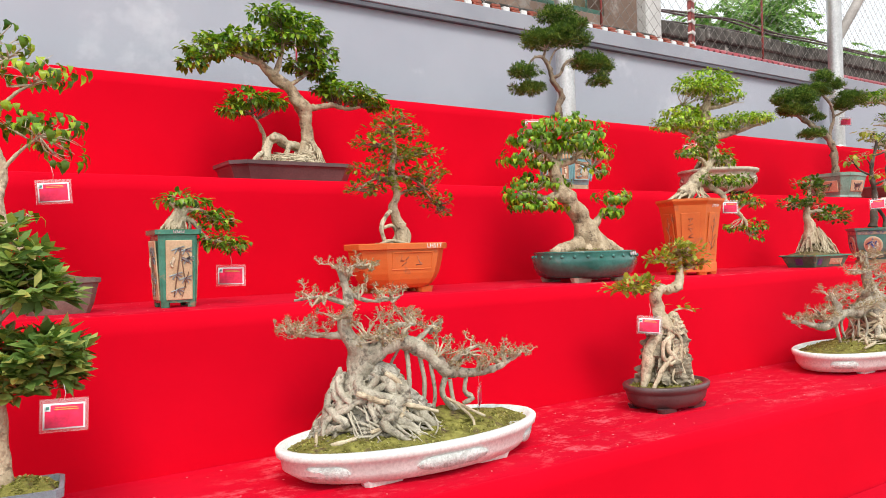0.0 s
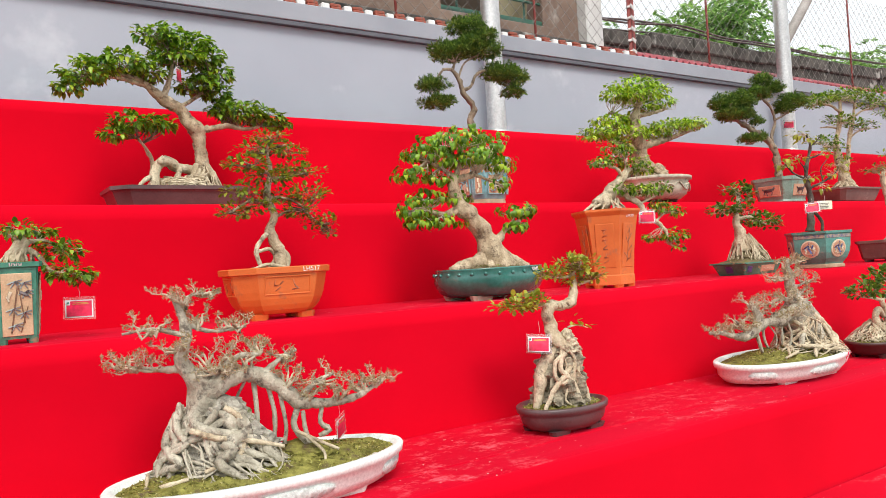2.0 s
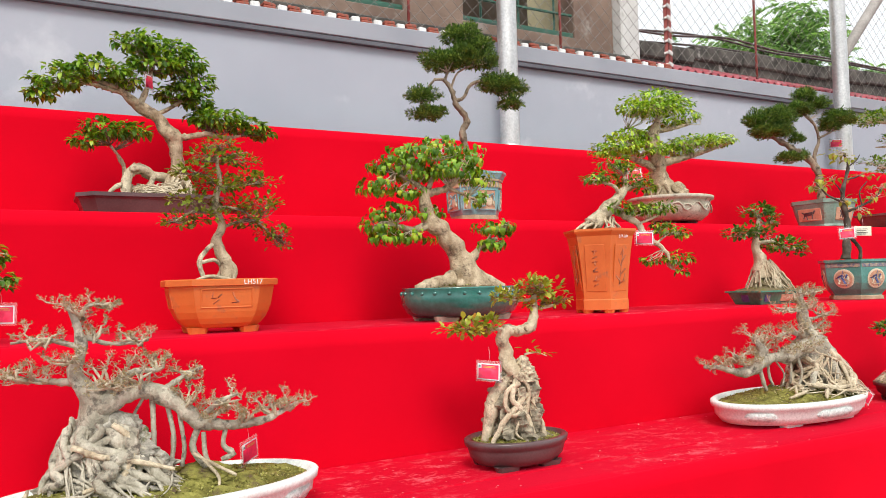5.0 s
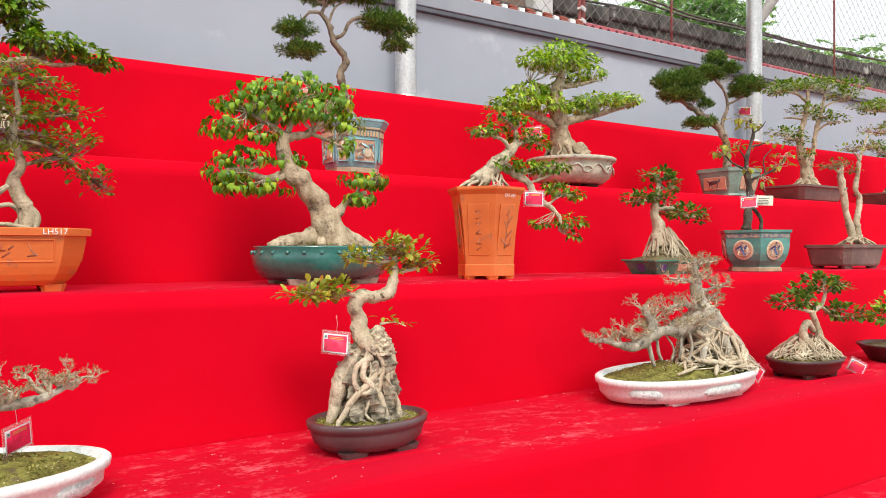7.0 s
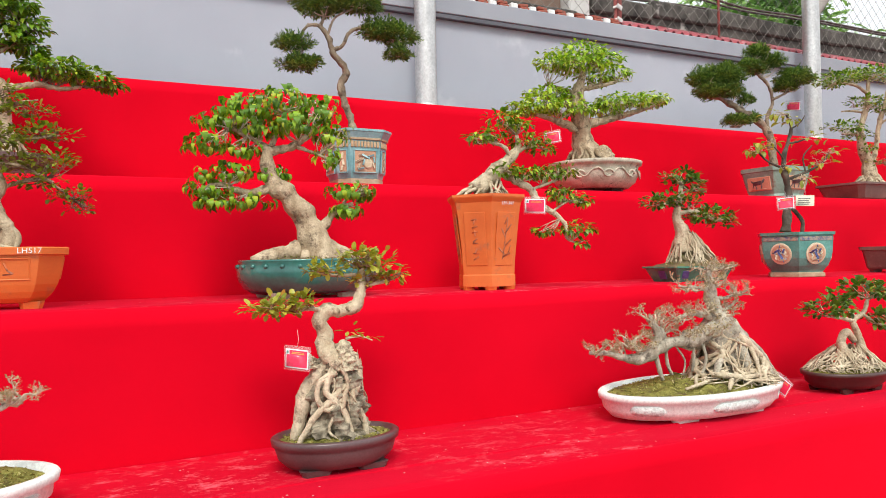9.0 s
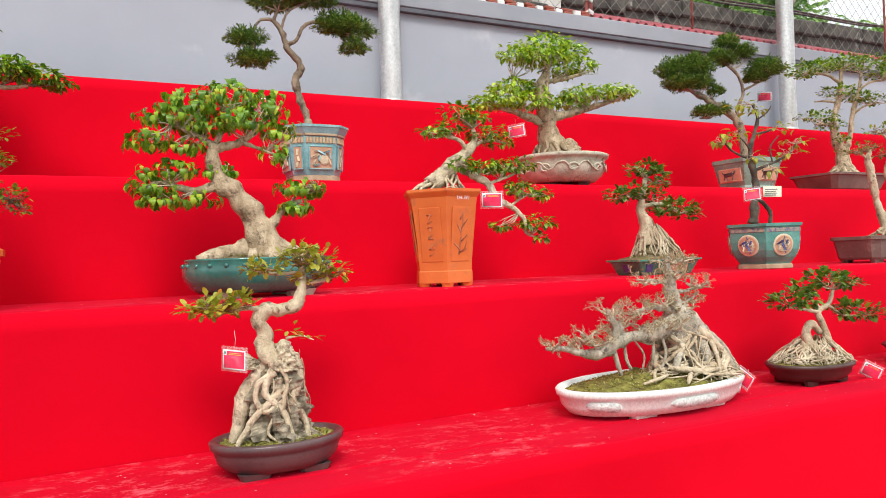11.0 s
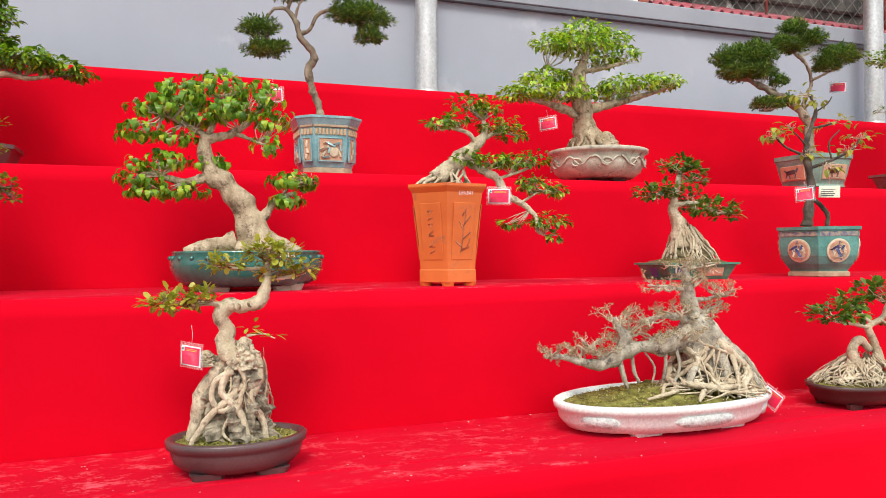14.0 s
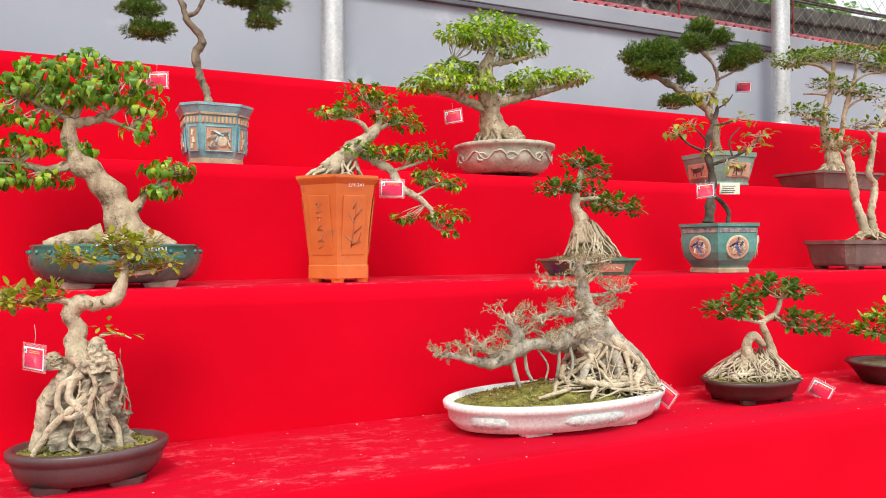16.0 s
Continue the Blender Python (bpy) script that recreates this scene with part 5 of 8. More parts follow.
def root_fig_in_white_tray():
    rng = np.random.default_rng(103)
    yaw = -21.0
    ob = bonsai(5.119, 2.48, STEP_0, yaw, 15, "bare grey fig bonsai with exposed roots in a white tray")
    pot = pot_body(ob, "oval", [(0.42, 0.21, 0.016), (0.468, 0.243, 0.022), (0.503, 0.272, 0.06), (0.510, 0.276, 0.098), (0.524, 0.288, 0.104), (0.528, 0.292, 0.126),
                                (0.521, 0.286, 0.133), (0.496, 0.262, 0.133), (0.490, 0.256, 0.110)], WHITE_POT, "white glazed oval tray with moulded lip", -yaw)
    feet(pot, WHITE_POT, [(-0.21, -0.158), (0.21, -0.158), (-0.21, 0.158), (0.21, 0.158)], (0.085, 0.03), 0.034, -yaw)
    tray_reliefs(pot, yaw, 0.510, 0.276)
    soil_in(ob, "oval", 0.491, 0.257, 0.112, 0.05, rng, MOSS, -yaw, peak=(0.10, 0.02), grain=0.007)
    moss_cover(ob, rng, 0.487, 0.254, 0.112, 0.05, -yaw, 2800, (0.10, 0.02))
    L = [[(0.204, 0.127, 0.125, 0.015), (0.179, 0.276, 0.128, 0.010), (0.139, 0.401, 0.100, 0.000), (0.115, 0.505, 0.055, 0.000), (0.107, 0.588, 0.035, 0.000), (0.100, 0.650, 0.022, 0.000), (0.105, 0.710, 0.012, 0.000)],
         [(0.130, 0.400, 0.090, 0.000), (0.040, 0.352, 0.075, -0.008), (-0.045, 0.342, 0.058, -0.015), (-0.125, 0.340, 0.050, -0.025), (-0.190, 0.312, 0.054, -0.022), (-0.255, 0.272, 0.044, -0.015), (-0.330, 0.276, 0.032, -0.008), (-0.400, 0.298, 0.024, 0.000), (-0.510, 0.311, 0.012, 0.010)],
         [(-0.175, 0.326, 0.048, -0.025), (-0.170, 0.380, 0.042, -0.018), (-0.200, 0.425, 0.030, -0.015), (-0.215, 0.470, 0.016, -0.010)], [(0.105, 0.575, 0.017, 0.000), (0.025, 0.595, 0.012, -0.020), (-0.075, 0.605, 0.007, -0.030)], [(0.110, 0.538, 0.020, 0.000), (0.199, 0.538, 0.012, 0.020), (0.324, 0.570, 0.007, 0.025)],
         [(0.100, 0.670, 0.012, 0.000), (0.174, 0.690, 0.010, 0.015), (0.244, 0.700, 0.005, 0.020)], [(0.100, 0.451, 0.025, -0.020), (0.000, 0.471, 0.017, -0.040), (-0.087, 0.461, 0.010, -0.050)], [(-0.261, 0.286, 0.015, -0.015), (-0.324, 0.346, 0.012, -0.035), (-0.361, 0.381, 0.007, -0.040)],
         [(0.124, 0.463, 0.022, 0.015), (0.212, 0.486, 0.015, 0.030), (0.279, 0.525, 0.007, 0.040)]]
    limbs(ob, rng, L, BARK_GREY, rough=0.28)
    g = Geo()
    for rows in ([(0.214, 0.326, 0.040, -0.060), (0.234, 0.251, 0.042, -0.090), (0.239, 0.152, 0.035, -0.115), (0.199, 0.097, 0.020, -0.139)], [(0.187, 0.301, 0.027, -0.050), (0.100, 0.239, 0.027, -0.085), (0.075, 0.164, 0.022, -0.105)],
                 [(0.274, 0.326, 0.027, -0.040), (0.349, 0.227, 0.025, -0.065), (0.418, 0.127, 0.017, -0.080)], [(0.237, 0.376, 0.025, -0.015), (0.349, 0.276, 0.022, -0.030), (0.436, 0.152, 0.017, -0.030)],
                 [(-0.199, 0.301, 0.017, -0.025), (-0.189, 0.239, 0.017, -0.030), (-0.169, 0.167, 0.015, -0.035)], [(-0.144, 0.306, 0.012, -0.020), (-0.137, 0.239, 0.012, -0.020), (-0.115, 0.187, 0.012, -0.020)], [(-0.095, 0.326, 0.007, -0.015), (-0.050, 0.251, 0.007, -0.025), (-0.060, 0.182, 0.007, -0.025)],
                 [(0.000, 0.336, 0.012, -0.015), (0.000, 0.264, 0.012, -0.020), (-0.010, 0.192, 0.012, -0.020)], [(0.045, 0.326, 0.012, -0.025), (0.055, 0.251, 0.012, -0.040), (0.025, 0.177, 0.010, -0.050)]):
        tube(g, deep(rows), 8, 0.014, 0.1, rng)
    tagged(part("aerial_root", g, BARK_GREY, ob), kind="stuff")
    g = Geo()
    root_fan(g, rng, (0.17, 0, 0.38, 0.08, 0.07), (0.21, 0, 0.135, 0.25, 0.20), 34, 0.024, 0.005, wiggle=0.28, forks=0.9, bulge=0.25)
    root_fan(g, rng, (0.20, -0.02, 0.22, 0.14, 0.10), (0.16, -0.03, 0.135, 0.30, 0.20), 30, 0.012, 0.004, wiggle=0.30, forks=0.8, bulge=0.5)
    tagged(part("root", g, BARK_PALE, ob), kind="stuff")
    g = Geo()
    boulder(g, (0.19, 0.03, 0.11), (0.17, 0.11, 0.22), rng, 3.3, taper=0.45, jag=0.25)
    part("rock", g, ROCK, ob, "dark rock under the roots")
    P = pads_of([(0.100, 0.695, 0.104, 0.037, 0.000), (-0.012, 0.600, 0.104, 0.044, -0.025), (0.254, 0.565, 0.114, 0.044, 0.025), (0.187, 0.685, 0.085, 0.034, 0.020), (-0.212, 0.471, 0.104, 0.047, -0.010), (-0.329, 0.371, 0.095, 0.053, -0.030), (-0.461, 0.319, 0.085, 0.031, 0.010), (-0.075, 0.461, 0.095, 0.044, -0.045), (0.037, 0.496, 0.109, 0.053, -0.030), (0.224, 0.505, 0.085, 0.044, 0.035), (0.124, 0.625, 0.085, 0.031, -0.025), (-0.187, 0.376, 0.080, 0.044, 0.015), (-0.050, 0.388, 0.095, 0.044, -0.055), (-0.124, 0.438, 0.080, 0.050, 0.030), (0.087, 0.413, 0.104, 0.056, -0.065), (-0.274, 0.326, 0.080, 0.037, -0.040), (0.162, 0.476, 0.095, 0.044, -0.040), (-0.373, 0.339, 0.071, 0.037, 0.020)], 0.8)
    bare_crown(ob, rng, L, P, TWIG, BUD)
    g = Geo()
    for rows in ([(0.05, 0.19, 0.018, -0.10), (0.11, 0.185, 0.022, -0.15), (0.19, 0.175, 0.020, -0.17), (0.28, 0.18, 0.012, -0.17)], [(0.02, 0.165, 0.012, -0.13), (-0.03, 0.16, 0.014, -0.16), (-0.12, 0.145, 0.010, -0.18)],
                 [(0.12, 0.17, 0.016, -0.17), (0.10, 0.15, 0.016, -0.19), (0.085, 0.13, 0.010, -0.21)], [(0.26, 0.17, 0.014, -0.16), (0.33, 0.155, 0.014, -0.15), (0.40, 0.15, 0.008, -0.13)], [(-0.02, 0.19, 0.010, -0.09), (-0.04, 0.165, 0.012, -0.12), (-0.05, 0.135, 0.008, -0.15)]):
        g = Geo()
        tube(g, deep(rows), 8, 0.012, 0.16, rng)
        part("root", g, BARK_PALE, ob, "pale surface root")


root_fig_in_white_tray()


def ficus_in_dark_oval():
    rng = np.random.default_rng(104)
    yaw = -25.1
    ob = bonsai(6.216, 2.45, STEP_0, yaw, 22, "small glossy ficus on a root mound in a dark pot")
    pot = pot_body(ob, "oval", [(0.18, 0.12, 0.02), (0.20, 0.14, 0.024), (0.24, 0.17, 0.055), (0.252, 0.18, 0.09), (0.264, 0.192, 0.096), (0.266, 0.194, 0.112), (0.26, 0.188, 0.116), (0.242, 0.17, 0.115), (0.236, 0.165, 0.098)],
                   DARK_POT, "dark brown oval pot", -yaw)
    feet(pot, DARK_POT, [(-0.12, -0.09), (0.12, -0.09), (-0.12, 0.09), (0.12, 0.09)], (0.045, 0.022), 0.03, -yaw)
    soil_in(ob, "oval", 0.238, 0.166, 0.10, 0.03, rng, MOSS, -yaw)
    moss_cover(ob, rng, 0.235, 0.163, 0.10, 0.03, -yaw, 700)
    L = [[(0.060, 0.110, 0.049, 0.000), (0.099, 0.214, 0.036, 0.000), (0.082, 0.302, 0.027, 0.000), (0.060, 0.374, 0.022, 0.000), (0.127, 0.418, 0.017, 0.011), (0.160, 0.489, 0.011, 0.017)], [(0.060, 0.374, 0.019, 0.000), (-0.027, 0.393, 0.014, -0.017), (-0.110, 0.407, 0.008, -0.022)],
         [(0.115, 0.407, 0.014, 0.000), (0.192, 0.352, 0.011, -0.017), (0.275, 0.341, 0.008, -0.022)], [(0.071, 0.390, 0.014, 0.000), (0.027, 0.448, 0.011, 0.017), (0.041, 0.495, 0.008, 0.022)]]
    limbs(ob, rng, L, BARK_PALE, rough=0.16)
    g = Geo()
    for rows in ([(0.044, 0.077, 0.036, -0.055), (-0.017, 0.187, 0.038, -0.044), (-0.033, 0.269, 0.036, -0.027), (0.005, 0.314, 0.033, -0.017), (0.060, 0.264, 0.025, 0.000)], [(0.027, 0.187, 0.022, -0.044), (0.060, 0.132, 0.019, -0.066), (0.115, 0.099, 0.017, -0.077)]):
        tube(g, deep(rows), 9, 0.012, 0.08, rng)
    root_fan(g, rng, (0.02, 0, 0.25, 0.06, 0.05), (0.0, 0, 0.115, 0.235, 0.165), 60, 0.012, 0.004, wiggle=0.09, forks=0.9, bulge=0.2)
    root_fan(g, rng, (0.0, 0, 0.16, 0.12, 0.09), (0.0, -0.01, 0.118, 0.24, 0.16), 30, 0.008, 0.004, wiggle=0.12, forks=0.9, bulge=0.2)
    tagged(part("root", g, BARK_PALE, ob), kind="stuff")
    P = pads_of([(-0.115, 0.440, 0.121, 0.049, -0.022), (-0.027, 0.489, 0.093, 0.041, 0.017), (0.115, 0.544, 0.121, 0.047, 0.011), (0.225, 0.522, 0.093, 0.044, 0.027), (0.280, 0.357, 0.115, 0.047, -0.022), (0.192, 0.390, 0.071, 0.033, -0.011)], 0.85)
    crown(ob, rng, L, P, "round", 0.040, 4600, LEAF_DARK, TWIG, 8, 0.003, 1)


ficus_in_dark_oval()


def ficus_in_dark_bowl():
    rng = np.random.default_rng(105)
    yaw = -25.1
    ob = bonsai(7.25, 2.45, STEP_0, yaw, 30, "small light green ficus in a flared dark brown bowl")
    pot = pot_body(ob, "oval", [(0.12, 0.12, 0.0), (0.14, 0.14, 0.012), (0.19, 0.17, 0.07), (0.225, 0.20, 0.108), (0.235, 0.21, 0.112), (0.232, 0.207, 0.122), (0.20, 0.175, 0.118), (0.195, 0.17, 0.105)], DARK_POT, "dark brown flared bowl", -yaw)
    soil_in(ob, "oval", 0.197, 0.172, 0.106, 0.015, rng, SOIL, -yaw)
    L = [[(0.006, 0.092, 0.037, 0.000), (0.031, 0.183, 0.031, 0.000), (0.000, 0.259, 0.024, 0.000), (0.015, 0.320, 0.015, 0.000)], [(0.006, 0.244, 0.018, 0.000), (-0.076, 0.268, 0.012, -0.015), (-0.137, 0.275, 0.009, -0.018)]]
    limbs(ob, rng, L, BARK_PALE)
    P = pads_of([(-0.085, 0.293, 0.104, 0.061, -0.018), (0.046, 0.360, 0.122, 0.061, 0.012), (0.168, 0.275, 0.110, 0.055, 0.000)], 0.9)
    crown(ob, rng, L, P, "round", 0.042, 4200, LEAF_FICUS, TWIG, 8, 0.003, 1)


ficus_in_dark_bowl()


def azalea():
    rng = np.random.default_rng(106)
    yaw = -33.8
    ob = bonsai(0.557, 2.35, STEP_0, yaw, -30, "azalea bonsai with dense leaf rosettes in a grey pot")
    pot = pot_body(ob, "rect", [(0.085, 0.075, 0.02), (0.09, 0.08, 0.09), (0.096, 0.085, 0.158), (0.102, 0.09, 0.162), (0.102, 0.09, 0.185), (0.09, 0.08, 0.185), (0.086, 0.076, 0.168)], BLUEGREY_POT, "blue-grey glazed rectangular pot", -yaw - 8, 0.2, False)
    feet(pot, BLUEGREY_POT, [(-0.06, -0.05), (0.06, -0.05), (-0.06, 0.05), (0.06, 0.05)], (0.03, 0.02), 0.025, -yaw - 8)
    soil_in(ob, "rect", 0.088, 0.078, 0.17, 0.035, rng, MOSS, -yaw - 8, 0.2)
    moss_cover(ob, rng, 0.085, 0.075, 0.17, 0.035, -yaw - 8, 500)
    L = [[(-0.043, 0.156, 0.034, 0.000), (-0.052, 0.278, 0.024, 0.000), (-0.055, 0.401, 0.021, 0.000), (-0.067, 0.523, 0.017, 0.000), (-0.055, 0.646, 0.014, 0.000), (-0.040, 0.768, 0.011, 0.000), (-0.031, 0.845, 0.008, 0.000)], [(-0.058, 0.431, 0.014, 0.000), (0.000, 0.462, 0.011, -0.012), (0.076, 0.485, 0.008, -0.015)],
         [(-0.058, 0.630, 0.012, 0.000), (0.000, 0.676, 0.009, -0.012), (0.061, 0.707, 0.006, -0.015)], [(-0.067, 0.508, 0.012, 0.000), (-0.153, 0.539, 0.009, 0.000), (-0.229, 0.554, 0.006, 0.000)]]
    limbs(ob, rng, L, BARK_TAN, rough=0.13)
    P = pads_of([(0.023, 0.531, 0.113, 0.052, -0.015), (0.125, 0.535, 0.076, 0.043, -0.024), (0.046, 0.485, 0.101, 0.043, -0.031), (-0.061, 0.523, 0.092, 0.055, 0.031), (0.031, 0.447, 0.092, 0.031, 0.000), (-0.199, 0.554, 0.107, 0.061, 0.000), (0.031, 0.715, 0.092, 0.055, -0.021), (-0.031, 0.783, 0.092, 0.070, 0.000), (0.073, 0.692, 0.061, 0.037, 0.015), (-0.054, 0.860, 0.052, 0.040, 0.000), (-0.168, 0.737, 0.107, 0.076, 0.000)], 0.9)
    crown(ob, rng, L, P, "rosette", 0.060, 6800, LEAF_AZALEA, TWIG, 10, 0.003, 1)


azalea()


# ---------------------------------------------------------------- bonsai on the middle step
def tall_ficus():
    rng = np.random.default_rng(107)
    yaw = -33.8
    ob = bonsai(0.735, 3.10, STEP_1, yaw, -26, "slender ficus with drooping leaves in a worn brown pot")
    pot = pot_body(ob, "rect", [(0.10, 0.08, 0.0), (0.115, 0.092, 0.04), (0.13, 0.105, 0.112), (0.138, 0.112, 0.116), (0.138, 0.112, 0.132), (0.122, 0.098, 0.132), (0.118, 0.094, 0.115)], TRAY_POT, "worn brown rectangular pot", -yaw, 0.2, False)
    soil_in(ob, "rect", 0.12, 0.096, 0.117, 0.03, rng, SOIL, -yaw, 0.2)
    L = [[(-0.027, 0.115, 0.029, 0.000), (-0.095, 0.210, 0.023, 0.000), (-0.162, 0.294, 0.021, 0.000), (-0.195, 0.409, 0.021, 0.000), (-0.178, 0.525, 0.021, 0.000), (-0.204, 0.630, 0.019, 0.000), (-0.220, 0.745, 0.017, 0.000), (-0.237, 0.871, 0.013, 0.000), (-0.220, 0.976, 0.008, 0.000)], [(-0.191, 0.514, 0.013, 0.000), (-0.115, 0.588, 0.010, -0.017), (-0.032, 0.651, 0.006, -0.025)],
         [(-0.212, 0.714, 0.013, 0.000), (-0.115, 0.808, 0.010, -0.013), (-0.021, 0.850, 0.006, -0.021)], [(-0.229, 0.871, 0.010, 0.000), (-0.158, 0.934, 0.006, 0.013), (-0.115, 0.955, 0.004, 0.017)], [(-0.178, 0.325, 0.008, 0.000), (-0.126, 0.351, 0.006, -0.013), (-0.095, 0.359, 0.004, -0.013)], [(-0.210, 0.703, 0.013, 0.000), (-0.325, 0.766, 0.008, 0.000), (-0.409, 0.808, 0.006, 0.000)]]
    limbs(ob, rng, L, BARK_PALE, rough=0.13)
    P = pads_of([(-0.162, 0.972, 0.092, 0.046, 0.013), (-0.052, 0.884, 0.155, 0.042, -0.017), (0.015, 0.859, 0.092, 0.038, -0.029), (-0.010, 0.682, 0.139, 0.055, -0.021), (0.036, 0.624, 0.101, 0.059, -0.034), (0.048, 0.567, 0.071, 0.034, -0.021), (-0.126, 0.714, 0.101, 0.055, 0.017), (-0.105, 0.357, 0.046, 0.027, -0.013), (-0.367, 0.829, 0.126, 0.063, 0.000), (-0.346, 0.619, 0.105, 0.055, 0.000), (-0.199, 1.039, 0.071, 0.038, 0.000)], 0.8)
    crown(ob, rng, L, P, "droop", 0.044, 1500, LEAF_DEEP, TWIG, 8, 0.003, 1)


tall_ficus()


def cascade_in_square_pot():
    rng = np.random.default_rng(108)
    yaw = -33.8
    ob = bonsai(1.152, 3.08, STEP_1, yaw, -20, "small cascading bonsai in a tall square bamboo patterned pot")
    side, low, h = 0.083, 0.066, 0.306
    pot = pot_body(ob, "rect", [(low, low, 0.022), (low + 0.002, low + 0.002, 0.03), (side - 0.008, side - 0.008, h - 0.022), (side + 0.004, side + 0.004, h - 0.018), (side + 0.005, side + 0.005, h),
                                (side - 0.010, side - 0.010, h), (side - 0.012, side - 0.012, h - 0.02)], FRAME_GREEN, "tall square pot with green glazed frame", -yaw, 0.12, False)
    feet(pot, FRAME_GREEN, [(-low + 0.016, -low + 0.016), (low - 0.016, -low + 0.016), (-low + 0.016, low - 0.016), (low - 0.016, low - 0.016)], (0.018, 0.018), 0.024, -yaw)
    tilt = math.degrees(math.atan((side - low) / h))
    for k in range(4):
        m = Matrix.Rotation(radians(-yaw + 90 * k), 4, "Z") @ pose(0, -(side + low) / 2 - 0.0005, h / 2 - 0.004, 90 + tilt, 0, 0)
        panel = plate(pot, "panel", m, 0.100, 0.232, 0.004, CREAM, "cream panel with bamboo relief")
        top = m @ pose(0, 0, 0.004)
        items = [(-0.008, -0.01, 0.19, 0.005, 82), (0.014, 0.005, 0.15, 0.004, 97), (0.022, -0.055, 0.10, 0.003, 75)]
        blades(panel, "bamboo_stem", top, items, BAMBOO_DECOR)
        items = []
        for cx, cy in ((-0.006, 0.085), (0.024, 0.08), (-0.014, -0.015), (0.022, -0.03), (-0.008, -0.075), (0.03, 0.045)):
            items += [(cx + 0.013 * math.cos(radians(a)), cy + 0.013 * math.sin(radians(a)), 0.026, 0.0046, a) for a in (200, 240, 300, 340, 15)]
        blades(panel, "bamboo_leaf", top, items, LEAF_DECOR)
        blades(panel, "bird", top, [(-0.026, 0.035, 0.030, 0.012, 70), (-0.030, 0.022, 0.022, 0.008, 110)], CREAM_DECOR, 0.005)
        blades(panel, "bird", top, [(0.022, 0.040, 0.030, 0.011, 150), (0.034, 0.046, 0.016, 0.008, 40)], DARK_DECOR, 0.005)
    m = Matrix.Rotation(radians(-yaw), 4, "Z") @ pose(0, -side - 0.006, h - 0.009, 90, 0, 0)
    blades(pot, "chalk_mark", m, [(-0.020 + i * 0.0075, 0, 0.004, 0.011, 12 * (-1) ** i) for i in range(6)], INK, 0.001)
    soil_in(ob, "rect", side - 0.010, side - 0.010, h - 0.018, 0.03, rng, MOSS, -yaw, 0.12)
    L = [[(0.018, 0.300, 0.049, 0.000), (0.009, 0.340, 0.043, 0.000), (0.027, 0.376, 0.036, 0.000), (0.054, 0.394, 0.025, 0.000)], [(0.036, 0.358, 0.020, 0.000), (0.094, 0.332, 0.016, -0.018), (0.146, 0.269, 0.011, -0.031), (0.235, 0.251, 0.007, -0.040)], [(0.049, 0.385, 0.016, 0.000), (0.112, 0.385, 0.011, 0.018), (0.168, 0.349, 0.007, 0.022)], [(0.027, 0.381, 0.013, 0.000), (0.000, 0.408, 0.009, -0.009), (-0.022, 0.417, 0.007, -0.013)]]
    limbs(ob, rng, L, BARK_PALE, rough=0.19)
    g = Geo()
    root_fan(g, rng, (0.03, 0, 0.36, 0.035, 0.03), (0.01, 0, 0.305, 0.06, 0.055), 14, 0.011, 0.005, wiggle=0.06)
    tagged(part("root", g, BARK_PALE, ob), kind="stuff")
    P = pads_of([(0.027, 0.426, 0.090, 0.027, 0.000), (0.094, 0.417, 0.054, 0.022, 0.013), (0.139, 0.363, 0.067, 0.031, 0.022), (0.190, 0.332, 0.072, 0.040, -0.013), (0.228, 0.251, 0.081, 0.038, -0.040), (0.168, 0.267, 0.054, 0.031, -0.027), (0.269, 0.222, 0.045, 0.022, -0.040)], 0.85)
    crown(ob, rng, L, P, "pointed", 0.030, 6000, LEAF_DEEP, TWIG, 8, 0.0022, 1)


cascade_in_square_pot()


def number(pot, text, size, m):
    writing(text, size, m, pot)


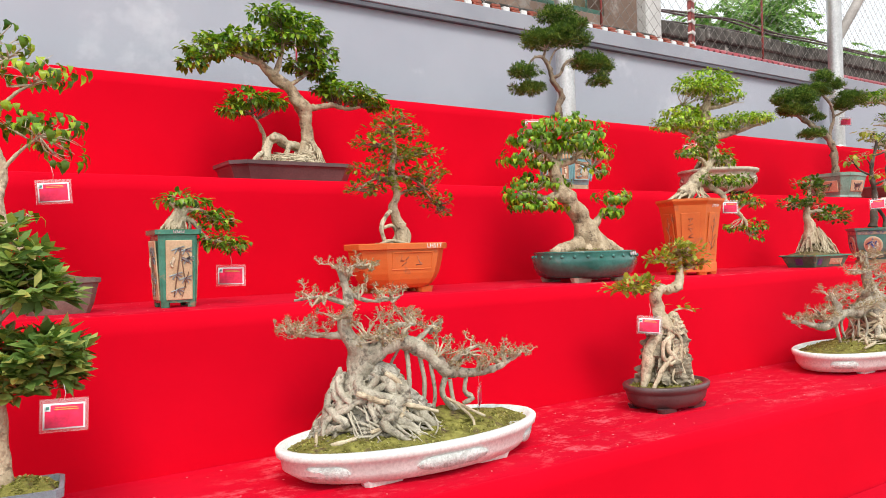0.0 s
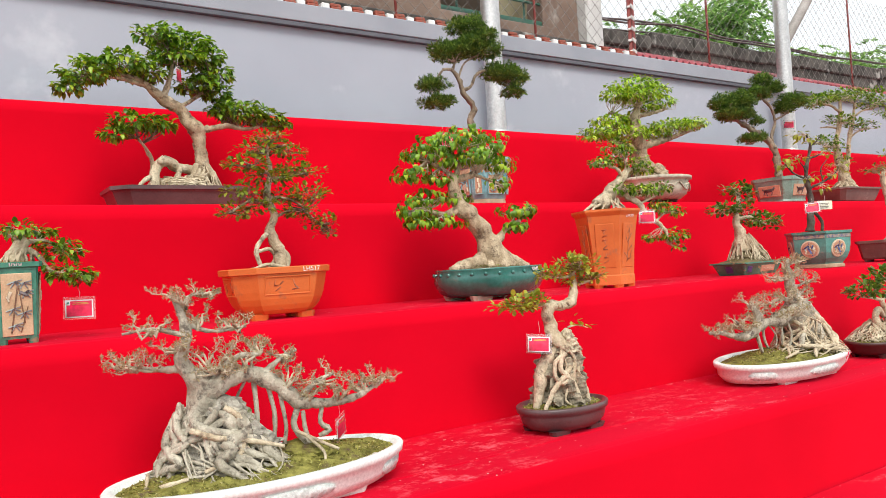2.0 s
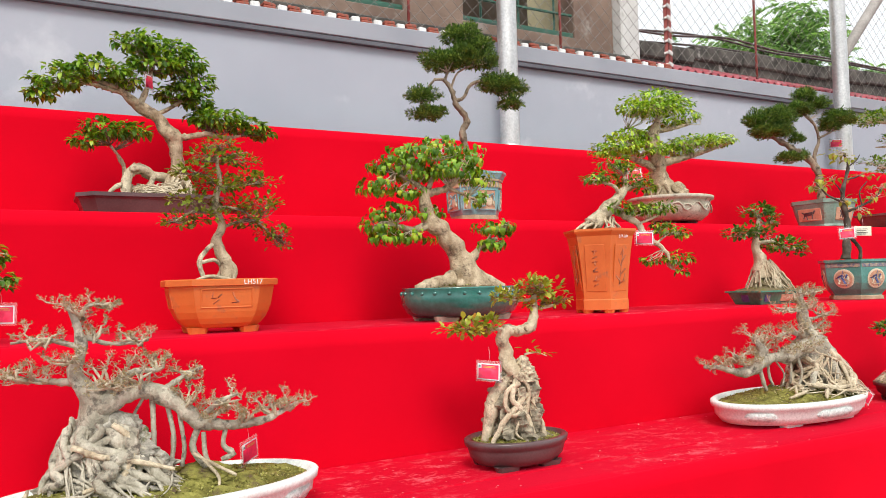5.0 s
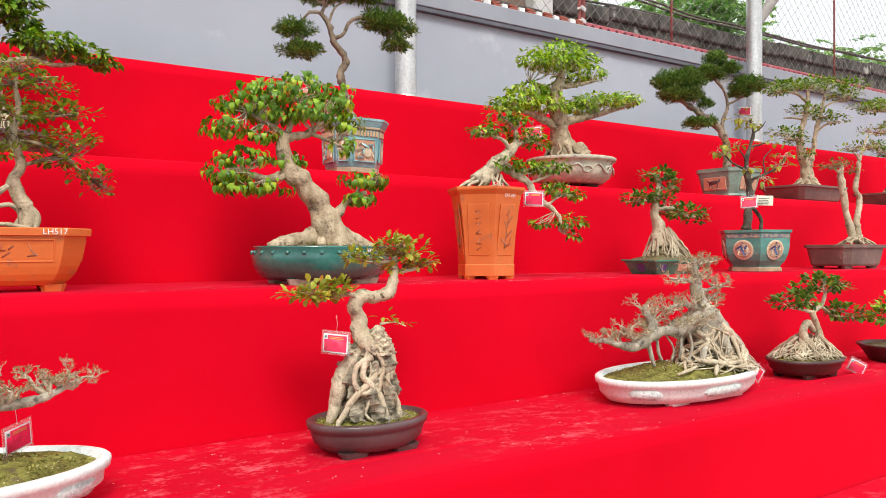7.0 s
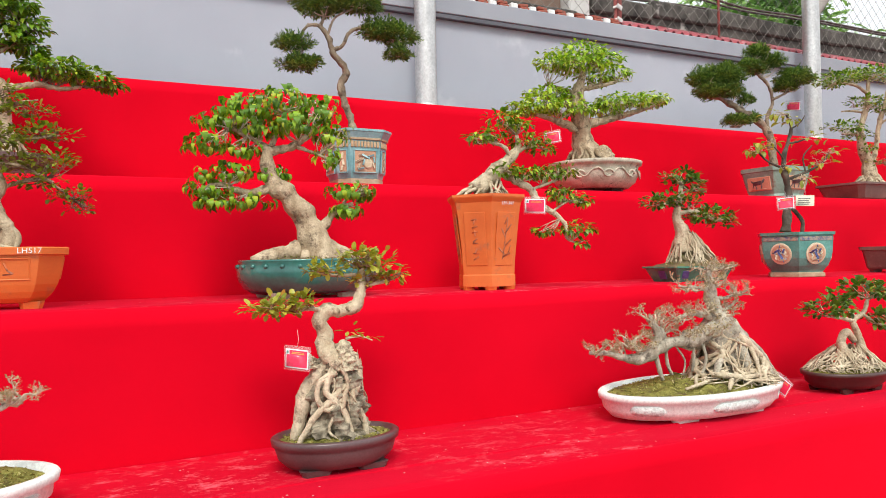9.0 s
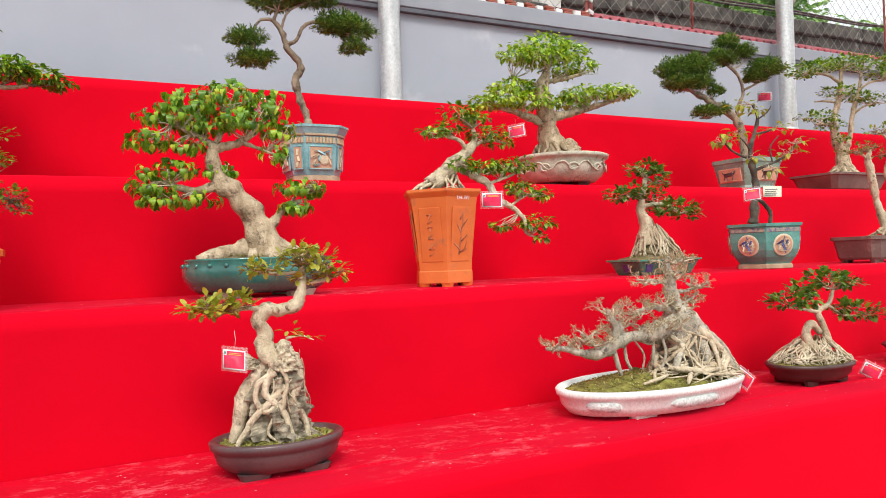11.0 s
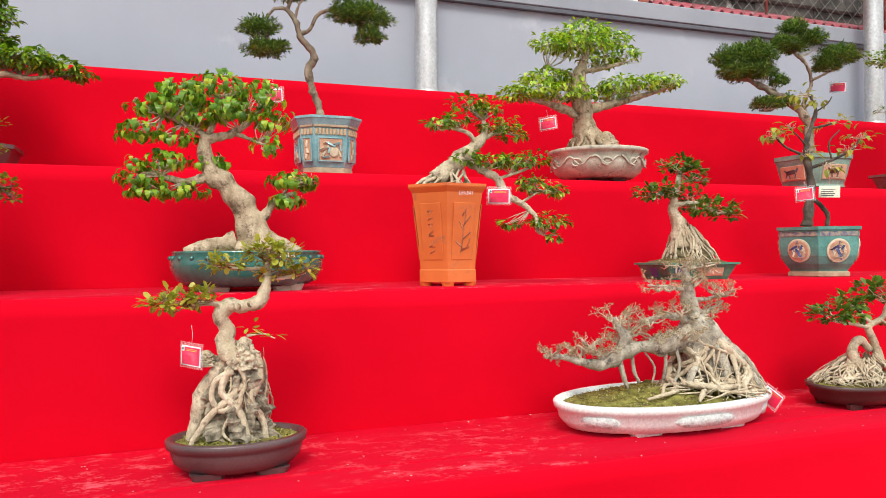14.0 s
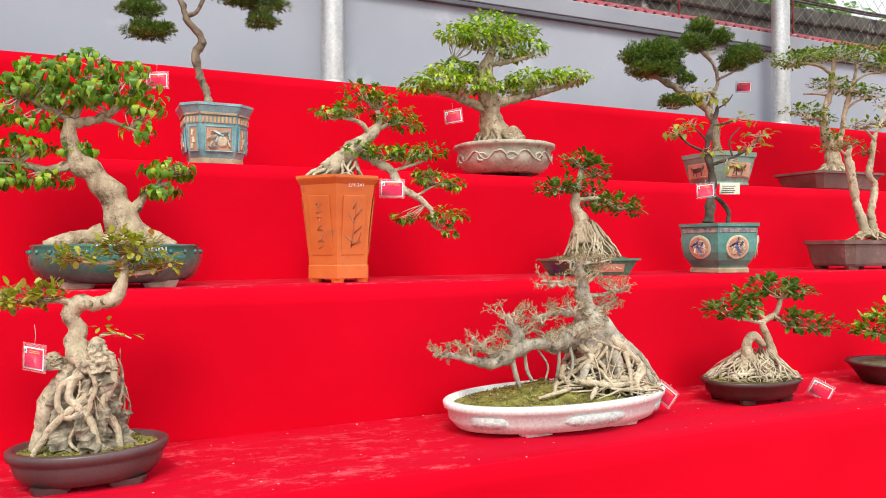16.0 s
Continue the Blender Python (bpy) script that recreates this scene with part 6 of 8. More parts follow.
def loop_root_tree():
    rng = np.random.default_rng(109)
    yaw = -32.6
    ob = bonsai(2.200, 3.13, STEP_1, yaw, -10, "airy bonsai with looped roots in an orange terracotta pot", 1.0)
    rows = [(0.140, 0.092, 0.025), (0.156, 0.104, 0.029), (0.178, 0.120, 0.045), (0.197, 0.133, 0.068), (0.211, 0.143, 0.095), (0.221, 0.151, 0.128), (0.229, 0.157, 0.165), (0.236, 0.162, 0.205), (0.252, 0.176, 0.208), (0.254, 0.178, 0.232), (0.248, 0.172, 0.236), (0.226, 0.152, 0.235), (0.222, 0.148, 0.215)]
    rows = [(0.95 * a, 0.95 * b, z) for a, b, z in rows]
    pot = pot_body(ob, "rect", rows, ORANGE_POT, "orange terracotta pot with cut corners", -yaw, 0.55, False)
    feet(pot, ORANGE_POT, [(-0.11, -0.065), (0.11, -0.065), (-0.11, 0.065), (0.11, 0.065)], (0.045, 0.03), 0.03, -yaw)
    for k, (w, dist) in enumerate(((0.225, 0.1485), (0.125, 0.216), (0.225, 0.1485), (0.125, 0.216))):
        lean = 11
        m = Matrix.Rotation(radians(-yaw + 90 * k), 4, "Z") @ pose(0, -dist + 0.006, 0.155, 90 + lean, 0, 0)
        panel = plate(pot, "panel", m, w, 0.085, 0.004, ORANGE_POT, "raised terracotta panel")
        for fx, fy, fw, fh in ((0, 0.040, w - 0.006, 0.006), (0, -0.040, w - 0.006, 0.006), (-w / 2 + 0.006, 0, 0.006, 0.074), (w / 2 - 0.006, 0, 0.006, 0.074)):
            plate(panel, "moulding", m @ pose(fx, fy, 0.0045), fw, fh, 0.004, ORANGE_POT, bevel=0.002)
        spots = ((-0.055, 0.0), (-0.045, -0.016), (-0.06, 0.016), (0.03, 0.01), (0.045, -0.012), (0.036, -0.02), (-0.03, 0.01))
        items = [(sx, sy, 0.022 + 0.01 * (i % 2), 0.006, (37 * i) % 180) for i, (sx, sy) in enumerate(spots) if abs(sx) < w / 2 - 0.01]
        blades(panel, "carving", m @ pose(0, 0, 0.0035), items, ORANGE_MARK, 0.002)
    number(pot, "LH517", 0.030, Matrix.Rotation(radians(-yaw), 4, "Z") @ pose(0.108, -0.1698, 0.221, 90, 0, 0))
    soil_in(ob, "rect", 0.212, 0.142, 0.217, 0.02, rng, SOIL, -yaw, 0.55)
    L = [[(0.036, 0.234, 0.044, 0.000), (0.026, 0.312, 0.039, 0.000), (-0.010, 0.406, 0.031, 0.000), (0.010, 0.478, 0.023, 0.000), (-0.016, 0.572, 0.021, 0.000), (0.005, 0.676, 0.016, 0.000), (-0.005, 0.767, 0.010, 0.000), (0.010, 0.845, 0.006, 0.000)], [(-0.010, 0.559, 0.013, 0.000), (0.086, 0.551, 0.010, -0.021), (0.190, 0.489, 0.008, -0.031)], [(-0.005, 0.541, 0.013, 0.000), (-0.096, 0.546, 0.010, 0.021), (-0.192, 0.489, 0.008, 0.031)],
         [(0.000, 0.650, 0.010, 0.000), (0.099, 0.666, 0.008, 0.021), (0.182, 0.686, 0.005, 0.026)], [(0.000, 0.676, 0.010, 0.000), (-0.070, 0.702, 0.008, -0.021), (-0.122, 0.728, 0.005, -0.026)], [(0.010, 0.468, 0.013, 0.000), (0.125, 0.507, 0.010, 0.016), (0.229, 0.429, 0.005, 0.021)], [(0.000, 0.775, 0.008, 0.000), (0.060, 0.806, 0.005, 0.013), (0.120, 0.819, 0.004, 0.016)]]
    limbs(ob, rng, L, BARK_TAN, rough=0.16)
    g = Geo()
    for rows2 in ([(-0.052, 0.229, 0.016, -0.016), (-0.073, 0.312, 0.016, -0.021), (-0.047, 0.369, 0.016, -0.010), (-0.010, 0.406, 0.018, 0.000)], [(-0.031, 0.229, 0.013, 0.021), (0.000, 0.281, 0.013, 0.021), (-0.018, 0.322, 0.013, 0.000), (-0.062, 0.312, 0.013, -0.026)], [(0.060, 0.229, 0.018, -0.021), (0.068, 0.281, 0.018, -0.016), (0.036, 0.322, 0.018, -0.010)], [(-0.083, 0.234, 0.010, -0.031), (-0.018, 0.250, 0.013, -0.042), (0.073, 0.229, 0.013, -0.036)]):
        tube(g, deep(rows2), 8, 0.01, 0.1, rng)
    tagged(part("root", g, BARK_PALE, ob), kind="stuff")
    P = pads_of([(0.003, 0.837, 0.088, 0.031, 0.000), (-0.044, 0.775, 0.094, 0.031, -0.021), (0.073, 0.775, 0.104, 0.031, 0.021), (-0.083, 0.702, 0.114, 0.036, -0.026), (0.125, 0.681, 0.114, 0.036, 0.026), (0.010, 0.650, 0.114, 0.036, -0.031), (-0.122, 0.585, 0.104, 0.036, 0.021), (0.177, 0.572, 0.104, 0.042, -0.026), (0.047, 0.559, 0.114, 0.036, 0.031), (-0.161, 0.489, 0.088, 0.036, 0.026), (-0.044, 0.507, 0.088, 0.031, -0.031), (0.229, 0.437, 0.083, 0.039, 0.016), (0.138, 0.489, 0.094, 0.036, -0.031), (0.255, 0.385, 0.047, 0.021, 0.016)], 0.95)
    crown(ob, rng, L, P, "round", 0.025, 5200, LEAF_MIXED, BARK_BROWN, 13, 0.0024, 3)


loop_root_tree()


def drooping_ficus_in_green_bowl():
    rng = np.random.default_rng(110)
    yaw = -33.7
    ob = bonsai(3.415, 3.10, STEP_1, yaw, -9.6, "thick ficus with drooping leaves in a green glazed bowl")
    rows = [(0.24, 0.16, 0.02), (0.27, 0.185, 0.024), (0.31, 0.215, 0.045), (0.338, 0.24, 0.09), (0.342, 0.244, 0.13), (0.330, 0.234, 0.16), (0.334, 0.238, 0.165), (0.332, 0.236, 0.172), (0.306, 0.212, 0.172), (0.30, 0.206, 0.15)]
    pot = pot_body(ob, "oval", [(0.95 * a, 1.06 * b, z) for a, b, z in rows], GREEN_GLAZE, "green glazed drum bowl", -yaw)
    g = Geo()
    for i in range(26):
        t = 2 * math.pi * i / 26
        c = np.array((0.321 * math.cos(t), 0.2555 * math.sin(t), 0.143))
        d = np.array((math.cos(t), math.sin(t), 0.2))
        tube(g, [(*(c - d * 0.004), 0.011), (*(c + d * 0.004), 0.010), (*(c + d * 0.008), 0.005)], 8, 0.004)
    tagged(part("stud", turn(g, -yaw), GREEN_GLAZE, pot, "row of round studs"), kind="stuff")
    feet(pot, STONE_POT, [(-0.15, -0.12), (0.15, -0.12), (-0.15, 0.12), (0.15, 0.12)], (0.07, 0.03), 0.03, -yaw)
    m = Matrix.Rotation(radians(-yaw), 4, "Z") @ pose(0.13, -0.2375, 0.153, 75, 0, 17)
    blades(pot, "chalk_mark", m, [(-0.032 + i * 0.013, 0, 0.007, 0.018, 10 * (-1) ** i) for i in range(6)], INK, 0.003)
    soil_in(ob, "oval", 0.288, 0.221, 0.155, 0.03, rng, SOIL, -yaw)
    moss_cover(ob, rng, 0.276, 0.21, 0.157, 0.03, -yaw, 500)
    L = [[(0.005, 0.161, 0.155, 0.000), (-0.003, 0.233, 0.112, 0.000), (-0.020, 0.302, 0.086, 0.000), (-0.059, 0.379, 0.075, 0.000), (-0.105, 0.456, 0.062, 0.000), (-0.164, 0.507, 0.046, 0.000), (-0.202, 0.591, 0.038, 0.000), (-0.195, 0.678, 0.031, 0.000)], [(0.023, 0.259, 0.038, 0.000), (0.061, 0.335, 0.031, -0.013), (0.125, 0.399, 0.023, -0.026), (0.189, 0.422, 0.015, -0.031)],
         [(-0.200, 0.653, 0.028, 0.000), (-0.092, 0.684, 0.026, 0.010), (-0.010, 0.745, 0.018, 0.020)], [(-0.164, 0.499, 0.033, 0.000), (-0.271, 0.468, 0.026, -0.020), (-0.387, 0.504, 0.018, -0.031), (-0.451, 0.489, 0.010, -0.036)], [(-0.195, 0.673, 0.020, 0.000), (-0.271, 0.719, 0.015, -0.020), (-0.348, 0.755, 0.010, -0.031)], [(-0.079, 0.686, 0.015, 0.010), (0.036, 0.643, 0.010, -0.020), (0.092, 0.617, 0.008, -0.026)],
         [(-0.182, 0.678, 0.020, 0.000), (-0.143, 0.776, 0.015, 0.015), (-0.131, 0.832, 0.010, 0.020)], [(0.133, 0.402, 0.015, -0.026), (0.164, 0.456, 0.010, -0.020), (0.202, 0.474, 0.008, -0.020)]]
    L = [[(x + 0.02, z, r, d) for x, z, r, d in rows2] for rows2 in L]
    limbs(ob, rng, L, BARK_TAN, rough=0.27, sides=16)
    g = Geo()
    for rows2 in ([(-0.036, 0.215, 0.066, -0.036), (-0.131, 0.190, 0.052, -0.061), (-0.225, 0.165, 0.034, -0.072)], [(0.061, 0.235, 0.062, -0.026), (0.143, 0.200, 0.054, -0.036), (0.235, 0.165, 0.036, -0.041)], [(0.005, 0.200, 0.038, -0.067), (0.010, 0.166, 0.031, -0.102)], [(-0.041, 0.200, 0.036, 0.051), (-0.118, 0.166, 0.020, 0.087)], [(0.061, 0.200, 0.036, 0.046), (0.138, 0.161, 0.020, 0.077)]):
        tube(g, deep(rows2), 12, 0.012, 0.14, rng)
    tagged(part("root", g, BARK_TAN, ob), kind="stuff")
    P = pads_of([(-0.131, 0.883, 0.138, 0.061, 0.010), (-0.276, 0.837, 0.113, 0.061, -0.020), (0.023, 0.847, 0.102, 0.067, 0.020), (-0.369, 0.786, 0.102, 0.046, -0.036), (-0.430, 0.678, 0.097, 0.046, -0.036), (-0.246, 0.763, 0.128, 0.056, 0.036), (-0.054, 0.776, 0.128, 0.051, -0.036), (0.074, 0.737, 0.082, 0.056, 0.010), (-0.297, 0.660, 0.087, 0.036, -0.026), (0.074, 0.627, 0.061, 0.051, -0.026), (-0.430, 0.489, 0.092, 0.067, -0.041), (-0.348, 0.558, 0.092, 0.046, -0.010), (-0.271, 0.430, 0.102, 0.038, -0.026), (-0.399, 0.430, 0.087, 0.036, -0.031), (0.177, 0.479, 0.102, 0.041, -0.026), (0.241, 0.468, 0.056, 0.031, -0.020), (0.164, 0.392, 0.061, 0.031, -0.036), (-0.195, 0.558, 0.077, 0.036, 0.036)], 0.85)
    P = [(x + 0.02, *rest) for x, *rest in P]
    crown(ob, rng, L, P, "droop", 0.044, 3700, LEAF_FICUS, TWIG, 9, 0.0036, 2)


drooping_ficus_in_green_bowl()


def hex_faces(yaw, r):
    """Upright frames on the six faces of a six-sided pot that has a corner towards -y."""
    return [Matrix.Rotation(radians(yaw + 30 + 60 * k), 4, "Z") @ pose(0, -r * math.cos(radians(30)), 0, 90, 0, 0) for k in range(6)]


def cascade_in_orange_hexagon():
    rng = np.random.default_rng(111)
    yaw = -21.0
    ob = bonsai(4.345, 3.10, STEP_1, yaw, 0, "cascading bonsai in a tall orange hexagonal terracotta pot")
    h = 0.475
    rows = [(0.152, 0.152, 0.02), (0.152, 0.152, 0.075), (0.148, 0.148, 0.08), (0.158, 0.158, 0.22), (0.176, 0.176, 0.36), (0.190, 0.190, h - 0.04), (0.207, 0.207, h - 0.018), (0.210, 0.210, h - 0.012), (0.210, 0.210, h), (0.182, 0.182, h), (0.178, 0.178, h - 0.03)]
    pot = pot_body(ob, 6, rows, ORANGE_POT, "tall six-sided orange terracotta pot", 0, smooth=False)
    feet(pot, ORANGE_POT, [(0.118 * math.sin(radians(60 * k)), -0.118 * math.cos(radians(60 * k))) for k in range(6)], (0.032, 0.026), 0.024)
    for k, m in enumerate(hex_faces(0, 0.166)):
        f = m @ pose(0, 0.255, 0.0015, 6.5, 0, 0)
        panel = plate(pot, "panel", f, 0.112, 0.265, 0.0035, ORANGE_POT, "sunken carved panel")
        top = f @ pose(0, 0, 0.003)
        if k % 2:
            items = [(0.0, y, 0.030, 0.006, a) for y, a in ((0.095, 0), (0.088, 70), (0.06, 20), (0.03, 90), (0.035, 5), (-0.005, 40), (-0.02, 0), (-0.06, 65), (-0.07, 0), (-0.095, 30))]
        else:
            items = [(0.0, 0.0, 0.20, 0.006, 84), (0.016, 0.05, 0.06, 0.006, 50), (-0.014, 0.03, 0.05, 0.006, 120), (0.018, -0.02, 0.05, 0.007, 40), (-0.02, -0.06, 0.05, 0.008, 140), (0.012, -0.08, 0.05, 0.009, 20), (0.0, 0.09, 0.04, 0.006, 60), (0.03, -0.05, 0.04, 0.005, 70)]
        blades(panel, "carving", top, items, ORANGE_MARK, 0.002)
    number(pot, "LH-341", 0.026, hex_faces(0, 0.200)[0] @ pose(0.0, h - 0.046, 0.002, 25, 0, 0))
    soil_in(ob, 6, 0.18, 0.18, h - 0.025, 0.02, rng, SOIL, 0)
    L = [[(-0.051, 0.505, 0.059, -0.016), (0.024, 0.569, 0.056, -0.016), (0.085, 0.627, 0.048, -0.011), (0.152, 0.686, 0.035, 0.000), (0.184, 0.734, 0.021, 0.000), (0.179, 0.796, 0.013, 0.000)], [(0.147, 0.670, 0.021, 0.000), (0.104, 0.729, 0.016, -0.021), (0.019, 0.750, 0.011, -0.032)], [(0.166, 0.702, 0.019, 0.000), (0.232, 0.734, 0.013, 0.016), (0.299, 0.742, 0.008, 0.021)],
         [(0.099, 0.595, 0.035, 0.000), (0.179, 0.547, 0.032, -0.027), (0.243, 0.510, 0.029, -0.043), (0.286, 0.435, 0.029, -0.053), (0.366, 0.387, 0.024, -0.059), (0.425, 0.328, 0.019, -0.059), (0.433, 0.259, 0.013, -0.059), (0.494, 0.227, 0.008, -0.059)], [(0.246, 0.510, 0.013, -0.043), (0.339, 0.542, 0.011, -0.027), (0.406, 0.569, 0.008, -0.021)], [(0.352, 0.392, 0.011, -0.053), (0.419, 0.435, 0.008, -0.037), (0.459, 0.451, 0.005, -0.032)],
         [(0.158, 0.569, 0.013, -0.021), (0.139, 0.590, 0.011, -0.048), (0.112, 0.601, 0.008, -0.064)]]
    limbs(ob, rng, L, BARK_PALE, rough=0.19, sides=12)
    g = Geo()
    root_fan(g, rng, (0.04, 0, 0.56, 0.05, 0.04), (-0.02, 0, h - 0.012, 0.15, 0.12), 16, 0.016, 0.007, wiggle=0.06, forks=0.5)
    tagged(part("root", g, BARK_PALE, ob), kind="stuff")
    P = pads_of([(0.120, 0.878, 0.096, 0.035, 0.005), (0.200, 0.846, 0.069, 0.032, 0.021), (-0.021, 0.766, 0.091, 0.027, -0.032), (0.045, 0.793, 0.064, 0.027, -0.021), (0.238, 0.766, 0.107, 0.040, 0.021), (0.318, 0.729, 0.069, 0.027, 0.027), (0.104, 0.601, 0.085, 0.035, -0.064), (0.200, 0.590, 0.091, 0.037, -0.053), (0.307, 0.590, 0.096, 0.035, -0.021), (0.414, 0.601, 0.085, 0.040, -0.016), (0.446, 0.467, 0.091, 0.040, -0.032), (0.539, 0.449, 0.048, 0.024, -0.027), (0.312, 0.291, 0.059, 0.024, -0.064), (0.486, 0.296, 0.091, 0.040, -0.059), (0.521, 0.227, 0.037, 0.027, -0.059), (0.392, 0.502, 0.059, 0.027, -0.032)], 0.8)
    crown(ob, rng, L, P, "pointed", 0.030, 5600, LEAF_DEEP, TWIG, 8, 0.0026, 1)


cascade_in_orange_hexagon()


def root_cone_tree():
    rng = np.random.default_rng(112)
    yaw = -21.0
    ob = bonsai(5.713, 3.07, STEP_1, yaw, 17, "dark glossy bonsai on a root cone in a green tray")
    pot = pot_body(ob, "rect", [(0.185, 0.10, 0.0), (0.19, 0.105, 0.01), (0.225, 0.13, 0.078), (0.24, 0.145, 0.082), (0.24, 0.145, 0.092), (0.222, 0.128, 0.092), (0.218, 0.124, 0.08)], FRAME_GREEN, "shallow green glazed tray", -yaw, 0.06, False)
    for k, (dist, w) in enumerate(((0.118, 0.30), (0.208, 0.16), (0.118, 0.30), (0.208, 0.16))):
        m = Matrix.Rotation(radians(-yaw + 90 * k), 4, "Z") @ pose(0, -dist - 0.001, 0.044, 90 + 19, 0, 0)
        if k % 2:
            panel = plate(pot, "panel", m, 0.055, 0.05, 0.004, BLUE_DECOR, "dark blue flower")
        else:
            panel = plate(pot, "panel", m @ pose(0.06, 0, 0), 0.16, 0.045, 0.003, PEACH, "peach panel")
            blades(panel, "relief", m @ pose(0.06, 0, 0.003), [(-0.05 + 0.02 * i, 0.004 * (-1) ** i, 0.018, 0.007, 40 * i) for i in range(6)], CREAM_DECOR)
            plate(pot, "panel", m @ pose(-0.15, 0, 0), 0.05, 0.045, 0.004, BLUE_DECOR, "dark blue flower")
    soil_in(ob, "rect", 0.22, 0.126, 0.082, 0.04, rng, SOIL, -yaw, 0.06)
    moss_cover(ob, rng, 0.20, 0.115, 0.086, 0.04, -yaw, 700)
    L = [[(-0.021, 0.177, 0.079, 0.000), (-0.034, 0.284, 0.058, 0.000), (-0.070, 0.366, 0.037, 0.000), (-0.064, 0.436, 0.027, 0.000), (-0.046, 0.512, 0.021, 0.000), (-0.034, 0.580, 0.012, 0.000)], [(-0.055, 0.403, 0.021, 0.000), (0.058, 0.409, 0.015, -0.024), (0.159, 0.354, 0.012, -0.037)], [(-0.064, 0.445, 0.015, 0.000), (-0.131, 0.458, 0.012, 0.018), (-0.192, 0.451, 0.009, 0.024)], [(-0.046, 0.512, 0.012, 0.000), (0.021, 0.537, 0.009, 0.018), (0.082, 0.537, 0.006, 0.024)]]
    limbs(ob, rng, L, BARK_PALE, rough=0.16)
    g = Geo()
    root_fan(g, rng, (-0.02, 0, 0.30, 0.04, 0.04), (0.02, 0, 0.10, 0.17, 0.11), 40, 0.012, 0.005, wiggle=0.06, forks=0.8, bulge=0.1)
    tagged(part("root", g, BARK_PALE, ob), kind="stuff")
    g = Geo()
    boulder(g, (0.01, 0, 0.085), (0.14, 0.09, 0.20), rng, 9.1, taper=0.5, jag=0.2)
    part("rock", g, SOIL, ob, "soil-covered rock")
    P = pads_of([(-0.040, 0.610, 0.110, 0.037, 0.000), (0.021, 0.580, 0.104, 0.034, 0.024), (0.088, 0.537, 0.061, 0.024, 0.031), (-0.177, 0.458, 0.110, 0.043, 0.024), (-0.085, 0.482, 0.092, 0.037, -0.031), (0.021, 0.445, 0.085, 0.034, 0.031), (0.128, 0.378, 0.128, 0.046, -0.037), (0.210, 0.342, 0.073, 0.031, -0.043), (0.037, 0.366, 0.079, 0.031, -0.012)], 0.85)
    crown(ob, rng, L, P, "round", 0.034, 5200, LEAF_DARK, TWIG, 8, 0.0026, 1)


root_cone_tree()


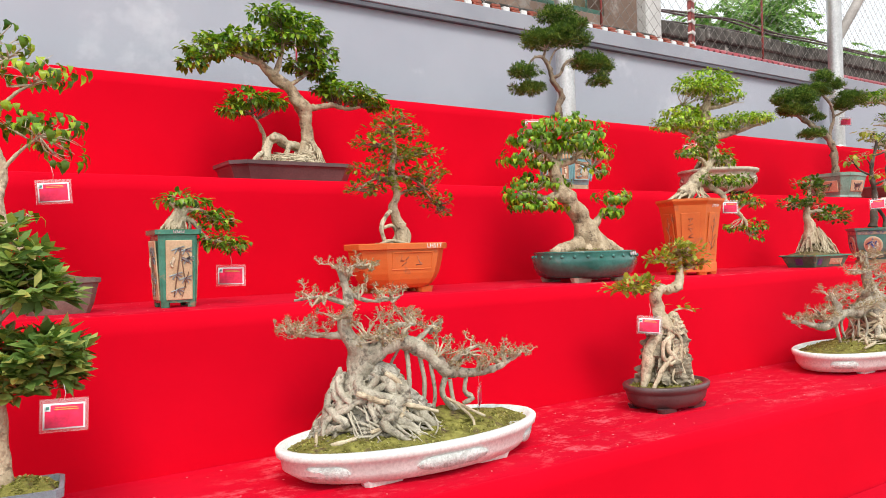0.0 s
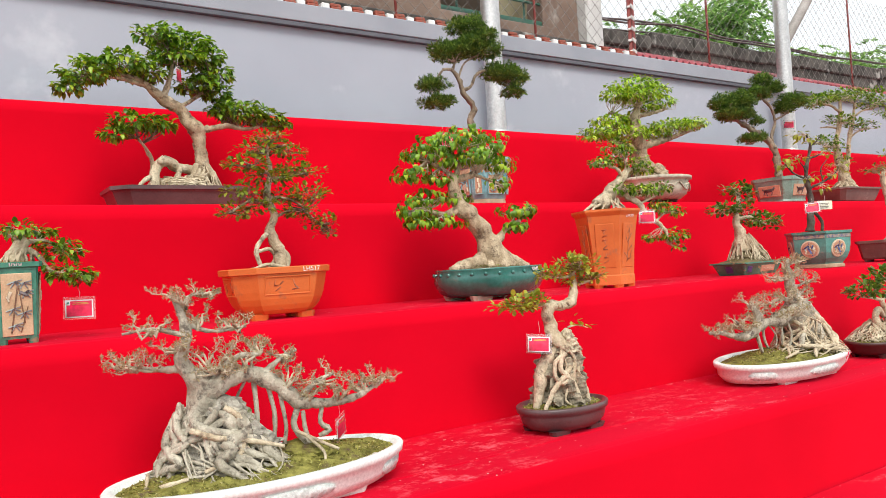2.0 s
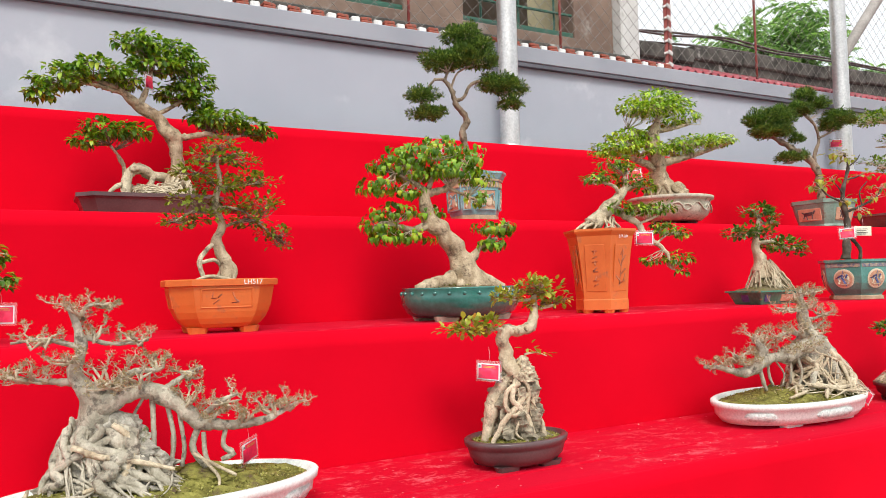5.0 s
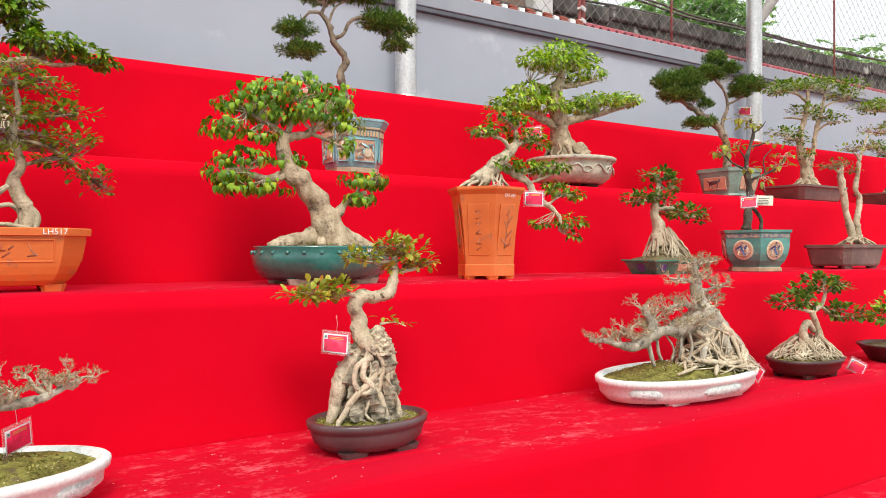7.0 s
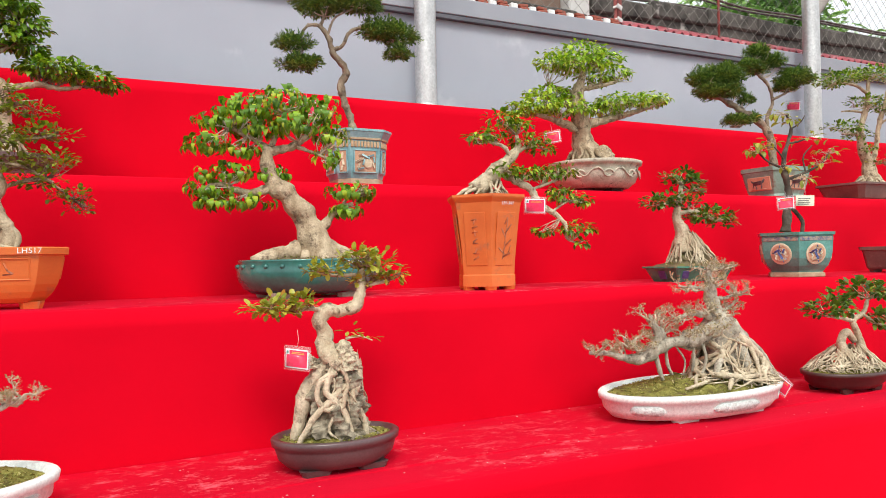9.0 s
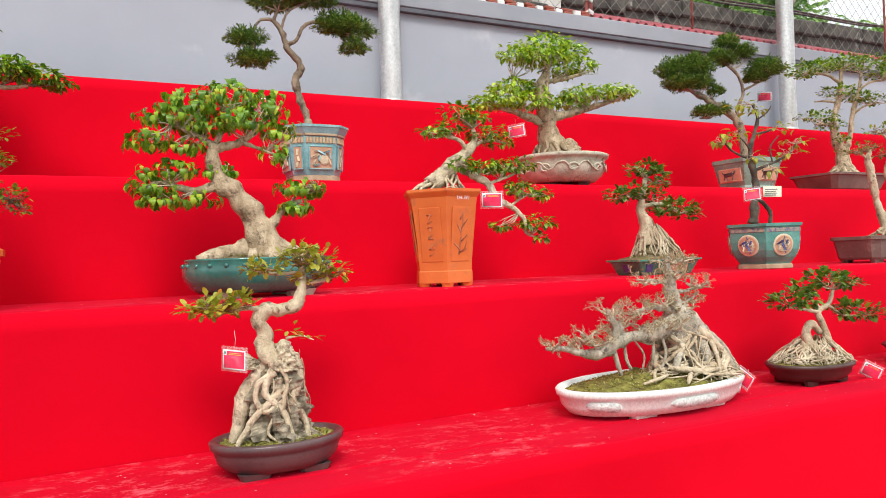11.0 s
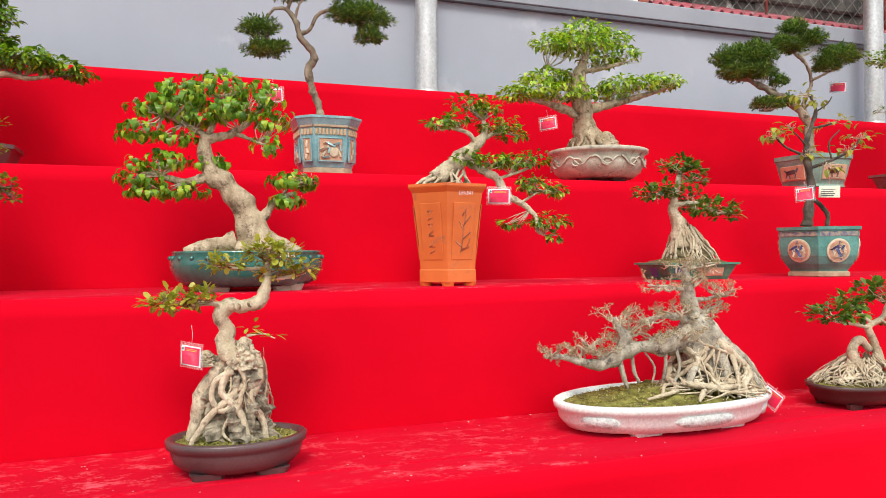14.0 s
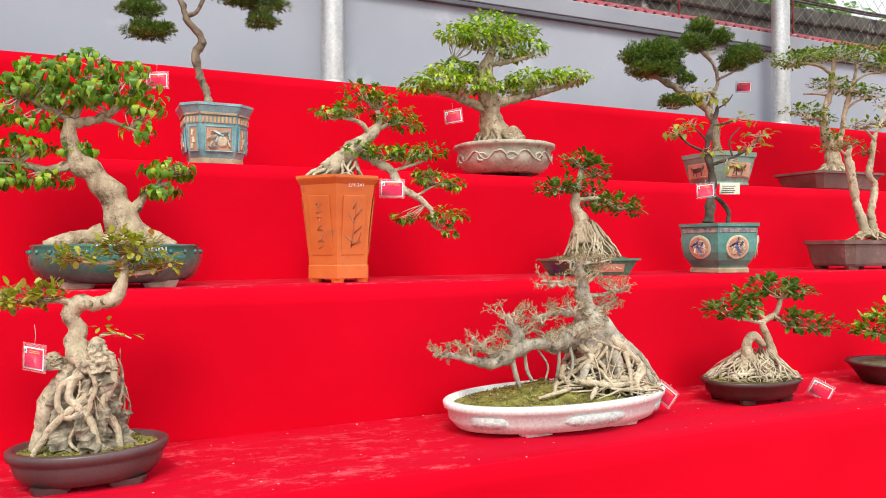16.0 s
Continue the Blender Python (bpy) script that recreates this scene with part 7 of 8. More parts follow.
def sparse_tree_in_teal_hexagon():
    rng = np.random.default_rng(113)
    yaw = -21.0
    ob = bonsai(6.635, 3.06, STEP_1, yaw, 25.7, "sparse dark tree in a teal hexagonal pot with medallions")
    spin = -26.0
    rows = [(0.182, 0.182, 0.0), (0.187, 0.187, 0.012), (0.178, 0.178, 0.03), (0.184, 0.184, 0.042), (0.214, 0.214, 0.075), (0.236, 0.236, 0.12), (0.246, 0.246, 0.17), (0.249, 0.249, 0.225), (0.250, 0.250, 0.262), (0.264, 0.264, 0.266), (0.266, 0.266, 0.284), (0.236, 0.236, 0.284), (0.230, 0.230, 0.262)]
    rows = [(0.94 * a, 0.94 * b, z) for a, b, z in rows]
    pot = pot_body(ob, 6, rows, TEAL_GLAZE, "teal glazed six-sided pot", spin, smooth=False)
    g = loft(Geo(), 6, [(0.175, 0.175, 0.001), (0.182, 0.182, 0.006), (0.182, 0.182, 0.026), (0.170, 0.170, 0.034)])
    part("base_band", turn(g, spin), BUFF, pot, "worn buff base band", smooth=False)
    for m in hex_faces(spin, 0.226):
        plate(pot, "floral_band", m @ pose(0, 0.243, 0.0075), 0.222, 0.026, 0.003, BAND_DECOR, "blue and cream floral band")
        f = m @ pose(0, 0.150, 0.001, 9, 0, 0)
        ring = plate(pot, "medallion", f, 0.135, 0.135, 0.006, CREAM_DECOR, "cream framed medallion", oval=True)
        plate(ring, "field", f @ pose(0, 0, 0.005), 0.115, 0.115, 0.003, PEACH, "peach field", oval=True)
        vary = np.random.default_rng(7)
        for paint in (BLUE_DECOR, CREAM_DECOR, CREAM, LEAF_DECOR):
            items = [(r * math.cos(q), r * math.sin(q), ln, 0.006, dg) for r, q, ln, dg in zip(vary.uniform(0.01, 0.048, 7), vary.uniform(0, 6.28, 7), vary.uniform(0.012, 0.026, 7), vary.uniform(0, 180, 7))]
            tagged(blades(ring, "scroll_work", f @ pose(0, 0, 0.0075), items, paint), kind="stuff")
        blades(ring, "relief", f @ pose(0, 0, 0.008), [(-0.02, 0.02, 0.04, 0.012, 30), (0.0, -0.01, 0.05, 0.014, 120), (0.02, 0.02, 0.03, 0.012, 60)], BLUE_DECOR)
        blades(ring, "relief", f @ pose(0, 0, 0.008), [(-0.028, -0.02, 0.03, 0.010, 70), (0.028, -0.016, 0.034, 0.012, 20), (0.0, 0.034, 0.03, 0.010, 0), (0.0, -0.038, 0.05, 0.008, 5), (0.034, 0.012, 0.02, 0.008, 110)], CREAM_DECOR)
    soil_in(ob, 6, 0.232, 0.232, 0.266, 0.02, rng, MOSS, spin)
    L = [[(-0.065, 0.291, 0.046, 0.000), (-0.052, 0.412, 0.033, 0.000), (-0.039, 0.543, 0.029, 0.000), (-0.062, 0.674, 0.026, 0.000), (-0.065, 0.772, 0.020, 0.000), (-0.033, 0.870, 0.016, 0.000), (-0.007, 0.965, 0.013, 0.000), (-0.039, 1.050, 0.008, 0.000)], [(0.052, 0.284, 0.020, 0.000), (0.052, 0.363, 0.020, 0.000), (0.000, 0.428, 0.020, 0.000), (-0.046, 0.461, 0.020, 0.000)],
         [(-0.052, 0.625, 0.016, 0.000), (0.078, 0.677, 0.013, -0.026), (0.183, 0.736, 0.010, -0.039), (0.222, 0.795, 0.007, -0.046)], [(-0.062, 0.697, 0.013, 0.000), (-0.170, 0.749, 0.010, 0.020), (-0.242, 0.821, 0.007, 0.026)], [(-0.039, 0.860, 0.010, 0.000), (0.052, 0.880, 0.010, 0.026), (0.124, 0.906, 0.007, 0.033)], [(-0.059, 0.749, 0.010, 0.000), (-0.118, 0.804, 0.007, -0.026), (-0.170, 0.847, 0.005, -0.033)],
         [(-0.013, 0.952, 0.008, 0.000), (0.052, 1.001, 0.007, -0.013), (0.078, 1.043, 0.005, -0.020)], [(0.072, 0.670, 0.010, -0.026), (0.052, 0.772, 0.007, -0.033), (0.111, 0.847, 0.005, -0.039)]]
    limbs(ob, rng, L, BARK_DARK, rough=0.14)
    P = pads_of([(0.124, 0.899, 0.085, 0.033, 0.026), (0.216, 0.801, 0.078, 0.039, -0.046), (-0.235, 0.821, 0.085, 0.043, 0.026), (-0.095, 1.043, 0.085, 0.039, 0.000), (-0.013, 1.010, 0.072, 0.039, 0.013), (-0.072, 0.706, 0.059, 0.029, -0.046), (0.150, 0.736, 0.078, 0.033, -0.039), (0.052, 0.625, 0.059, 0.026, -0.033), (-0.170, 0.860, 0.052, 0.029, -0.033)], 0.9)
    crown(ob, rng, L, P, "pointed", 0.050, 800, LEAF_YELLOW, TWIG, 9, 0.0022, 3)


sparse_tree_in_teal_hexagon()


def twin_trunk_tree():
    rng = np.random.default_rng(114)
    yaw = -25.1
    ob = bonsai(7.84, 3.08, STEP_1, yaw, 29, "twin pale trunks with knotted roots in a brown rectangular pot")
    pot = pot_body(ob, "rect", [(0.24, 0.15, 0.025), (0.25, 0.158, 0.04), (0.275, 0.178, 0.16), (0.29, 0.192, 0.165), (0.292, 0.194, 0.188), (0.268, 0.17, 0.188), (0.262, 0.165, 0.17)], TRAY_POT, "brown rectangular pot with lip", -yaw, 0.25, False)
    feet(pot, TRAY_POT, [(-0.18, -0.11), (0.18, -0.11), (-0.18, 0.11), (0.18, 0.11)], (0.05, 0.03), 0.03, -yaw)
    soil_in(ob, "rect", 0.264, 0.167, 0.172, 0.02, rng, SOIL, -yaw, 0.25)
    L = [[(0.081, 0.216, 0.051, 0.000), (0.044, 0.340, 0.037, 0.000), (0.011, 0.443, 0.033, 0.000), (-0.018, 0.619, 0.033, 0.000), (-0.040, 0.736, 0.029, 0.000), (-0.022, 0.809, 0.018, 0.000)], [(0.128, 0.216, 0.051, 0.000), (0.110, 0.370, 0.037, 0.000), (0.135, 0.545, 0.033, 0.000), (0.099, 0.630, 0.033, 0.000), (0.117, 0.728, 0.029, 0.000), (0.135, 0.860, 0.026, 0.000), (0.168, 0.933, 0.018, 0.000), (0.256, 0.970, 0.011, 0.000)],
         [(0.139, 0.849, 0.015, 0.000), (0.073, 0.904, 0.011, -0.022), (0.018, 0.933, 0.007, -0.029)], [(-0.029, 0.721, 0.015, 0.000), (-0.091, 0.787, 0.011, 0.015), (-0.146, 0.787, 0.007, 0.018)], [(0.168, 0.926, 0.015, 0.000), (0.220, 1.050, 0.011, 0.015), (0.275, 1.087, 0.007, 0.018)]]
    limbs(ob, rng, L, BARK_PALE, rough=0.19)
    g = Geo()
    root_fan(g, rng, (0.10, 0, 0.24, 0.05, 0.05), (0.10, 0, 0.185, 0.17, 0.12), 18, 0.018, 0.008, wiggle=0.10, forks=0.6)
    tagged(part("root", g, BARK_TAN, ob), kind="stuff")
    P = pads_of([(-0.073, 0.813, 0.110, 0.037, 0.000), (-0.146, 0.787, 0.081, 0.033, 0.015), (0.029, 0.933, 0.095, 0.033, -0.022), (0.183, 0.959, 0.124, 0.040, 0.000), (0.293, 1.087, 0.132, 0.051, 0.015), (-0.018, 0.831, 0.066, 0.029, 0.000), (0.073, 0.776, 0.073, 0.029, 0.029)], 0.9)
    crown(ob, rng, L, P, "round", 0.030, 1200, LEAF_MIXED, TWIG_RED, 14, 0.003, 3)


twin_trunk_tree()


# ---------------------------------------------------------------- bonsai on the upper step
def spreading_ficus_in_brown_tray():
    rng = np.random.default_rng(115)
    yaw = -32.6
    ob = bonsai(2.018, 4.05, STEP_2, yaw, -17, "broad spreading ficus with arched roots in a brown tray", 1.0)
    pot = pot_body(ob, "rect", [(0.311, 0.168, 0.022), (0.327, 0.182, 0.026), (0.351, 0.200, 0.095), (0.358, 0.206, 0.104), (0.368, 0.215, 0.108), (0.368, 0.215, 0.128), (0.340, 0.190, 0.128), (0.336, 0.186, 0.112)], BROWN_POT, "brown rectangular tray with cut corners", -yaw, 0.35, False)
    feet(pot, BROWN_POT, [(-0.21, -0.13), (0.21, -0.13), (-0.21, 0.13), (0.21, 0.13)], (0.07, 0.03), 0.026, -yaw)
    soil_in(ob, "rect", 0.31, 0.184, 0.115, 0.03, rng, SOIL, -yaw, 0.35)
    moss_cover(ob, rng, 0.29, 0.17, 0.118, 0.03, -yaw, 700)
    L = [[(0.145, 0.125, 0.075, 0.000), (0.148, 0.215, 0.052, 0.000), (0.152, 0.300, 0.048, 0.000), (0.146, 0.384, 0.050, 0.000), (0.130, 0.462, 0.056, 0.000), (0.073, 0.525, 0.043, 0.000), (0.035, 0.588, 0.040, 0.000), (-0.050, 0.628, 0.038, 0.000), (-0.110, 0.680, 0.030, 0.000), (-0.180, 0.722, 0.020, 0.000), (-0.270, 0.740, 0.013, 0.000)],
         [(-0.044, 0.640, 0.026, 0.000), (-0.020, 0.720, 0.023, 0.012), (0.000, 0.790, 0.018, 0.018), (0.010, 0.870, 0.012, 0.024)], [(0.150, 0.470, 0.032, 0.000), (0.235, 0.482, 0.024, -0.018), (0.320, 0.500, 0.024, -0.030), (0.420, 0.490, 0.018, -0.036), (0.510, 0.510, 0.011, -0.036)],
         [(-0.130, 0.690, 0.018, 0.000), (-0.302, 0.715, 0.015, -0.024), (-0.453, 0.669, 0.009, -0.036)], [(0.040, 0.590, 0.018, 0.000), (0.130, 0.665, 0.015, 0.030), (0.200, 0.731, 0.009, 0.042)], [(-0.115, 0.190, 0.024, -0.024), (-0.110, 0.270, 0.020, -0.030), (-0.135, 0.338, 0.015, -0.036), (-0.175, 0.396, 0.009, -0.042)]]
    limbs(ob, rng, L, BARK_TAN, rough=0.20, sides=14)
    g = Geo()
    for rows2 in ([(-0.105, 0.135, 0.040, -0.036), (-0.095, 0.235, 0.042, -0.030), (-0.044, 0.283, 0.044, -0.018), (0.010, 0.252, 0.042, -0.006), (0.080, 0.240, 0.042, 0.000), (0.125, 0.200, 0.040, 0.000)], [(0.165, 0.285, 0.027, -0.024), (0.210, 0.225, 0.028, -0.042), (0.246, 0.135, 0.022, -0.054)], [(0.130, 0.270, 0.024, -0.044), (0.110, 0.190, 0.024, -0.060), (0.070, 0.124, 0.018, -0.079)],
                  [(0.030, 0.248, 0.024, -0.024), (0.020, 0.187, 0.021, -0.048), (-0.015, 0.124, 0.018, -0.066)], [(-0.11, 0.20, 0.020, -0.03), (-0.15, 0.17, 0.018, -0.05), (-0.18, 0.13, 0.012, -0.06)], [(-0.06, 0.262, 0.030, -0.060), (-0.045, 0.285, 0.034, -0.066), (-0.03, 0.262, 0.026, -0.070)]):
        tube(g, deep(rows2), 10, 0.012, 0.14, rng)
    root_fan(g, rng, (0.145, 0, 0.27, 0.04, 0.04), (0.14, 0, 0.125, 0.13, 0.12), 22, 0.016, 0.005, wiggle=0.14, forks=0.8, bulge=0.2)
    root_fan(g, rng, (0.02, 0, 0.20, 0.12, 0.05), (0.0, 0, 0.125, 0.23, 0.13), 44, 0.012, 0.004, wiggle=0.20, forks=0.8, bulge=0.1)
    tagged(part("root", g, BARK_PALE, ob), kind="stuff")
    P = pads_of([(-0.060, 0.963, 0.115, 0.054, -0.012), (0.066, 0.951, 0.151, 0.066, 0.024), (0.181, 0.882, 0.121, 0.066, 0.012), (0.045, 0.852, 0.151, 0.054, -0.030), (0.227, 0.791, 0.103, 0.060, 0.030), (-0.266, 0.782, 0.181, 0.051, -0.018), (-0.405, 0.710, 0.127, 0.054, -0.036), (-0.151, 0.752, 0.121, 0.042, 0.024), (-0.489, 0.631, 0.079, 0.042, -0.042), (0.136, 0.722, 0.133, 0.054, 0.048), (0.227, 0.686, 0.091, 0.042, 0.042), (0.393, 0.577, 0.157, 0.054, -0.030), (0.538, 0.553, 0.103, 0.048, -0.024), (0.619, 0.535, 0.079, 0.039, -0.012), (0.302, 0.601, 0.097, 0.039, 0.012), (-0.181, 0.468, 0.133, 0.048, -0.042), (-0.060, 0.474, 0.072, 0.036, -0.024), (-0.287, 0.402, 0.072, 0.036, -0.048)], 0.85)
    crown(ob, rng, L, P, "pointed", 0.038, 6400, LEAF_DEEP, BARK_BROWN, 10, 0.0036, 2)


spreading_ficus_in_brown_tray()


def juniper_in_blue_pot():
    rng = np.random.default_rng(116)
    yaw = -21.0
    ob = bonsai(3.886, 3.735, STEP_2, yaw, -10, "slim curving juniper in a pale blue cut-corner pot")
    h, cut = 0.295, 0.42
    rows = [(0.122, 0.122, 0.0), (0.133, 0.133, 0.006), (0.131, 0.131, 0.026), (0.136, 0.136, 0.034), (0.146, 0.146, 0.075), (0.152, 0.152, 0.13), (0.156, 0.156, 0.195), (0.158, 0.158, 0.235), (0.168, 0.168, 0.250),
            (0.182, 0.182, h - 0.016), (0.186, 0.186, h - 0.012), (0.186, 0.186, h), (0.160, 0.160, h), (0.156, 0.156, h - 0.02)]
    rows = [(0.95 * a, 0.95 * b, z) for a, b, z in rows]
    pot = pot_body(ob, "rect", rows, PALE_TEAL, "pale blue glazed pot with cut corners", -yaw, cut, False)
    for k in range(8):
        wide = k % 2 == 0
        w = 0.124 if wide else 0.046
        dist = 0.145 if wide else 0.145 * (2 - cut) / math.sqrt(2)
        m = Matrix.Rotation(radians(-yaw + 45 * k), 4, "Z") @ pose(0, -dist, 0, 90, 0, 0)
        f = m @ pose(0, 0.122, -0.001, 3, 0, 0)
        panel = plate(pot, "panel", f, w, 0.118, 0.006, PEACH, "peach panel with a moulded figure", bevel=0.004)
        for fx, fy, fw, fh in ((0, 0.060, w + 0.010, 0.007), (0, -0.060, w + 0.010, 0.007), (-w / 2 - 0.002, 0, 0.007, 0.113), (w / 2 + 0.002, 0, 0.007, 0.113)):
            plate(panel, "moulding", f @ pose(fx, fy, 0.002), fw, fh, 0.007, PALE_TEAL, bevel=0.002)
        if wide:
            plate(panel, "relief", f @ pose(0.016, -0.012, 0.006), 0.050, 0.054, 0.008, CREAM_DECOR, "cream rounded figure", oval=True)
            blades(panel, "relief", f @ pose(0, 0, 0.006), [(-0.034, 0.006, 0.050, 0.013, 25), (-0.040, -0.026, 0.034, 0.011, 60), (0.046, -0.022, 0.034, 0.010, 105), (-0.026, 0.034, 0.030, 0.010, 10)], CREAM_DECOR, 0.007)
            blades(panel, "ribbon", f @ pose(0, 0, 0.009), [(0.0, 0.026, 0.05, 0.012, 155), (0.028, 0.030, 0.042, 0.010, 20), (0.048, 0.010, 0.034, 0.009, 100), (-0.012, -0.004, 0.034, 0.010, 75), (-0.026, -0.040, 0.036, 0.010, 15)], PALE_TEAL, 0.006)
        else:
            blades(panel, "relief", f @ pose(0, 0, 0.006), [(0.0, 0.03, 0.034, 0.012, 80), (0.004, -0.006, 0.030, 0.014, 100), (-0.004, -0.036, 0.026, 0.012, 70)], CREAM_DECOR, 0.006)
        for i in range(9 if wide else 4):
            plate(pot, "lotus_petal", m @ pose((i - (4 if wide else 1.5)) * 0.0186, 0.214, 0.004), 0.0145, 0.034, 0.008, CREAM, bevel=0.004)
        plate(pot, "cord_band", m @ pose(0, 0.244, 0.010), w + (0.052 if wide else 0.030), 0.013, 0.006, BUFF, "brown cord band")
    g = loft(Geo(), "rect", [(0.121, 0.121, 0.001), (0.130, 0.130, 0.004), (0.129, 0.129, 0.024), (0.127, 0.127, 0.032)], cut)
    part("base_band", turn(g, -yaw), BUFF, pot, "worn buff base band", smooth=False)
    soil_in(ob, "rect", 0.150, 0.150, h - 0.018, 0.015, rng, SOIL, -yaw, cut)
    L = [[(-0.012, 0.248, 0.028, 0.000), (-0.019, 0.347, 0.025, 0.000), (-0.056, 0.453, 0.025, 0.000), (-0.074, 0.546, 0.028, 0.000), (-0.046, 0.626, 0.025, 0.000), (-0.112, 0.719, 0.022, 0.000), (-0.143, 0.812, 0.019, 0.000), (-0.192, 0.868, 0.015, 0.000), (-0.254, 0.862, 0.012, 0.000)], [(-0.118, 0.738, 0.019, 0.000), (-0.062, 0.763, 0.015, -0.015), (-0.019, 0.837, 0.015, -0.025), (0.087, 0.880, 0.012, -0.025), (0.186, 0.856, 0.009, -0.019)], [(-0.254, 0.862, 0.012, 0.000), (-0.291, 0.812, 0.011, 0.012), (-0.285, 0.732, 0.009, 0.019), (-0.310, 0.657, 0.006, 0.019)],
         [(-0.186, 0.862, 0.015, 0.000), (-0.146, 0.949, 0.012, 0.012), (-0.068, 1.035, 0.012, 0.019), (-0.022, 1.116, 0.009, 0.019)], [(-0.146, 0.818, 0.012, 0.000), (-0.099, 0.911, 0.009, -0.025), (0.025, 0.980, 0.009, -0.031)], [(0.186, 0.849, 0.009, -0.019), (0.260, 0.781, 0.008, -0.025), (0.288, 0.725, 0.006, -0.025)]]
    L = [[(x, z, r, d - 0.06) for x, z, r, d in rows] for rows in L]
    limbs(ob, rng, L, BARK_DRY, rough=0.22)
    P = pads_of([(-0.335, 0.755, 0.095, 0.048, 0.012), (-0.315, 0.645, 0.098, 0.042, 0.019), (-0.225, 0.665, 0.045, 0.028, 0.019), (0.150, 0.845, 0.105, 0.060, -0.025), (0.260, 0.835, 0.110, 0.062, -0.012), (0.255, 0.735, 0.075, 0.040, -0.025), (-0.055, 1.150, 0.125, 0.058, 0.019), (0.030, 1.075, 0.115, 0.050, -0.02), (-0.185, 0.975, 0.140, 0.062, 0.025), (0.045, 0.985, 0.120, 0.055, -0.025), (-0.060, 1.030, 0.110, 0.045, 0.000)], 0.9)
    P = [(x, y - 0.06, *rest) for x, y, *rest in P]
    crown(ob, rng, L, P, "needle", 0.024, 21000, LEAF_JUNIPER, TWIG, 10, 0.003, 2)


juniper_in_blue_pot()


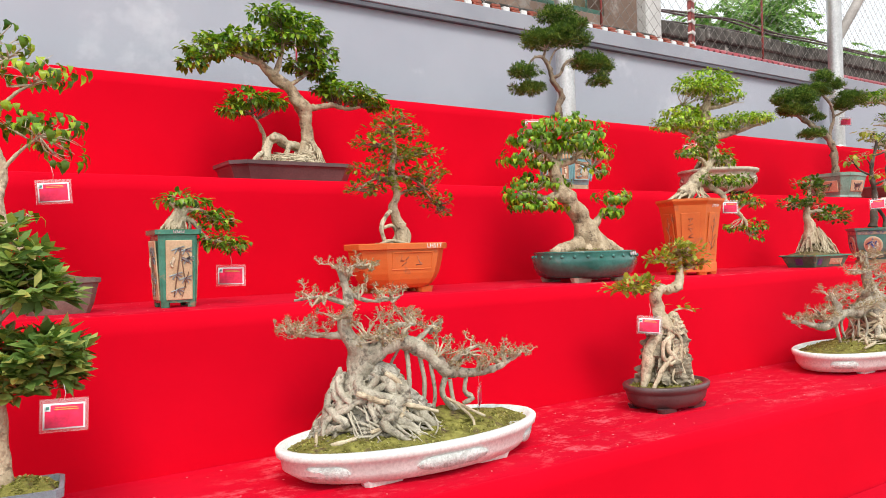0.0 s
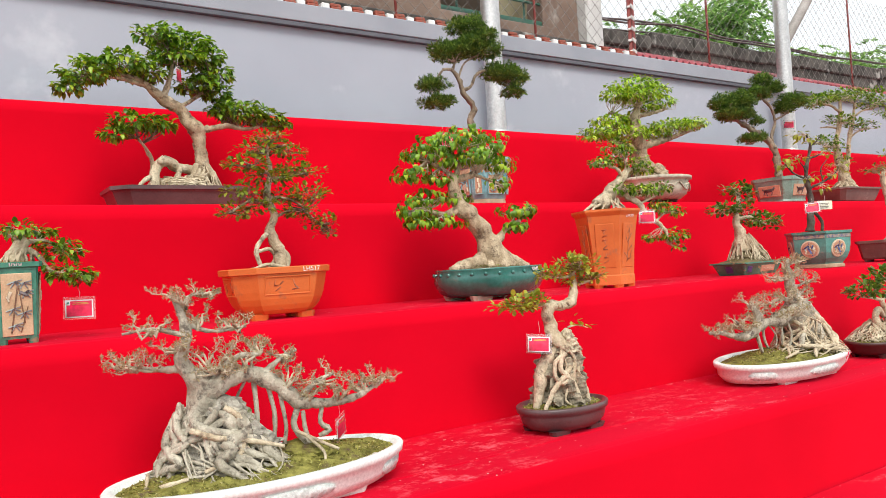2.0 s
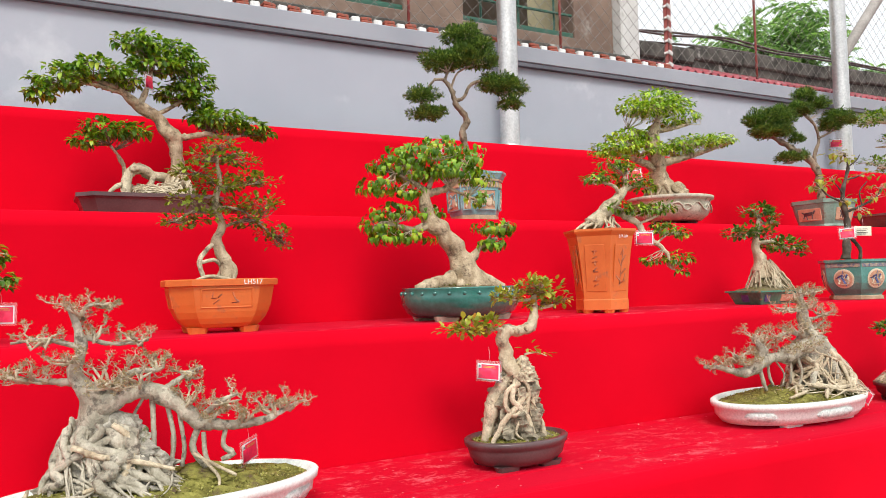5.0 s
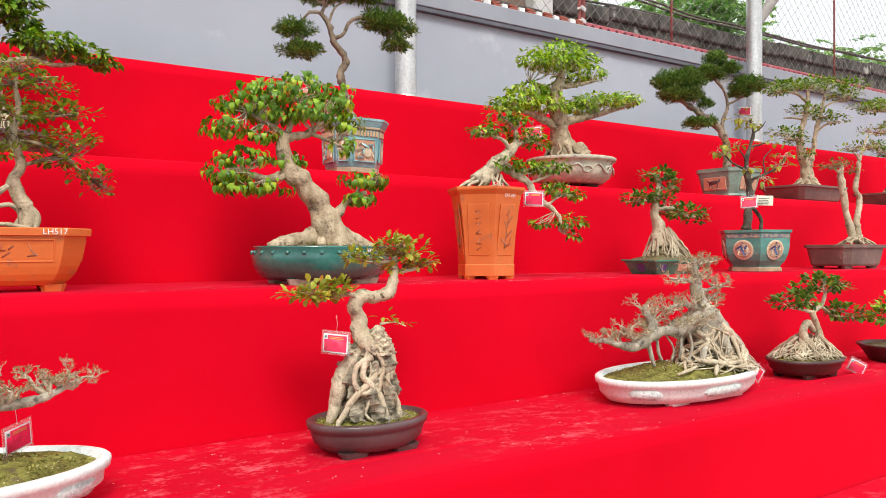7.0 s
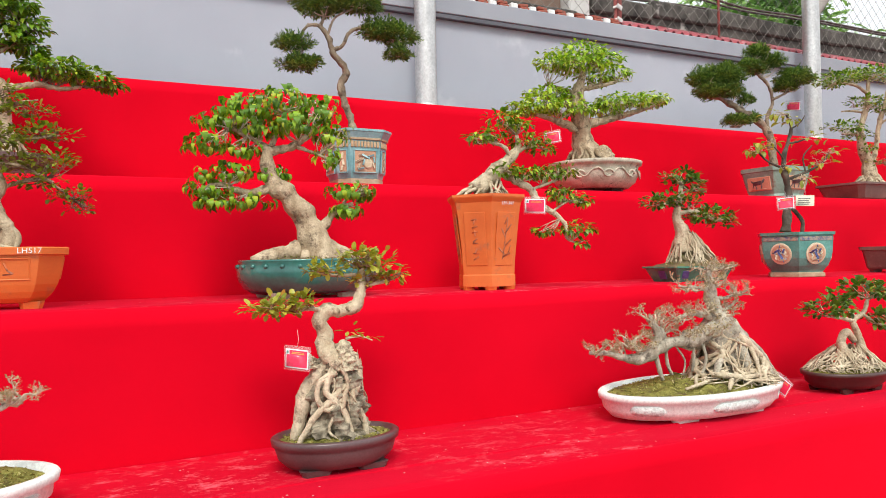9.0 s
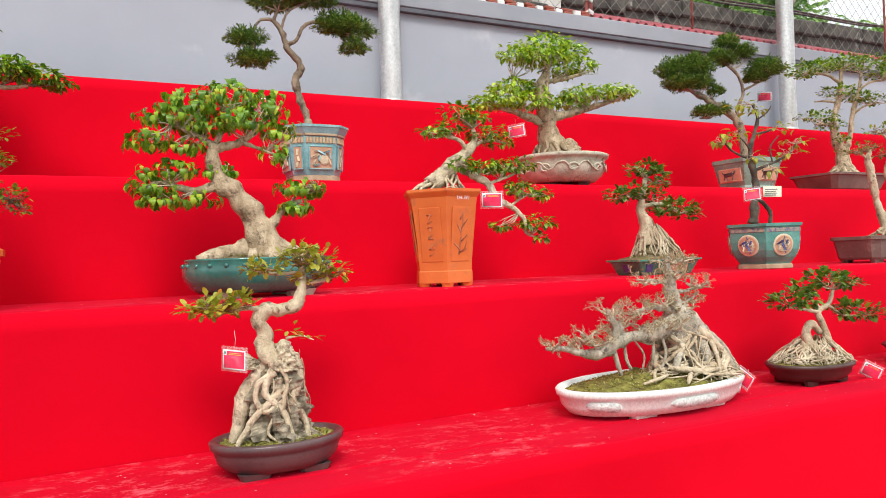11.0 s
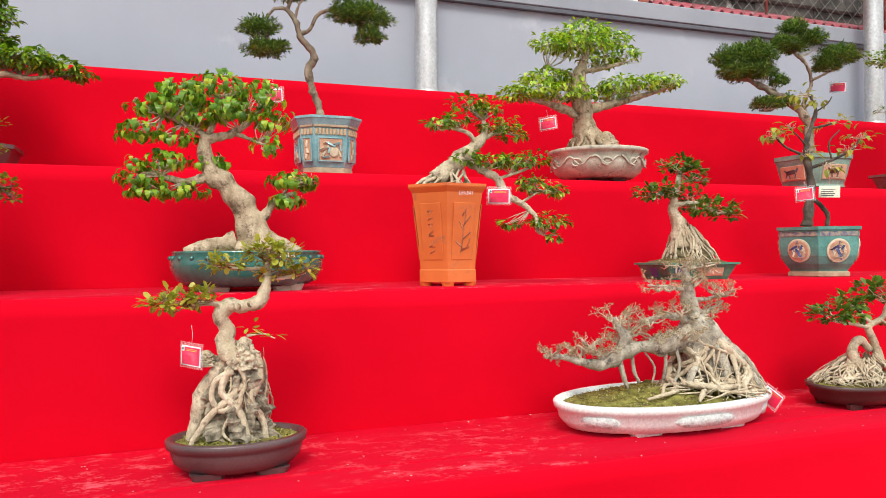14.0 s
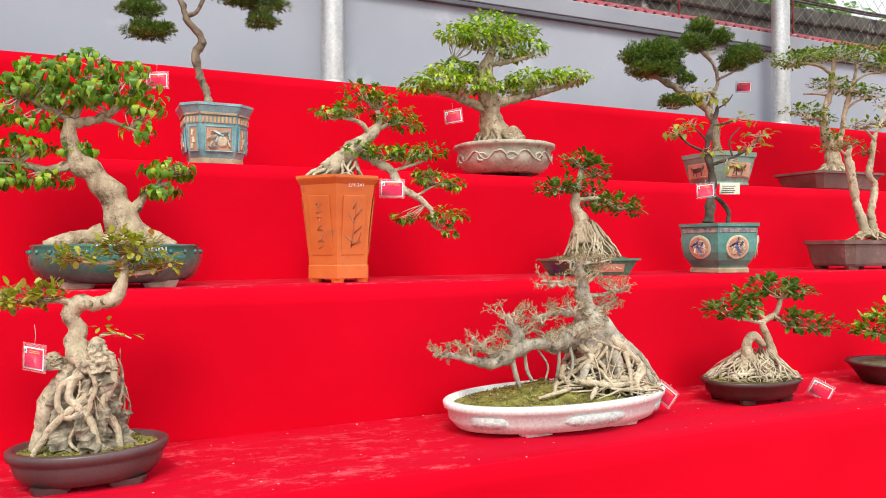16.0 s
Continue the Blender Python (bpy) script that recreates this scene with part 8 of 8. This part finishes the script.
def broad_tree_in_stone_bowl():
    rng = np.random.default_rng(117)
    yaw = -21.0
    ob = bonsai(5.632, 3.82, STEP_2, yaw, 10.8, "stout fresh green bonsai in a carved stone bowl")
    pot = pot_body(ob, "oval", [(0.20, 0.20, 0.03), (0.22, 0.22, 0.034), (0.265, 0.265, 0.07), (0.288, 0.288, 0.12), (0.284, 0.284, 0.165), (0.296, 0.296, 0.180), (0.310, 0.310, 0.184), (0.313, 0.313, 0.206), (0.302, 0.302, 0.210), (0.28, 0.28, 0.208), (0.272, 0.272, 0.19)], STONE_POT, "carved grey stone bowl", 0)
    feet(pot, DARK_POT, [(0.14 * math.cos(radians(45 + 90 * k)), 0.14 * math.sin(radians(45 + 90 * k))) for k in range(4)], (0.06, 0.05), 0.036)
    g = Geo()
    for k in range(10):
        a0 = k * 36
        pts = []
        for i in range(9):
            a = radians(a0 + i * 4.4)
            z = 0.125 + 0.026 * math.sin(i * 0.95 + k)
            r = 0.292
            pts.append((r * math.cos(a), r * math.sin(a), z, 0.0055 * (1.2 - 0.08 * i)))
        tube(g, pts, 6, 0.01)
        pts = [((0.292) * math.cos(radians(a0 + 18 + 6 * math.cos(t))), 0.292 * math.sin(radians(a0 + 18 + 6 * math.cos(t))), 0.115 + 0.022 * math.sin(t), 0.006) for t in np.linspace(0, 5, 10)]
        tube(g, pts, 6, 0.01)
    tagged(part("scroll_relief", g, STONE_POT, pot, "carved cloud scrolls"), kind="stuff")
    soil_in(ob, "oval", 0.275, 0.275, 0.194, 0.03, rng, SOIL, 0)
    L = [[(-0.054, 0.218, 0.145, 0.000), (-0.069, 0.327, 0.105, 0.000), (-0.083, 0.436, 0.083, 0.000), (-0.105, 0.555, 0.069, 0.000), (-0.113, 0.664, 0.054, 0.000), (-0.083, 0.766, 0.036, 0.000), (-0.054, 0.853, 0.022, 0.000)], [(-0.054, 0.472, 0.054, 0.000), (0.127, 0.519, 0.036, -0.029), (0.309, 0.570, 0.025, -0.044), (0.446, 0.621, 0.015, -0.051)], [(-0.105, 0.425, 0.047, 0.000), (-0.265, 0.483, 0.033, -0.029), (-0.446, 0.519, 0.018, -0.044)],
         [(-0.105, 0.672, 0.029, 0.000), (-0.236, 0.715, 0.022, 0.029), (-0.327, 0.737, 0.015, 0.036)], [(-0.091, 0.708, 0.029, 0.000), (0.054, 0.737, 0.022, -0.029), (0.163, 0.766, 0.015, -0.036)], [(-0.098, 0.563, 0.029, 0.000), (-0.181, 0.606, 0.022, 0.051), (-0.272, 0.628, 0.015, 0.065)]]
    limbs(ob, rng, L, BARK_TAN, rough=0.19, sides=14)
    g = Geo()
    boulder(g, (0.045, -0.06, 0.20), (0.09, 0.07, 0.13), rng, 5.5, taper=0.2, jag=0.15)
    part("burl", g, BARK_TAN, ob, "swollen root burl")
    g = Geo()
    root_fan(g, rng, (-0.055, 0, 0.30, 0.09, 0.08), (-0.04, 0, 0.20, 0.17, 0.16), 16, 0.02, 0.01, wiggle=0.04, forks=0.3)
    tagged(part("root_spread", g, BARK_TAN, ob), kind="stuff")
    P = pads_of([(-0.091, 0.955, 0.181, 0.051, 0.000), (0.054, 0.918, 0.167, 0.054, 0.029), (-0.254, 0.860, 0.145, 0.051, -0.022), (-0.109, 0.853, 0.181, 0.051, -0.044), (0.163, 0.831, 0.123, 0.051, 0.022), (0.018, 0.788, 0.131, 0.047, 0.044), (-0.309, 0.672, 0.145, 0.044, 0.044), (-0.181, 0.672, 0.109, 0.040, 0.051), (-0.399, 0.570, 0.160, 0.051, -0.044), (-0.508, 0.526, 0.109, 0.044, -0.051), (-0.236, 0.555, 0.152, 0.051, -0.051), (0.163, 0.621, 0.160, 0.051, -0.036), (0.345, 0.635, 0.152, 0.051, -0.044), (0.461, 0.650, 0.087, 0.036, -0.051), (0.091, 0.570, 0.123, 0.044, 0.015), (-0.091, 0.555, 0.094, 0.036, -0.065)], 0.9)
    crown(ob, rng, L, P, "pointed", 0.034, 4600, LEAF_FRESH, TWIG, 12, 0.003, 2)


broad_tree_in_stone_bowl()


def juniper_in_square_pot():
    rng = np.random.default_rng(118)
    yaw = -21.0
    ob = bonsai(7.375, 3.79, STEP_2, yaw, 25, "leaning juniper with dense pads in a grey green pot")
    h = 0.235
    pot = pot_body(ob, "rect", [(0.150, 0.150, 0.0), (0.165, 0.165, 0.012), (0.160, 0.160, 0.03), (0.178, 0.178, 0.10), (0.198, 0.198, h - 0.035), (0.206, 0.206, h - 0.03), (0.208, 0.208, h), (0.186, 0.186, h), (0.182, 0.182, h - 0.02)], GREY_GREEN, "grey-green glazed square pot", -yaw, 0.3, False)
    for k in range(4):
        m = Matrix.Rotation(radians(-yaw + 90 * k), 4, "Z") @ pose(0, -0.181, 0.112, 90 + 10, 0, 0)
        panel = plate(pot, "panel", m, 0.21, 0.105, 0.006, PEACH, "peach panel with a dark horse figure", bevel=0.004)
        blades(panel, "figure", m @ pose(0, 0, 0.006), [(-0.01, 0.008, 0.08, 0.03, 5), (0.045, 0.022, 0.035, 0.016, 50), (-0.05, -0.014, 0.03, 0.008, 60), (-0.025, -0.022, 0.034, 0.008, 100), (0.025, -0.02, 0.034, 0.008, 70), (-0.055, 0.018, 0.03, 0.010, 140)], DARK_DECOR, 0.005)
        blades(panel, "ground_line", m @ pose(0, 0, 0.006), [(0.0, -0.04, 0.13, 0.006, 0)], CREAM_DECOR, 0.003)
    soil_in(ob, "rect", 0.184, 0.184, h - 0.018, 0.015, rng, SOIL, -yaw, 0.3)
    L = [[(-0.012, 0.241, 0.041, 0.000), (-0.020, 0.372, 0.041, 0.000), (-0.037, 0.487, 0.037, 0.000), (-0.119, 0.593, 0.037, 0.000), (-0.266, 0.675, 0.033, 0.000), (-0.405, 0.748, 0.025, 0.000), (-0.511, 0.798, 0.016, 0.000)], [(-0.029, 0.470, 0.029, 0.000), (-0.045, 0.618, 0.025, 0.025), (0.012, 0.761, 0.020, 0.033), (-0.020, 0.896, 0.020, 0.033), (-0.094, 0.961, 0.016, 0.033), (-0.160, 1.018, 0.012, 0.033)], [(0.004, 0.781, 0.016, 0.033), (0.102, 0.830, 0.012, 0.000), (0.184, 0.883, 0.010, -0.016)],
         [(-0.225, 0.650, 0.016, 0.000), (-0.286, 0.556, 0.012, -0.025), (-0.380, 0.544, 0.010, -0.033)], [(-0.429, 0.757, 0.016, 0.000), (-0.552, 0.781, 0.012, 0.041), (-0.634, 0.822, 0.008, 0.057)]]
    limbs(ob, rng, L, BARK_DRY, rough=0.22)
    P = pads_of([(-0.601, 0.896, 0.147, 0.082, 0.033), (-0.450, 0.920, 0.164, 0.090, -0.016), (-0.532, 0.798, 0.180, 0.070, 0.000), (-0.380, 0.822, 0.115, 0.082, 0.033), (-0.135, 1.141, 0.106, 0.061, 0.033), (-0.012, 1.076, 0.131, 0.057, 0.049), (-0.225, 1.018, 0.115, 0.053, 0.008), (-0.143, 1.002, 0.090, 0.041, 0.049), (0.176, 0.937, 0.164, 0.074, -0.016), (0.110, 0.879, 0.106, 0.049, 0.016), (-0.282, 0.748, 0.065, 0.041, -0.025), (-0.380, 0.585, 0.115, 0.041, -0.033), (-0.217, 0.618, 0.090, 0.041, 0.033)], 0.9)
    P = [(x * 0.93 + 0.02, y, z, rx * 0.88, ry * 0.88, rz * 0.94) for x, y, z, rx, ry, rz in P]
    crown(ob, rng, L, P, "needle", 0.026, 20000, LEAF_JUNIPER, TWIG, 10, 0.003, 2)


juniper_in_square_pot()


def clump_tree_in_brown_tray(x=8.686, label="multi-trunk layered tree in a brown rectangular tray", seed=119):
    rng = np.random.default_rng(seed)
    yaw = -25.1
    ob = bonsai(x, 3.92, STEP_2, yaw, 27.5, label)
    pot = pot_body(ob, "rect", [(0.31, 0.17, 0.02), (0.32, 0.18, 0.03), (0.37, 0.215, 0.135), (0.39, 0.235, 0.14), (0.392, 0.237, 0.158), (0.365, 0.21, 0.158), (0.36, 0.205, 0.14)], TRAY_POT, "brown unglazed rectangular tray", -yaw, 0.2, False)
    feet(pot, TRAY_POT, [(-0.22, -0.12), (0.22, -0.12), (-0.22, 0.12), (0.22, 0.12)], (0.06, 0.03), 0.026, -yaw)
    soil_in(ob, "rect", 0.362, 0.207, 0.142, 0.02, rng, SOIL, -yaw, 0.2)
    L = [[(0.036, 0.190, 0.109, 0.000), (0.023, 0.344, 0.072, 0.000), (-0.018, 0.489, 0.050, 0.000), (-0.036, 0.630, 0.041, 0.000), (0.018, 0.811, 0.036, 0.000), (0.045, 0.969, 0.027, 0.000), (0.054, 1.083, 0.018, 0.000)], [(0.054, 0.335, 0.050, 0.000), (0.127, 0.507, 0.036, 0.027), (0.163, 0.689, 0.032, 0.036), (0.227, 0.901, 0.027, 0.036), (0.263, 1.069, 0.018, 0.036)], [(0.045, 0.960, 0.023, 0.000), (-0.091, 1.024, 0.018, -0.027), (-0.272, 1.024, 0.014, -0.045)], [(-0.018, 0.630, 0.023, 0.000), (-0.136, 0.598, 0.018, -0.036), (-0.227, 0.589, 0.014, -0.045)],
         [(0.018, 0.797, 0.018, 0.000), (-0.091, 0.811, 0.014, 0.036), (-0.172, 0.806, 0.009, 0.045)], [(0.236, 0.924, 0.018, 0.036), (0.340, 0.992, 0.014, 0.018), (0.453, 1.006, 0.009, 0.018)], [(0.163, 0.698, 0.018, 0.036), (0.249, 0.766, 0.014, 0.000), (0.317, 0.788, 0.009, -0.018)]]
    limbs(ob, rng, L, BARK_TAN, rough=0.19)
    g = Geo()
    root_fan(g, rng, (0.03, 0, 0.24, 0.06, 0.05), (0.03, 0, 0.155, 0.17, 0.12), 20, 0.016, 0.008, wiggle=0.08, forks=0.5)
    tagged(part("root", g, BARK_PALE, ob), kind="stuff")
    P = pads_of([(-0.263, 1.060, 0.199, 0.050, -0.036), (-0.091, 1.105, 0.181, 0.054, 0.027), (0.100, 1.142, 0.199, 0.054, 0.000), (0.294, 1.151, 0.199, 0.054, 0.036), (0.476, 1.060, 0.154, 0.054, 0.018), (0.000, 0.879, 0.163, 0.041, -0.036), (0.204, 0.856, 0.163, 0.041, 0.045), (-0.190, 0.652, 0.154, 0.050, -0.036), (-0.082, 0.580, 0.118, 0.041, -0.018), (-0.317, 1.006, 0.109, 0.036, -0.045), (0.340, 0.811, 0.127, 0.041, -0.018), (0.000, 0.453, 0.082, 0.036, -0.054), (0.544, 1.151, 0.136, 0.054, 0.000)], 0.95)
    crown(ob, rng, L, P, "round", 0.030, 4000, LEAF_DEEP, TWIG, 10, 0.003, 2)


clump_tree_in_brown_tray()
clump_tree_in_brown_tray(10.35, "layered bonsai in a brown tray beside the wall", 120)

# ---------------------------------------------------------------- name tags hanging from the trees
TAGS = [
    (0.649, 2.220, 1.034, -8, 2, 0.05),
    (0.722, 3.000, 1.687, -12, -3, 0.06),
    (1.363, 3.030, 1.363, -20, 1, 0.05),
    (1.985, 3.770, 2.515, 62, -6, 0.05),
    (3.156, 2.420, 1.061, -54, 3, 0.07),
    (2.150, 2.420, 0.860, 46, -6, 0.05),
    (4.549, 2.950, 1.666, -22, 1, 0.03),
    (5.270, 3.800, 2.185, -45, -6, 0.05),
    (7.712, 3.870, 2.589, -40, 2, 0.05),
    (6.451, 2.980, 1.713, -75, -3, 0.04),
    (5.620, 2.360, 0.737, -10, 38, 0.02),
    (6.536, 2.300, 0.689, -30, 28, 0.02),
    (3.613, 3.750, 2.239, -20, -2, 0.07),
]
for x, y, z, yaw, lean, string in TAGS:
    name_tag(x, y, z, yaw, lean, string)

paper = thing("paper_label", pose(6.649, 2.99, 1.733, 0, 2, -40), "cream paper label hanging on the dark bonsai by a thread", "label")
part("sheet", slab(Geo(), (-0.055, -0.001, -0.068), (0.055, 0.001, 0), 0.0004), CREAM_PAPER, paper)
for i in range(4):
    part("text_bar", slab(Geo(), (-0.042, -0.0022, -0.022 - 0.012 * i), (0.030 - 0.008 * (i % 2), -0.0014, -0.018 - 0.012 * i), 0.0002), DARK_DECOR, paper)
g = Geo()
tube(g, [(0, 0, -0.004, 0.0009), (0.0, 0.004, 0.04, 0.0009), (-0.01, 0.01, 0.09, 0.0009)], 4, 0.02)
part("string", g, STRING, paper, "thin thread")
